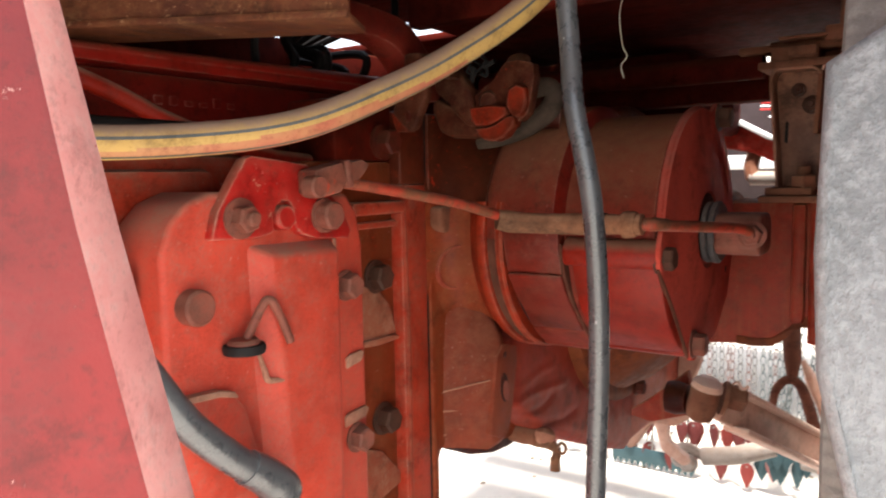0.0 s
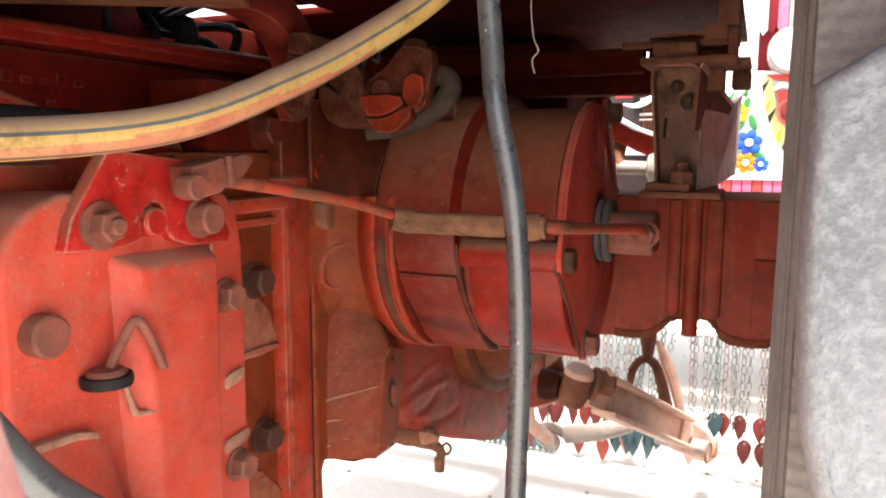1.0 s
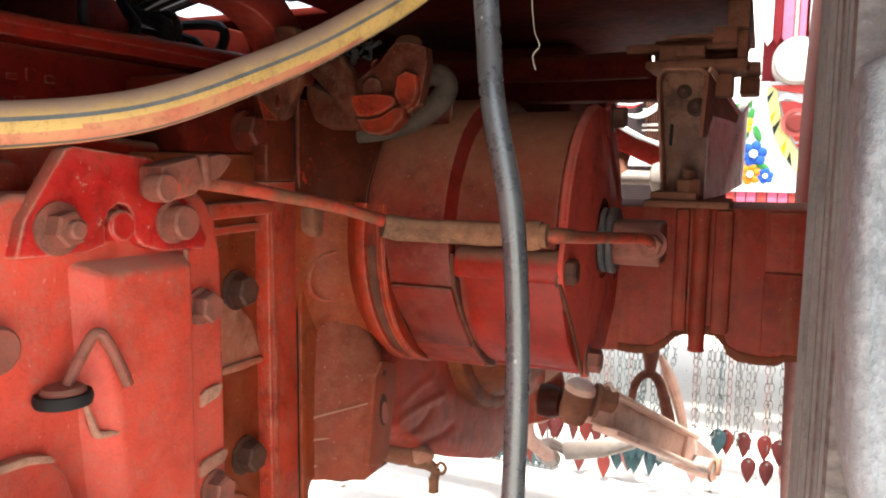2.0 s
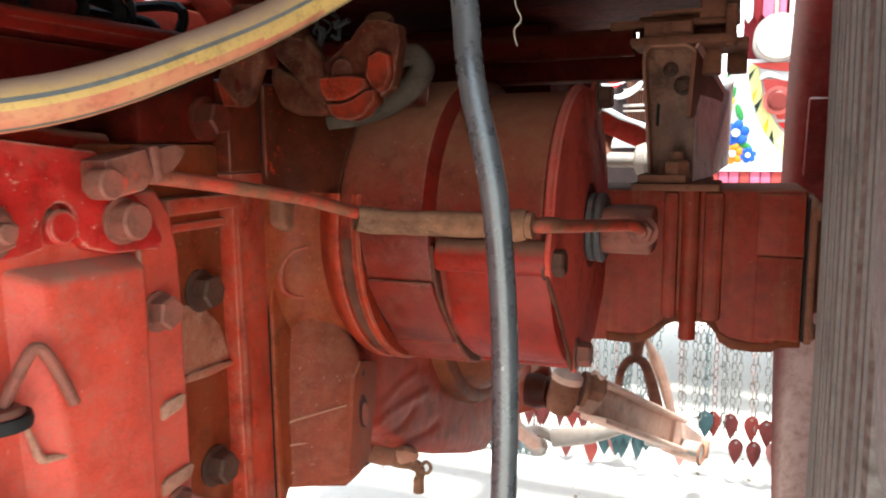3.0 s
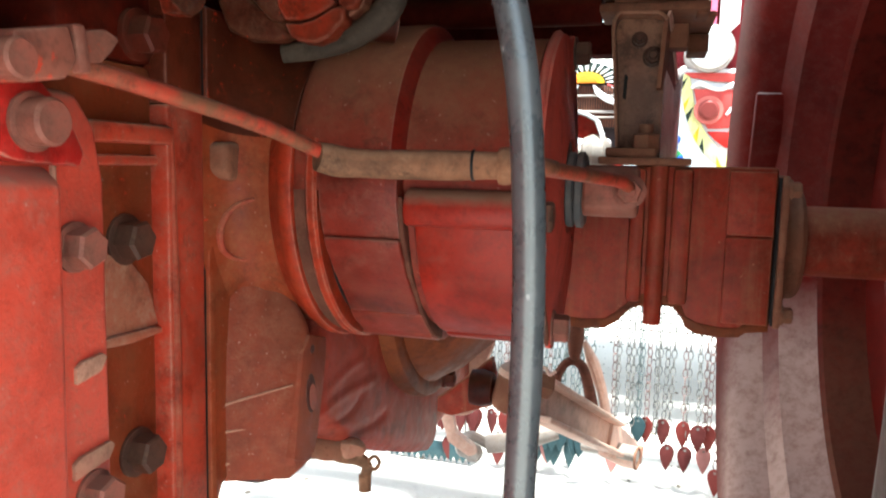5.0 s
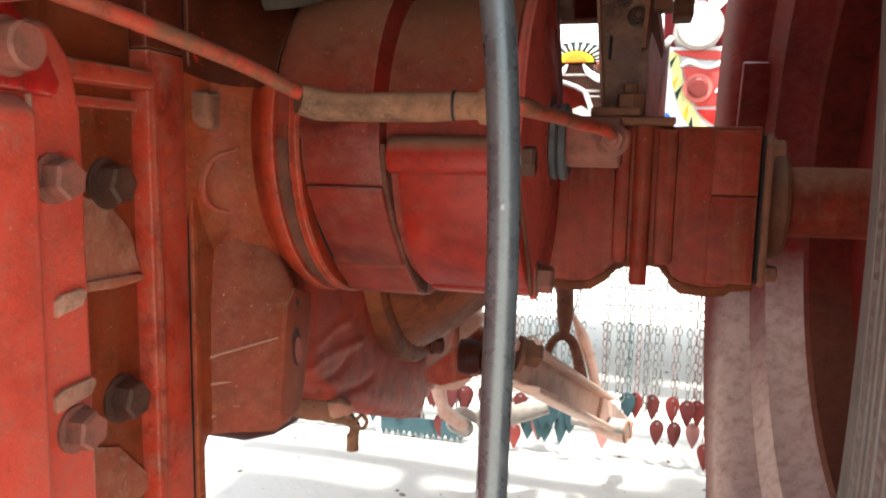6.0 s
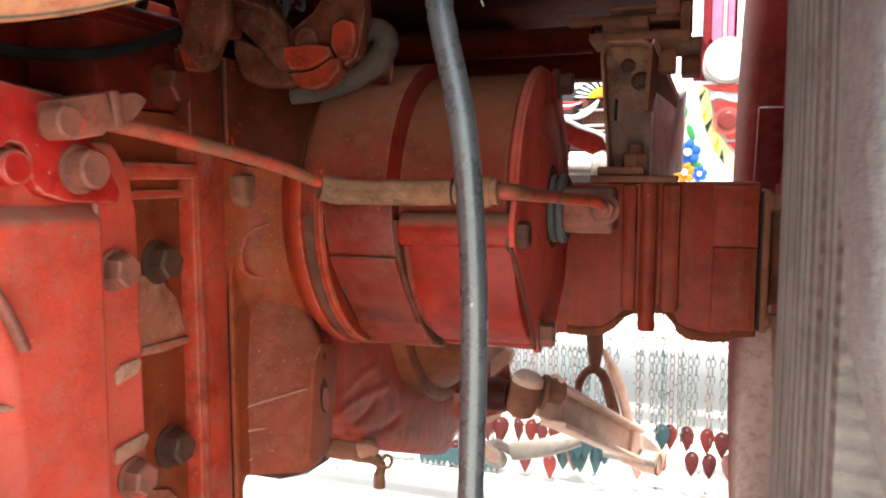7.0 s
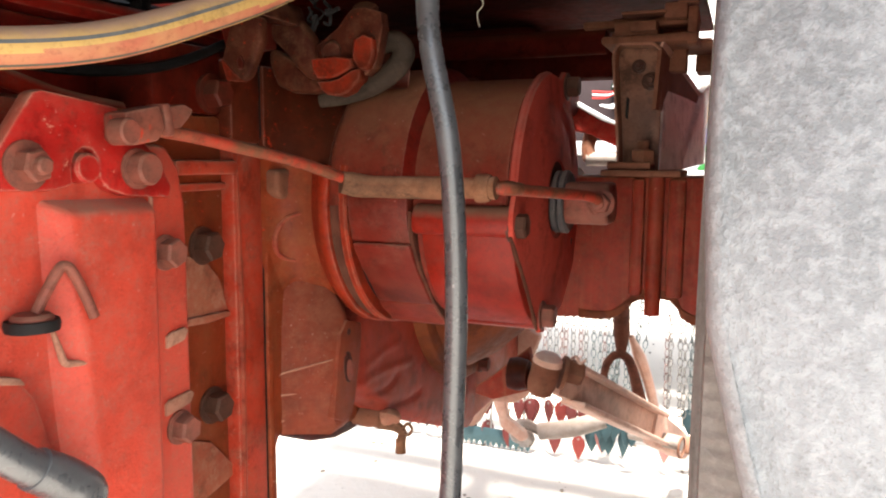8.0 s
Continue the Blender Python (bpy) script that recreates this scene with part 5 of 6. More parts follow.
    for q in range(9):
        a = random.uniform(0, 6.28)
        p = Vector((-0.417 + 0.007 * math.cos(a), 0.676, 0.940 + 0.008 * math.sin(a)))
        e = p + Vector((random.uniform(-0.016, 0.014), random.uniform(-0.008, 0.008), random.uniform(-0.014, 0.022)))
        part("rag_strand", tube([p, (p + e) / 2 + Vector((random.uniform(-0.007, 0.007), 0, random.uniform(-0.007, 0.007))), e], random.uniform(0.0006, 0.0026), 6, 6), M_BLACK, t)
    return t


# ---- platform, rails and fender above ----
def make_platform():
    r = thing("platform_rail", (-0.50, 0.42, 0.94), "rusty brown channel rail of the platform frame", "frame rail")
    d = Vector((0.23, 0.125, 0.0)).normalized()
    m = Matrix.Translation((-0.390, 0.485, 0.9470)) @ d.to_track_quat("X", "Z").to_matrix().to_4x4()
    bm = box(-0.75, 0.0, 0.0, 0.006, 0.0, 0.0175, 0.0012, m=m)
    box(-0.75, 0.0, -0.003, 0.05, -0.003, 0.0015, 0.001, m=m, into=bm)
    part("channel", bm, M_RAIL, r)
    part("slit", box(-0.75, -0.02, 0.006, 0.02, 0.010, 0.030, 0, m=m), M_BLACK, r, "dark slit between the rails")
    part("angle_iron", box(-0.75, 0.10, -0.006, 0.020, 0.0205, 0.036, 0.002, m=m), M_RAIL, r)
    part("upper_channel", box(-0.75, 0.04, -0.010, 0.020, 0.039, 0.112, 0.002, m=m), M_RAIL, r)
    b = thing("red_guard_arm", (-0.457, 0.6, 0.93), "curved dark red guard arm below the platform", "bracket")
    low = glide([(0, 0.47, 0.953), (0, 0.567, 0.954), (0, 0.592, 0.953), (0, 0.610, 0.948), (0, 0.624, 0.939), (0, 0.634, 0.926), (0, 0.640, 0.908)], 4)
    top = glide([(0, 0.668, 0.912), (0, 0.668, 0.925), (0, 0.662, 0.939), (0, 0.655, 0.948), (0, 0.645, 0.957), (0, 0.632, 0.967), (0, 0.620, 0.972), (0, 0.590, 0.976), (0, 0.47, 0.980)], 4)
    bm = prism([(p.y, p.z) for p in low + top], -0.478, -0.450, bevel=0.005)
    box(-0.478, -0.452, 0.475, 0.50, 0.955, 1.056, 0.003, into=bm)
    part("arm", bm, M_ARM, b)
    f = thing("fender", (-0.25, 1.0, 0.98), "maroon fender and platform seen from below", "fender")
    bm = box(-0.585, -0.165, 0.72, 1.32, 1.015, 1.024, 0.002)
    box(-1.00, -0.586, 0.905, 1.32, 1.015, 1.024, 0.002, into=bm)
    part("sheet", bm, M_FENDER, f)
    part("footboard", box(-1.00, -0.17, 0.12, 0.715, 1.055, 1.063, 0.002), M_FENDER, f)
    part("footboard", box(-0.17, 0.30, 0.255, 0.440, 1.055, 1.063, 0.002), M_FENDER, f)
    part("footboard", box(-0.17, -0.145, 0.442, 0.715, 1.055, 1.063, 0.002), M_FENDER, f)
    # Unseen skirt behind the camera, added to keep light off the upper gearbox.
    part("light_block_skirt", box(-1.00, -0.28, 0.112, 0.119, 0.845, 1.063, 0.002), M_FENDER, f)
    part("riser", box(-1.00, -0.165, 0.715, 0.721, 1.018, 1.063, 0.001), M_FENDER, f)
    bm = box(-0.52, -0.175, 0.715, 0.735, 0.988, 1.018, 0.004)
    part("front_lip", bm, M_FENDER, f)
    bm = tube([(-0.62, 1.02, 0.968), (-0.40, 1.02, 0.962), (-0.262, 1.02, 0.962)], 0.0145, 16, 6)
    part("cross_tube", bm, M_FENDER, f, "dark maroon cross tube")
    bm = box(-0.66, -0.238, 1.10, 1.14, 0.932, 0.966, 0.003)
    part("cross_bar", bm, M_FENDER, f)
    # Arch out of view over the wheel, widened inward to block sun on the axle.
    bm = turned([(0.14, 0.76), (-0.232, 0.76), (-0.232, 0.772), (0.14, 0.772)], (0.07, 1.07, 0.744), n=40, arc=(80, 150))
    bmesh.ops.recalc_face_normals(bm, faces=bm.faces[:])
    part("sun_shade_arch", bm, M_FENDER, f)
    return r, b, f


def make_lift_housing():
    t = thing("hydraulic_lift_housing", (-0.65, 1.25, 0.90), "dark maroon hydraulic lift housing behind the brake", "housing")
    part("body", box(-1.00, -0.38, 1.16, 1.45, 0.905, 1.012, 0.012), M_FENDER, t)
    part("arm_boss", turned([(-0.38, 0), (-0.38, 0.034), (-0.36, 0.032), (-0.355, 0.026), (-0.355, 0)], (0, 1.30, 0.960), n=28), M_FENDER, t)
    return t


def make_support():
    t = thing("fender_support", (-0.21, 1.03, 0.815), "rusty bent steel fender support bolted on the axle", "bracket")
    bm = prism([(-0.241, 0.818), (-0.2505, 0.940), (-0.249, 0.949), (-0.243, 0.954), (-0.208, 0.953), (-0.2015, 0.949), (-0.2015, 0.818)], 1.012, 1.016, "y", 0.001)
    part("web", bm, M_WORNSHEET, t, "worn pinkish brown dished sheet")
    # raised rim round the sheet: side, rounded top, slanting edge
    rim = [(-0.2410, 0.818), (-0.2505, 0.938), (-0.2500, 0.946), (-0.2470, 0.952), (-0.2420, 0.9545), (-0.2100, 0.9535), (-0.2045, 0.951), (-0.2005, 0.946)]
    inner = [(-0.2380, 0.818), (-0.2475, 0.938), (-0.2470, 0.944), (-0.2450, 0.949), (-0.2415, 0.9515), (-0.2105, 0.9505), (-0.2065, 0.9485), (-0.2030, 0.9445)]
    part("rim", prism(rim + inner[::-1], 0.986, 1.0125, "y", 0.0008), M_RUSTPALE, t)
    bm = sheet([(-0.2005, 0.990, 0.9500), (-0.1824, 1.340, 0.9270), (-0.1835, 1.330, 0.9130), (-0.2020, 1.050, 0.8850), (-0.2040, 0.990, 0.8850)], (-0.004, 0, 0))
    part("side_sheet", bm, M_RUST, t, "rusty side sheet running back")
    bm = sheet([(-0.2000, 0.988, 0.9550), (-0.1815, 1.342, 0.9310), (-0.1835, 1.342, 0.9262), (-0.2020, 0.988, 0.9490)], (0.0022, 0, 0))
    part("pale_edge", bm, M_LINK, t, "pale worn edge")
    bm = sheet([(-0.2010, 1.020, 0.818), (-0.1900, 1.135, 0.820), (-0.1740, 1.412, 0.828), (-0.1710, 1.422, 0.9560), (-0.1830, 1.350, 0.9290), (-0.2010, 1.040, 0.930)], (-0.003, 0, 0))
    part("rear_fold", bm, M_GREYPLATE, t, "pale grey sheet behind the support")
    part("rolled_lip", tube([(-0.183, 1.35, 0.930), (-0.177, 1.39, 0.946), (-0.171, 1.424, 0.957)], 0.005, 8, 4), M_GREYPLATE, t)
    bm = box(-0.256, -0.174, 0.968, 1.06, 0.8145, 0.8215, 0.002)
    box(-0.250, -0.205, 0.972, 1.06, 0.8215, 0.8300, 0.002, into=bm)
    box(-0.226, -0.186, 1.055, 1.17, 0.8145, 0.8213, 0.002, into=bm)
    part("foot", bm, M_RUST, t)
    part("slot", prism([(-0.2385, 0.878), (-0.2355, 0.876), (-0.2345, 0.898), (-0.2375, 0.900)], 1.0085, 1.0125, "y", 0.0008), M_BLACK, t)
    bolt(t, (-0.2125, 1.012, 0.916), "-y", 0.013, 0.75, M_DARKBOLT, 20, 0.004)
    bolt(t, (-0.2255, 1.012, 0.932), "-y", 0.010, 0.75, M_DARKBOLT, 20, 0.003)
    bolt(t, (-0.215, 0.985, 0.830), "z", 0.022, 0.0, M_RUST, 10, 0.008)
    bolt(t, (-0.206, 1.130, 0.8215), "z", 0.020, 0.7, M_RUST, 10, 0.010)
    # stack of bent strips on top
    for x0, x1, y0, y1, z0, z1 in ((-0.262, -0.165, 0.985, 1.05, 0.953, 0.961), (-0.250, -0.205, 0.990, 1.04, 0.958, 0.976), (-0.285, -0.165, 1.00, 1.03, 0.972, 0.980), (-0.186, -0.166, 0.985, 1.0, 0.990, 1.016), (-0.199, -0.176, 0.985, 1.03, 0.9762, 0.992), (-0.193, -0.1545, 1.06, 1.16, 0.9605, 0.9665), (-0.177, -0.155, 1.15, 1.20, 0.940, 0.9603), (-0.176, -0.166, 0.990, 1.02, 0.950, 0.988), (-0.242, -0.196, 0.980, 1.0, 0.9812, 0.9845), (-0.200, -0.180, 1.05, 1.08, 0.930, 0.9605), (-0.262, -0.168, 1.045, 1.058, 0.955, 0.990), (-0.232, -0.205, 0.976, 0.984, 0.9635, 0.9740)):
        part("strip", box(x0, x1, y0, y1, z0, z1, 0.002), M_RUST, t)
    return t


def make_top_cover():
    t = thing("gearbox_top_cover", (-0.62, 0.45, 0.868), "red gearbox top cover with a raised rim bar", "cover")
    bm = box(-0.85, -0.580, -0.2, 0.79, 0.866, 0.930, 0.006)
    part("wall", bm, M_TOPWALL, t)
    bm = tube([(-0.568, -0.1, 0.931), (-0.568, 0.41, 0.9355), (-0.568, 0.71, 0.941), (-0.568, 0.80, 0.942)], 0.0075, 14, 6)
    bm2 = box(-0.60, -0.560, -0.2, 0.80, 0.929, 0.938, 0.003, into=bm)
    part("rim_bar", bm2, M_BARRED, t)
    # raised cast characters, worn past reading
    random.seed(3)
    for row, (z, y0, n) in enumerate(((0.906, 0.44, 9), (0.888, 0.485, 4))):
        for k in range(n):
            y = y0 + 0.0135 * k
            part("cast_mark", box(-0.582, -0.5793, y, y + 0.0075, z, z + random.uniform(0.004, 0.009), 0.0006), M_TOPWALL, t)
    # Dark filler for a dim gap with wiring; no such panel is known here.
    part("gap_blocker", box(-0.99, -0.70, -0.20, 1.155, 0.928, 1.003, 0.004), M_FENDER, t, "added dark panel closing the gap behind the cover")
    p = solo("red_tube", tube([(-0.535, 0.30, 0.945), (-0.530, 0.41, 0.908), (-0.524, 0.455, 0.888), (-0.515, 0.52, 0.868), (-0.512, 0.57, 0.862)], 0.0062, 12, 8), M_CLEAN, "thin red painted tube running down over the gearbox", "tube")
    # dark wiring beside the guard arm
    random.seed(8)
    for k in range(7):
        y = 0.60 + 0.022 * k
        pts = [(-0.60, y, 0.935), (-0.59, y + random.uniform(-0.02, 0.03), 0.955 + random.uniform(0, 0.02)), (-0.60 - 0.02 * k, y + 0.03, 0.985), (-0.62, y + 0.05, 1.02)]
        solo("wire", tube(pts, random.uniform(0.003, 0.007), 8, 6), M_BLACK, "tangled dark wire under the platform", "wire", "wires under the platform")
    return t


# ---- hoses, near lever ----
def make_hoses():
    line = [(-0.47, 0.20, 0.872), (-0.415, 0.290, 0.867), (-0.385, 0.350, 0.867), (-0.357, 0.402, 0.874), (-0.340, 0.450, 0.892), (-0.325, 0.497, 0.915), (-0.30, 0.545, 0.950), (-0.28, 0.59, 1.00), (-0.27, 0.62, 1.057)]
    y = thing("yellow_hose", (-0.36, 0.40, 0.86), "yellow rubber hose with blue-grey lines, dusty on top", "hose")
    part("tube", tube(line, 0.0078, 64, 10), M_YELLOW, y, "", 60)
    part("stripe", tube(line, 0.00783, 64, 10, only={1, 2}), M_YSTRIPE, y, "blue-grey moulded line", 60)
    part("stripe", tube(line, 0.00784, 64, 10, only={52, 53}), M_YDARK, y, "blue-grey moulded line", 60)
    for lo, hi, a, b in ((49, 51, 0.30, 0.44), (51, 54, 0.20, 0.52), (54, 58, 0.12, 0.62), (58, 60, 0.22, 0.55), (60, 62, 0.33, 0.47)):
        part("stain", tube(line, 0.00782, 64, 10, only=set(range(lo, hi)), span=(a, b)), M_YRED, y, "reddish rubbed stain", 60)
    line = [(-0.285, 0.53, 1.058), (-0.272, 0.527, 0.980), (-0.265, 0.525, 0.920), (-0.260, 0.520, 0.885), (-0.250, 0.520, 0.835), (-0.246, 0.521, 0.772), (-0.2465, 0.520, 0.70), (-0.249, 0.516, 0.63), (-0.262, 0.508, 0.57), (-0.30, 0.49, 0.51), (-0.37, 0.47, 0.47), (-0.45, 0.45, 0.46), (-0.53, 0.45, 0.47)]
    k = thing("black_hose", (-0.25, 0.52, 0.63), "scuffed black rubber hose hanging in front of the brake", "hose")
    part("tube", tube(line, 0.0057, 32, 10), M_RUBBER, k, "", 60)
    random.seed(21)
    for q in range(26):
        u = random.uniform(0.05, 0.75)
        j = random.randrange(0, 32)
        part("scuff", tube(line, 0.00574, 32, 40, only={j}, span=(u, u + random.choice((0.001, 0.002, 0.003)))), M_SCUFF, k, "", 60)
    line = [(-0.49, 0.34, 0.884), (-0.481, 0.43, 0.882), (-0.480, 0.509, 0.881), (-0.480, 0.574, 0.8906), (-0.480, 0.634, 0.9114), (-0.485, 0.667, 0.931), (-0.52, 0.70, 0.98), (-0.53, 0.71, 1.02)]
    solo("black_cable", tube(line, 0.0036, 12, 8), M_CABLE, "thin black cable behind the yellow hose", "cable", angle=60)
    g = thing("grey_hose", (-0.42, 0.38, 0.66), "dusty grey rubber hose with a wrapped end", "hose")
    part("hose", tube([(-0.44, 0.25, 0.87), (-0.43, 0.31, 0.81), (-0.425, 0.352, 0.762), (-0.418, 0.377, 0.722), (-0.412, 0.405, 0.692), (-0.41, 0.43, 0.672)], 0.0088, 18, 8), M_RUBBER, g)
    part("wrap", tube([(-0.4115, 0.411, 0.687), (-0.4105, 0.425, 0.676), (-0.413, 0.440, 0.662), (-0.45, 0.46, 0.640)], [0.0102, 0.0112, 0.0108, 0.009], 16, 6, wobble=0.06), M_RUBBER, g, "wrapped grey hose end")
    # near lever: a flat bar, its edge to the camera
    corner = []
    for z, pts in ((0.71, ((-0.203, 0.240), (-0.196, 0.2265), (-0.212, 0.205), (-0.220, 0.219))), (0.79, ((-0.205, 0.2265), (-0.199, 0.2145), (-0.216, 0.196), (-0.222, 0.207))), (0.842, ((-0.205, 0.2145), (-0.200, 0.2045), (-0.220, 0.185), (-0.225, 0.196))), (0.885, ((-0.206, 0.206), (-0.202, 0.1985), (-0.224, 0.180), (-0.228, 0.188))), (1.058, ((-0.214, 0.193), (-0.212, 0.187), (-0.235, 0.169), (-0.238, 0.176)))):
        corner.append([(x, y, z) for x, y in pts])
    corner.insert(3, [tuple(p + (q - p) * 0.45 for p, q in zip(u, v)) for u, v in zip(corner[2], corner[3])])

    def length_of(lo, hi):
        bm = bmesh.new()
        rows = [[bm.verts.new(p) for p in row] for row in corner[lo:hi]]
        for k in range(len(rows) - 1):
            for i in range(4):
                bm.faces.new((rows[k][i], rows[k][(i + 1) % 4], rows[k + 1][(i + 1) % 4], rows[k + 1][i]))
        bm.faces.new(rows[0])
        bm.faces.new(rows[-1])
        return bm
    lever = thing("pedal_lever", (-0.21, 0.21, 0.71), "worn dark red flat pedal lever with a scuffed edge painted bright", "lever")
    part("bar", length_of(0, 6), M_PEDAL, lever)
    bm = bmesh.new()
    out = Vector((0.88, -0.47, 0.0))
    rows = [[bm.verts.new(Vector(p) + q) for p, q in ((row[0], out * 0.0006), (row[1], out * 0.0006), (row[1], out * -0.0012), (row[0], out * -0.0012))] for row in corner]
    for k in range(len(rows) - 1):
        for i in range(4):
            bm.faces.new((rows[k][i], rows[k][(i + 1) % 4], rows[k + 1][(i + 1) % 4], rows[k + 1][i]))
    bm.faces.new(rows[0])
    bm.faces.new(rows[-1])
    # Thin strip that paints the lit edge of the bar brighter.
    part("pale_edge", bm, M_PALEPINK, lever, "scuffed pink edge with its brightness put into the colour")
    solo("thread", tube([(-0.275, 0.70, 1.018), (-0.2745, 0.63, 0.965), (-0.2715, 0.62, 0.935), (-0.2680, 0.62, 0.925), (-0.2715, 0.62, 0.920), (-0.2715, 0.62, 0.916), (-0.2700, 0.62, 0.911)], 0.00032, 6, 6), M_THREAD, "thin pale thread dangling from the platform", "thread")


# ---- linkage behind the axle ----
def make_links():
    t = thing("lower_lift_arm", (-0.35, 1.70, 0.25), "pale dusty lower lift arm with a ball joint", "lift arm")
    a, b = Vector((-0.372, 1.230, 0.520)), Vector((-0.208, 1.900, 0.196))
    d = (b - a).normalized()
    m = Matrix.Translation(a) @ d.to_track_quat("X", "Z").to_matrix().to_4x4()
    L = (b - a).length
    part("web", box(0.05, L * 0.74, -0.004, 0.010, -0.027, 0.027, 0.004, m=m), M_LINKWEB, t)
    part("upper_flange", box(0.04, L * 0.70, -0.026, 0.016, 0.021, 0.030, 0.004, m=m), M_LINK, t)
    part("lower_flange", box(0.10, L * 0.88, -0.028, 0.016, -0.034, -0.024, 0.004, m=m), M_LINK, t)
    part("tongue", prism([(L * 0.66, -0.042), (L * 0.66, 0.03), (L * 0.93, 0.016), (L * 1.00, 0.006), (L * 1.03, -0.012), (L * 0.99, -0.042), (L * 0.9, -0.046)], -0.012, 0.012, "y", 0.006, m=m), M_LINK, t)
    part("tip_plate", box(L * 0.955, L * 0.985, -0.020, 0.020, -0.030, 0.010, 0.004, m=m), M_RUSTPALE, t)
    hub = Matrix.Translation((-0.370, 1.205, 0.522)) @ pose(0, 0, 0, 0, 14, 0) @ Matrix.Diagonal((0.76, 0.76, 0.70, 1))
    part("ball_end", turned([(-0.046, 0), (-0.046, 0.016), (-0.040, 0.024), (-0.022, 0.028), (0.022, 0.028), (0.036, 0.025), (0.044, 0.016), (0.047, 0)], (0, 0, 0), "z", 32, m=hub), M_RUST, t, "rusty barrel of the ball joint")
    part("barrel_cap", turned([(0.024, 0.0292), (0.036, 0.0275), (0.046, 0.018), (0.0495, 0)], (0, 0, 0), "z", 32, m=hub), M_LINK, t, "pale dusty cap")
    part("seam_ring", turned([(-0.003, 0.020), (-0.003, 0.025), (0.003, 0.025), (0.003, 0.020)], (0, 0, 0), "x", 28, m=Matrix.Translation((-0.348, 1.230, 0.520)) @ pose(0, 0, 0, 0, 14, 20)), M_RUST, t)
    nut = part("castle_nut", turned([(-0.013, 0), (-0.013, 0.019), (0.010, 0.019), (0.013, 0.016), (0.013, 0)], (0, 0, 0), "x", 6, m=Matrix.Translation((-0.335, 1.245, 0.519)) @ pose(0, 0, 0, 0, 14, 25)), M_RUST, t, "rusty castle nut")
    part("split_pin", tube([(-0.338, 1.240, 0.540), (-0.330, 1.235, 0.545), (-0.324, 1.235, 0.536), (-0.317, 1.240, 0.540)], 0.0025, 6, 4), M_LINK, nut)
    part("pin", turned([(-0.05, 0), (-0.05, 0.015), (0.06, 0.015), (0.06, 0)], (0, 0, 0), "y", 16, m=m @ Matrix.Translation((L * 0.74, 0, -0.022))), M_STEEL, t)
    # link ring and its hanging pin
    part("split_ring", tube([Vector(m @ Vector((L * 0.74 + 0.020 * math.cos(q * 0.7), -0.05, -0.03 + 0.020 * math.sin(q * 0.7)))) for q in range(10)], 0.0025, 6, 3), M_RUST, t)
    u = thing("lift_rod_fork", (-0.33, 1.68, 0.35), "dark rusty lift rod with a forked lower end", "lift rod")
    part("rod", tube([(-0.335, 1.66, 0.64), (-0.335, 1.68, 0.56), (-0.334, 1.71, 0.49), (-0.334, 1.715, 0.435)], [0.018, 0.020, 0.017, 0.017, 0.010], 14, 4), M_GRIME, u)
    pts = [(-0.368, 1.705, 0.372), (-0.363, 1.71, 0.405), (-0.350, 1.712, 0.426), (-0.334, 1.715, 0.431), (-0.319, 1.716, 0.421), (-0.309, 1.73, 0.390), (-0.300, 1.76, 0.335), (-0.292, 1.79, 0.285)]
    part("fork", tube(pts, [0.008, 0.0085, 0.0085, 0.009, 0.010, 0.011, 0.013, 0.013], 12, 6), M_GRIME, u)
    part("foot", box(-0.305, -0.268, 1.78, 1.81, 0.265, 0.295, 0.006), M_RUST, u)
    part("chain_tie", tube([(-0.318, 1.73, 0.470), (-0.300, 1.74, 0.425), (-0.283, 1.76, 0.370), (-0.272, 1.79, 0.310), (-0.268, 1.80, 0.285)], [0.005, 0.013, 0.011, 0.010, 0.012], 10, 5), M_LINK, u)
    s = thing("check_chain_bar", (-0.45, 1.72, 0.25), "pale steel stabiliser bar with a shackle", "stabiliser bar")
    part("bar", tube([(-0.50, 1.70, 0.245), (-0.43, 1.70, 0.262), (-0.365, 1.72, 0.285)], 0.019, 14, 5), M_STEEL, s)
    part("shackle", tube([(-0.50, 1.70, 0.245), (-0.53, 1.69, 0.262), (-0.555, 1.69, 0.25), (-0.55, 1.69, 0.225), (-0.515, 1.70, 0.225)], 0.010, 10, 5), M_STEEL, s)
    bolt(s, (-0.525, 1.68, 0.232), "-y", 0.028, 0.7, M_STEEL, 8)
    part("arm", prism([(-0.590, 0.400), (-0.555, 0.400), (-0.553, 0.336), (-0.546, 0.297), (-0.508, 0.272), (-0.503, 0.256), (-0.519, 0.248), (-0.562, 0.274), (-0.580, 0.330)], 1.61, 1.63, "y", 0.006), M_LINK, s)
    part("hanger", prism([(-0.56, 0.60), (-0.47, 0.52), (-0.50, 0.44), (-0.53, 0.38), (-0.555, 0.38)], 1.60, 1.615, "y", 0.004), M_LINK, s)
    part("pivot_bracket", box(-0.56, -0.50, 1.24, 1.56, 0.415, 0.60, 0.008), M_BULGE, t)
    out = [(-0.62, 0.60), (-0.62, 0.34), (-0.600, 0.300), (-0.585, 0.306), (-0.552, 0.360), (-0.506, 0.362), (-0.475, 0.385), (-0.484, 0.434), (-0.470, 0.465), (-0.456, 0.502), (-0.478, 0.512), (-0.50, 0.60)]
    part("pivot_lug", prism(out, 1.515, 1.545, "y", 0.008), M_LINKWEB, t, "dusty pinkish cast pivot lug")
    out = [(-0.500, 0.470), (-0.462, 0.499), (-0.437, 0.521), (-0.403, 0.552), (-0.397, 0.529), (-0.399, 0.484), (-0.458, 0.462)]
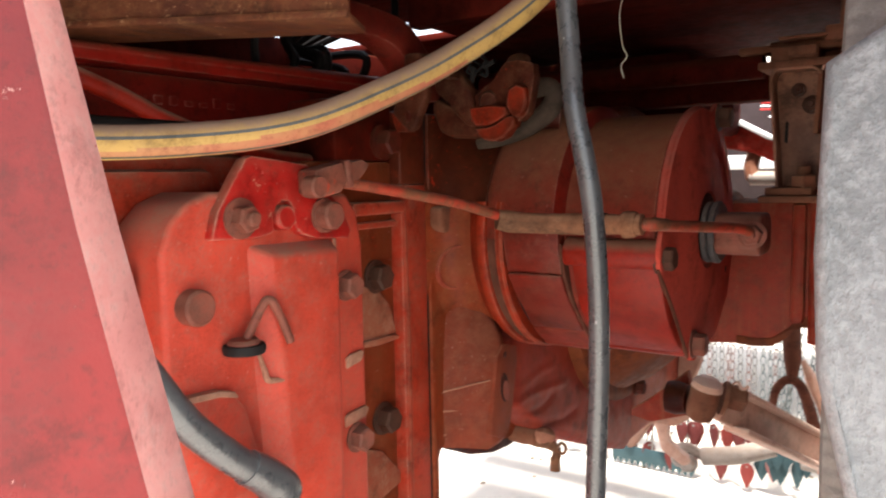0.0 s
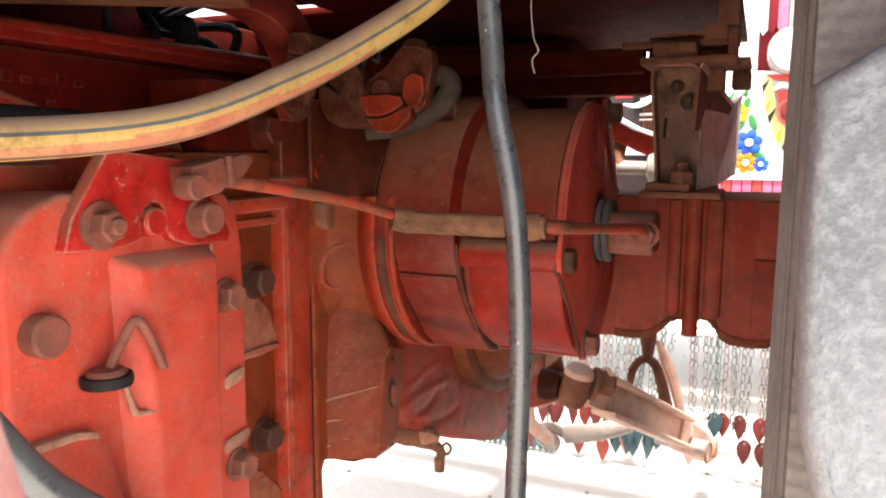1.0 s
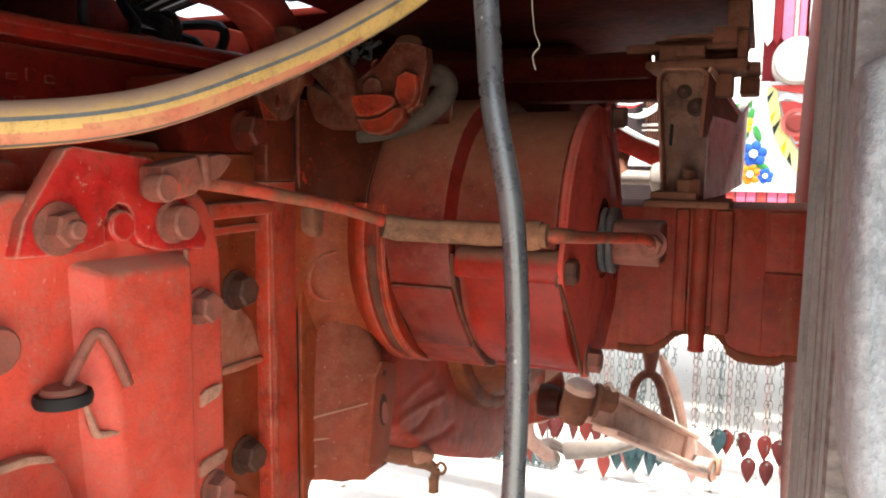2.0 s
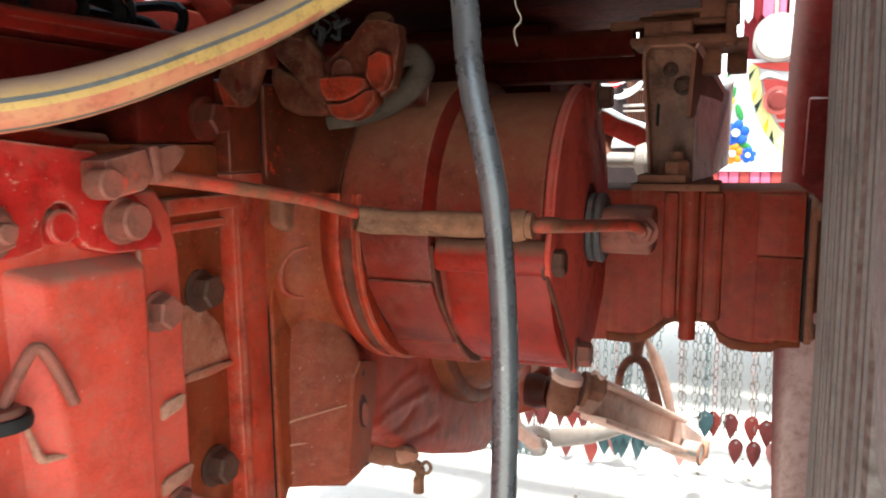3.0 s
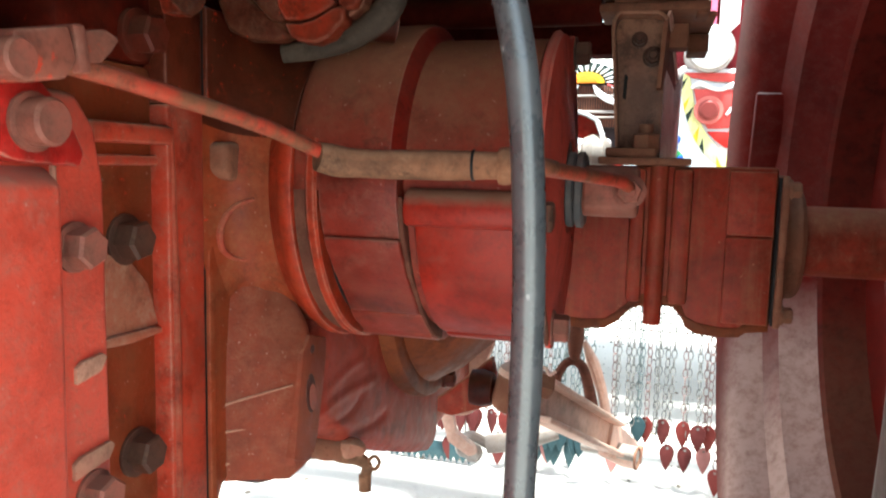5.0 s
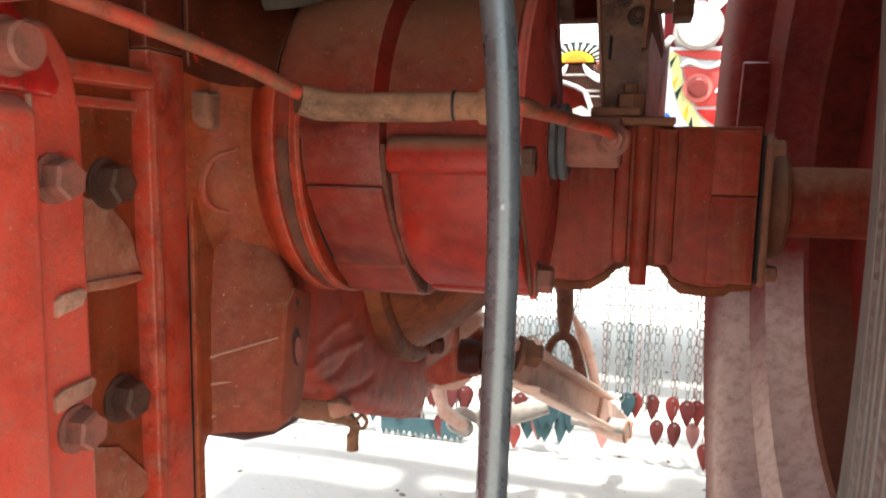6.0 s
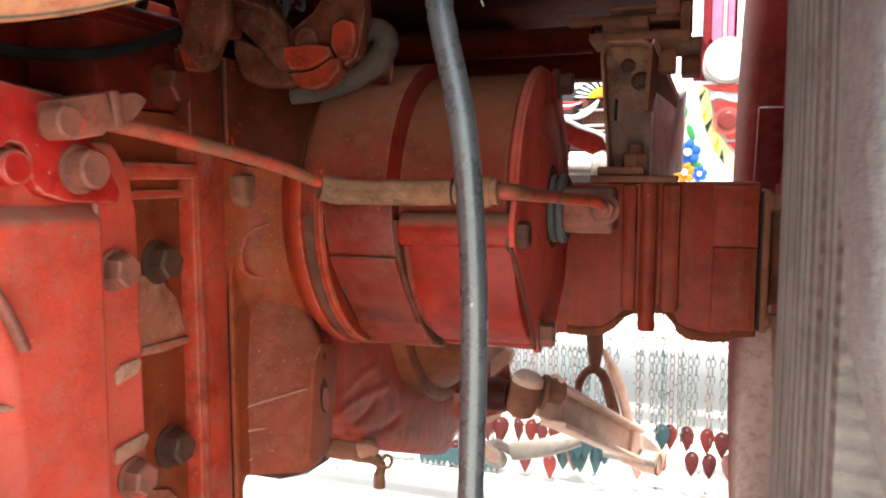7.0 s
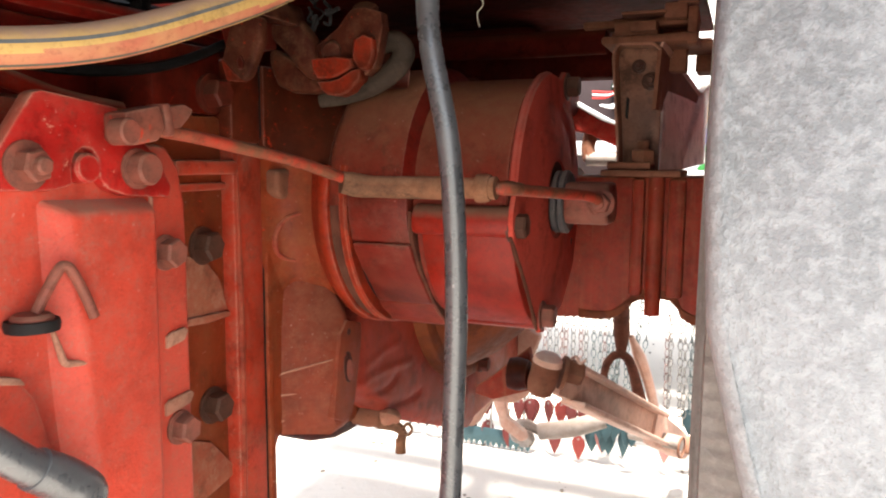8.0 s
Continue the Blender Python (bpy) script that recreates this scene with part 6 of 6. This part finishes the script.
    part("hanger_plate", prism(out, 1.236, 1.254, "y", 0.004), M_AXLE, t, "dusty dull red hanger plate")
    # Dark round body put in for the shaded side of the hanger.
    part("hanger_dark_face", turned([(-0.425, 0), (-0.425, 0.023), (-0.410, 0.025), (-0.396, 0.021), (-0.392, 0.014), (-0.392, 0)], (0.0, 1.215, 0.515), n=24), M_BROWNRED, t, "dark red body standing in for the hanger's shaded face")
    # cross bar behind the axle that carries the links
    c = thing("rear_cross_bar", (-0.5, 1.66, 0.62), "dark rusty cross bar behind the axle", "bar")
    part("bar", box(-1.1, 0.02, 1.62, 1.70, 0.62, 0.69, 0.006), M_RUST, c)
    part("bar_arm", box(-0.66, -0.58, 1.28, 1.63, 0.61, 0.68, 0.006), M_RUST, c)
    # red arm and ball behind the brake
    r = thing("red_lift_arm", (-0.30, 1.46, 0.83), "red painted arm behind the brake", "arm")
    top = [(-0.480, 0.985), (-0.420, 0.946), (-0.369, 0.917), (-0.337, 0.899), (-0.308, 0.889), (-0.295, 0.882), (-0.287, 0.862), (-0.282, 0.832)]
    part("arm", prism(top + [(-0.296, 0.836), (-0.306, 0.852), (-0.335, 0.864), (-0.359, 0.876), (-0.480, 0.900)], 1.44, 1.48, "y", 0.004), M_ARMRED, r)
    # White strip stands for sunlight on the arm's top; the arm is red.
    part("sunlit_strip", prism([(x + 0.0035, z + 0.004) for x, z in top] + [(x - 0.0005, z - 0.001) for x, z in reversed(top)], 1.43, 1.49, "y", 0.001), M_WHITEPAINT, r, "top edge whitened for the sun on it")
    part("arm_root", box(-0.56, -0.47, 1.44, 1.48, 0.88, 1.0, 0.006), M_ARMRED, r)
    part("stay", tube([(-0.36, 1.46, 0.88), (-0.365, 1.455, 0.855), (-0.36, 1.45, 0.835)], 0.012, 10, 4), M_RUST, r)
    part("ball_pin", turned([(-0.05, 0), (-0.05, 0.012), (0.0, 0.012), (0.004, 0.024), (0.018, 0.030), (0.034, 0.026), (0.044, 0.014), (0.046, 0)], (-0.315, 1.45, 0.835), "x", 24), M_STEEL, r, "pale steel ball pin")


def make_fringe():
    """A teal strip with a toothed lower edge, hung from the chain rail."""
    t = thing("teal_fringe", (-0.71, 2.0, 0.12), "teal toothed fringe strip hung behind the tractor", "fringe")
    out = [(-0.82, 0.118), (-0.60, 0.118)]
    n = 14
    for k in range(n):
        x1 = -0.60 - 0.22 * k / n
        out += [(x1, 0.082), (x1 - 0.11 / n, 0.066)]
    out.append((-0.82, 0.082))
    part("strip", prism(out, 1.998, 2.002, "y", 0.0008), M_TEAL, t)
    for x in (-0.80, -0.71, -0.62):
        part("cord", tube([(x, 2.001, 0.115), (x, 2.01, 0.40), (x, 2.03, 0.702)], 0.003, 6, 4), M_CHAIN, t)


def make_chains():
    """Hanging decoration chains with leaf-shaped pendants behind the tractor."""
    bar = thing("chain_rail", (-0.4, 2.05, 0.66), "dark rail that carries the decoration chains", "rail")
    part("rail", box(-1.30, 0.55, 1.965, 2.035, 0.70, 0.72, 0.003), M_RUST, bar)
    for x in (-1.08, -0.02):
        part("stay", box(x, x + 0.03, 1.69, 1.98, 0.68, 0.715, 0.003), M_RUST, bar)

    half = [(0.005, 0.004), (0.0125, -0.001), (0.0170, -0.010), (0.0172, -0.020), (0.0135, -0.033), (0.0068, -0.048)]
    heart = [(0, 0.005)] + half + [(0, -0.060)] + [(-x, q) for x, q in reversed(half)]

    def build(metal, colour, n):
        t = thing("decoration_chain", (0, 0, 0.70), "", "chain", "decoration chains")
        bm = bmesh.new()
        pitch = 0.0205
        for k in range(n):
            z = -0.008 - k * pitch
            pts = []
            for q in range(9):
                a = 2 * math.pi * q / 8
                u, w = 0.0058 * math.cos(a), 0.0125 * math.sin(a)
                pts.append((u, 0.0, z + w) if k % 2 else (u * 0.45, u * 0.89, z + w))
            tube(pts, 0.0014, 5, 1, into=bm)
        ob = new("chain", finish(bm, "chain", metal))
        ob.parent = t
        if colour is not None:
            z = -0.008 - n * pitch + 0.006
            ob = new("pendant", finish(prism([(x, z + q) for x, q in heart], -0.002, 0.002, "y", 0.001), "pendant", colour))
            ob.parent = t
            eye = new("eyelet", finish(turned([(-0.0026, 0.0012), (-0.0026, 0.0034), (0.0026, 0.0034), (0.0026, 0.0012)], (0, 0, z - 0.004), "y", 10), "eyelet", metal))
            eye.parent = t
        return t

    kinds = {}
    spec = ((M_WINE, M_CHAIN, "dark red"), (M_SCARLET, M_CHAINRED, "bright red"), (M_TEAL, M_CHAINTEAL, "teal"), (M_FADEDLEAF, M_CHAINRED, "faded pink"))
    for colour, metal, word in spec:
        for n in (23, 24, 25, 26, 27, 28):
            kinds[(word, n)] = tagged(build(metal, colour, n), "painted steel decoration chain with a %s leaf-shaped pendant" % word)
    for metal, word in ((M_CHAIN, "dull"), (M_CHAINRED, "reddish")):
        kinds[(word, 0)] = tagged(build(metal, None, 25), "%s steel decoration chain without a pendant" % word)
    random.seed(5)
    used = set()
    x = -1.15
    count = 0
    while x < 0.30:
        count += 1
        low = count % 2
        red = random.choice(("dark red", "dark red", "dark red", "bright red"))
        if -0.262 < x < -0.216 or -0.178 < x < -0.146:
            pick = (random.choice(("dull", "reddish")), 0)
        elif x > -0.146:
            pick = ((red if count % 8 != 3 else "faded pink"), (28 if count % 8 == 5 else 26)) if low else (red, 23)
        elif x > -0.216:
            pick = ("teal", 23) if x < -0.196 else ("bright red", 23)
        elif x > -0.45 or -0.98 < x < -0.80:
            pick = (("faded pink" if count % 10 == 1 else "teal"), 27) if low else ("teal", 25)
        else:
            pick = ("reddish", 0) if low and count % 4 == 1 else (red, 28 if low else 24)
        tilt = random.uniform(-1.2, 1.2) if not -0.36 < x < -0.27 else random.uniform(3, 8)
        m = pose(x, 1.99 + (0.012 if low else 0.0) + random.uniform(-0.005, 0.005), 0.708, random.uniform(-1, 1), tilt, random.uniform(-35, 35))
        if pick not in used:
            used.add(pick)
            kinds[pick].matrix_basis = m
        else:
            copy_thing(kinds[pick], m)
        x += random.uniform(0.012, 0.017)
    for pick, ob in kinds.items():
        if pick not in used:
            for child in list(ob.children):
                bpy.data.objects.remove(child)
            bpy.data.objects.remove(ob)


# ---- decorated tractor parked behind ----
def disc_at(x, z, r, y, depth=0.02, n=28, into=None):
    return turned([(y, 0), (y, r), (y - depth * 0.7, r * 0.96), (y - depth, r * 0.7), (y - depth, 0)], (x, 0, z), "y", n, into=into)


def make_parked():
    Y = 2.35
    t = thing("parked_tractor", (-0.3, Y + 0.3, 0.0), "brightly painted decorated tractor parked behind, red with flowers", "tractor")
    part("front_panel", box(-0.285, 0.30, Y, Y + 0.05, 0.790, 1.075, 0.008), M_WHITEPAINT, t, "white painted panel")
    part("upper_panel", box(-0.165, 0.30, Y + 0.10, Y + 0.14, 1.076, 1.60, 0.008), M_MAROON, t, "shaded maroon panel")
    part("hood", box(-1.05, -0.29, Y + 0.14, Y + 0.20, 0.64, 1.085, 0.01), M_GRILLE, t, "dark hood front")

    def field(name, outline, mat, label="", front=0.008):
        return part(name, prism(outline, Y - front, Y - 0.001, "y", 0.0012), mat, t, label)
    # yellow band that sweeps round the red field
    inner = glide([(-0.126, 0, 1.060), (-0.117, 0, 1.020), (-0.105, 0, 0.970), (-0.080, 0, 0.915), (-0.040, 0, 0.866), (0.02, 0, 0.825)], 4)
    outer = glide([(-0.150, 0, 1.060), (-0.143, 0, 1.010), (-0.130, 0, 0.955), (-0.108, 0, 0.900), (-0.070, 0, 0.845), (-0.02, 0, 0.805)], 4)
    field("yellow_band", [(p.x, p.z) for p in outer] + [(p.x, p.z) for p in reversed(inner)], M_PALEYEL, "pale yellow painted sweep", 0.006)
    for k in range(9):
        p, q = outer[2 + 2 * k], outer[3 + 2 * k]
        d = (q - p).normalized()
        n = Vector((d.z, 0, -d.x))
        tip = p - n * (0.020 + 0.006 * (k % 2)) - d * 0.016
        field("feather", [(p.x, p.z), (q.x + d.x * 0.006, q.z + d.z * 0.006), (tip.x, tip.z)], (M_DARKLEAF, M_PALEYEL, M_YEL)[k % 3], "", 0.007)
    # red fields with white scrolls
    field("red_field", [(-0.113, 1.022), (0.12, 1.018), (0.12, 0.930), (-0.030, 0.921), (-0.072, 0.919), (-0.088, 0.945), (-0.103, 0.980)], M_FADED, "faded red painted field", 0.010)
    field("red_field", [(-0.074, 0.912), (0.12, 0.911), (0.10, 0.850), (-0.028, 0.872), (-0.052, 0.889)], M_REDBRIGHT, "red painted corner", 0.010)
    field("pink_border", [(-0.140, 1.064), (0.12, 1.060), (0.12, 1.036), (-0.06, 1.040), (-0.118, 1.050)], M_FADED, "", 0.010)
    part("white_scroll", tube([(-0.120, Y - 0.010, 1.024), (-0.098, Y - 0.010, 1.036), (-0.072, Y - 0.010, 1.024), (-0.045, Y - 0.010, 1.020), (-0.018, Y - 0.010, 1.032), (0.02, Y - 0.010, 1.040)], [0.004, 0.008, 0.005, 0.0045, 0.007, 0.004], 8, 6), M_WHITEPAINT, t)
    part("white_scroll", tube([(-0.030, Y - 0.012, 0.955), (-0.012, Y - 0.012, 0.975), (0.015, Y - 0.012, 0.985)], [0.003, 0.006, 0.003], 8, 5), M_WHITEPAINT, t)
    rf = part("reflector", disc_at(-0.074, 0.967, 0.027, Y - 0.014, 0.018), M_SCARLET, t, "round red reflector")
    part("reflector_rim", turned([(Y - 0.020, 0.026), (Y - 0.020, 0.0365), (Y - 0.010, 0.0365), (Y - 0.010, 0.026)], (-0.074, 0, 0.967), "y", 28), M_PINKRIM, rf)
    lamp = part("headlamp", disc_at(-0.080, 1.122, 0.053, Y - 0.03, 0.03), M_WHITEPAINT, t, "round white headlamp")
    part("headlamp_ring", turned([(Y - 0.035, 0.050), (Y - 0.035, 0.060), (Y + 0.10, 0.060), (Y + 0.10, 0.050)], (-0.080, 0, 1.122), "y", 32), M_STEEL, lamp)
    # painted flowers and leaves
    for x, z, s, mat in ((-0.172, 0.886, 0.036, M_BLUE), (-0.205, 0.965, 0.030, M_YEL), (-0.178, 0.832, 0.030, M_ORANGE), (-0.225, 0.900, 0.026, M_BLUE), (-0.140, 0.828, 0.022, M_BLUE)):
        fl = part("flower", disc_at(x, z, s * 0.3, Y - 0.008, 0.006, 14), M_WHITEPAINT, t, "painted flower")
        for k in range(6):
            a = radians(60 * k + 15)
            part("petal", disc_at(x + s * 0.62 * math.cos(a), z + s * 0.62 * math.sin(a), s * 0.36, Y - 0.002, 0.006, 12), mat, fl)
    for x, z, a in ((-0.185, 0.985, 70), (-0.165, 0.940, 110), (-0.205, 0.925, 40), (-0.150, 0.855, -30), (-0.205, 0.855, 120), (-0.225, 1.000, 60), (-0.190, 1.030, 100), (-0.215, 0.820, 20)):
        lf = [(math.cos(radians(q)) * 0.024, math.sin(radians(q)) * 0.009) for q in range(0, 360, 36)]
        ca, sa = math.cos(radians(a)), math.sin(radians(a))
        part("leaf", prism([(x + u * ca - v * sa, z + u * sa + v * ca) for u, v in lf], Y - 0.005, Y - 0.001, "y", 0.001), M_GREEN, t)
    # pink fringe below the panel
    for k in range(20):
        x = -0.285 + 0.0255 * k
        part("fringe", box(x, x + 0.023, Y - 0.025, Y - 0.017, 0.742, 0.788, 0.002), (M_PINK, M_PINK, M_FADED)[k % 3], t)
    part("shelf", box(-0.30, 0.30, Y - 0.03, Y + 0.04, 0.786, 0.793, 0.002), M_WHITEPAINT, t)
    # half-sun ornament over a meshed grille
    cx, cz = -0.402, 1.050

    def half(rx, rz, n=16):
        return [(cx + rx * math.cos(math.pi * k / n), cz + rz * math.sin(math.pi * k / n)) for k in range(n + 1)]
    orn = part("sun_ornament", prism(half(0.032, 0.022), Y + 0.09, Y + 0.108, "y", 0.002), M_ORANGE, t, "orange half-sun ornament with white petals")
    part("sun_ring", prism(half(0.052, 0.031) + half(0.031, 0.021)[::-1], Y + 0.095, Y + 0.110, "y", 0.001), M_YEL, orn)
    part("sun_back", prism(half(0.100, 0.062), Y + 0.125, Y + 0.138, "y", 0.001), M_DARKLEAF, orn)
    for k in range(13):
        a = math.pi * (k + 0.5) / 13
        ring = []
        for q in range(0, 360, 40):
            r, w = 1 + 0.78 * (1 + math.cos(radians(q))) / 2, 0.062 * math.sin(radians(q))
            ring.append((cx + 0.054 * r * math.cos(a + w), cz + 0.0335 * r * math.sin(a + w)))
        part("petal", prism(ring, Y + 0.112, Y + 0.122, "y", 0.001), M_WHITEPAINT, orn)
    grille = part("grille", box(-0.475, -0.315, Y + 0.115, Y + 0.138, 0.925, 1.046, 0.003), M_GRILLE, t, "brown meshed grille")
    for k in range(22):
        x = -0.470 + 0.007 * k
        part("grille_bar", box(x, x + 0.0028, Y + 0.108, Y + 0.116, 0.928, 1.044, 0.0006), M_RUST, grille)
    for z, h in ((1.012, 0.006), (0.966, 0.008), (0.952, 0.005)):
        part("grille_rail", box(-0.480, -0.310, Y + 0.098, Y + 0.112, z, z + h, 0.0015), M_STEEL, grille)
    for side in (-1, 1):
        pts = [(cx + side * 0.022, Y + 0.098, 1.045), (cx + side * 0.040, Y + 0.096, 1.020), (cx + side * 0.085, Y + 0.094, 0.996), (cx + side * 0.125, Y + 0.094, 1.000)]
        part("white_scroll", tube(pts, [0.003, 0.008, 0.010, 0.006, 0.003], 8, 6), M_WHITEPAINT, t)
        for k in range(3):
            part("red_scroll", tube([(cx + side * (0.060 + 0.012 * k), Y + 0.100, 1.046 - 0.006 * k), (cx + side * (0.090 + 0.010 * k), Y + 0.100, 1.038 - 0.008 * k), (cx + side * 0.15, Y + 0.100, 1.042 - 0.010 * k)], 0.003, 6, 4), (M_REDBRIGHT, M_WHITEPAINT, M_REDBRIGHT)[k], t)
    part("bumper", box(-0.90, -0.32, Y - 0.01, Y + 0.05, 0.850, 0.890, 0.008), M_WHITEPAINT, t, "white bumper bar")
    part("red_strip", box(-0.306, -0.290, Y + 0.02, Y + 0.05, 0.66, 1.07, 0.003), M_REDBRIGHT, t)
    for x in (-0.98, 0.36):
        part("front_tyre", turned([(-0.10, 0.17), (-0.10, 0.28), (-0.07, 0.31), (0.07, 0.31), (0.10, 0.28), (0.10, 0.17)], (x, Y + 0.45, 0.368), "x", 40), M_BLACK, t)
    part("front_axle", box(-1.0, 0.38, Y + 0.42, Y + 0.48, 0.64, 0.70, 0.006), M_GRILLE, t)
    for x in (-0.98, 0.36):
        part("king_pin", box(x - 0.02, x + 0.02, Y + 0.43, Y + 0.47, 0.36, 0.66, 0.004), M_GRILLE, t)
    part("hood_side", box(-1.0, 0.30, Y + 0.20, Y + 0.9, 0.66, 1.05, 0.01), M_GRILLE, t)
    # streamers hung above the lamp
    for k, (x, w, mat) in enumerate(((-0.165, 0.022, M_WHITEPAINT), (-0.141, 0.020, M_MAROON), (-0.119, 0.026, M_PINK), (-0.091, 0.010, M_STEEL), (-0.079, 0.016, M_PINK), (-0.055, 0.05, M_WHITEPAINT))):
        part("streamer", prism([(x, 1.60), (x + w, 1.60), (x + w, 1.190 + 0.01 * (k % 2)), (x + w * 0.5, 1.175), (x, 1.195)], Y + 0.06, Y + 0.066, "y", 0.001), mat, t)


make_gearbox()
make_rear_housing()
make_side_cover()
make_bracket_plate()
make_brake_rod()
make_brake()
make_axle()
make_wheel()
make_crank()
make_platform()
make_support()
make_lift_housing()
make_top_cover()
make_hoses()
make_links()
make_chains()
make_fringe()
make_parked()
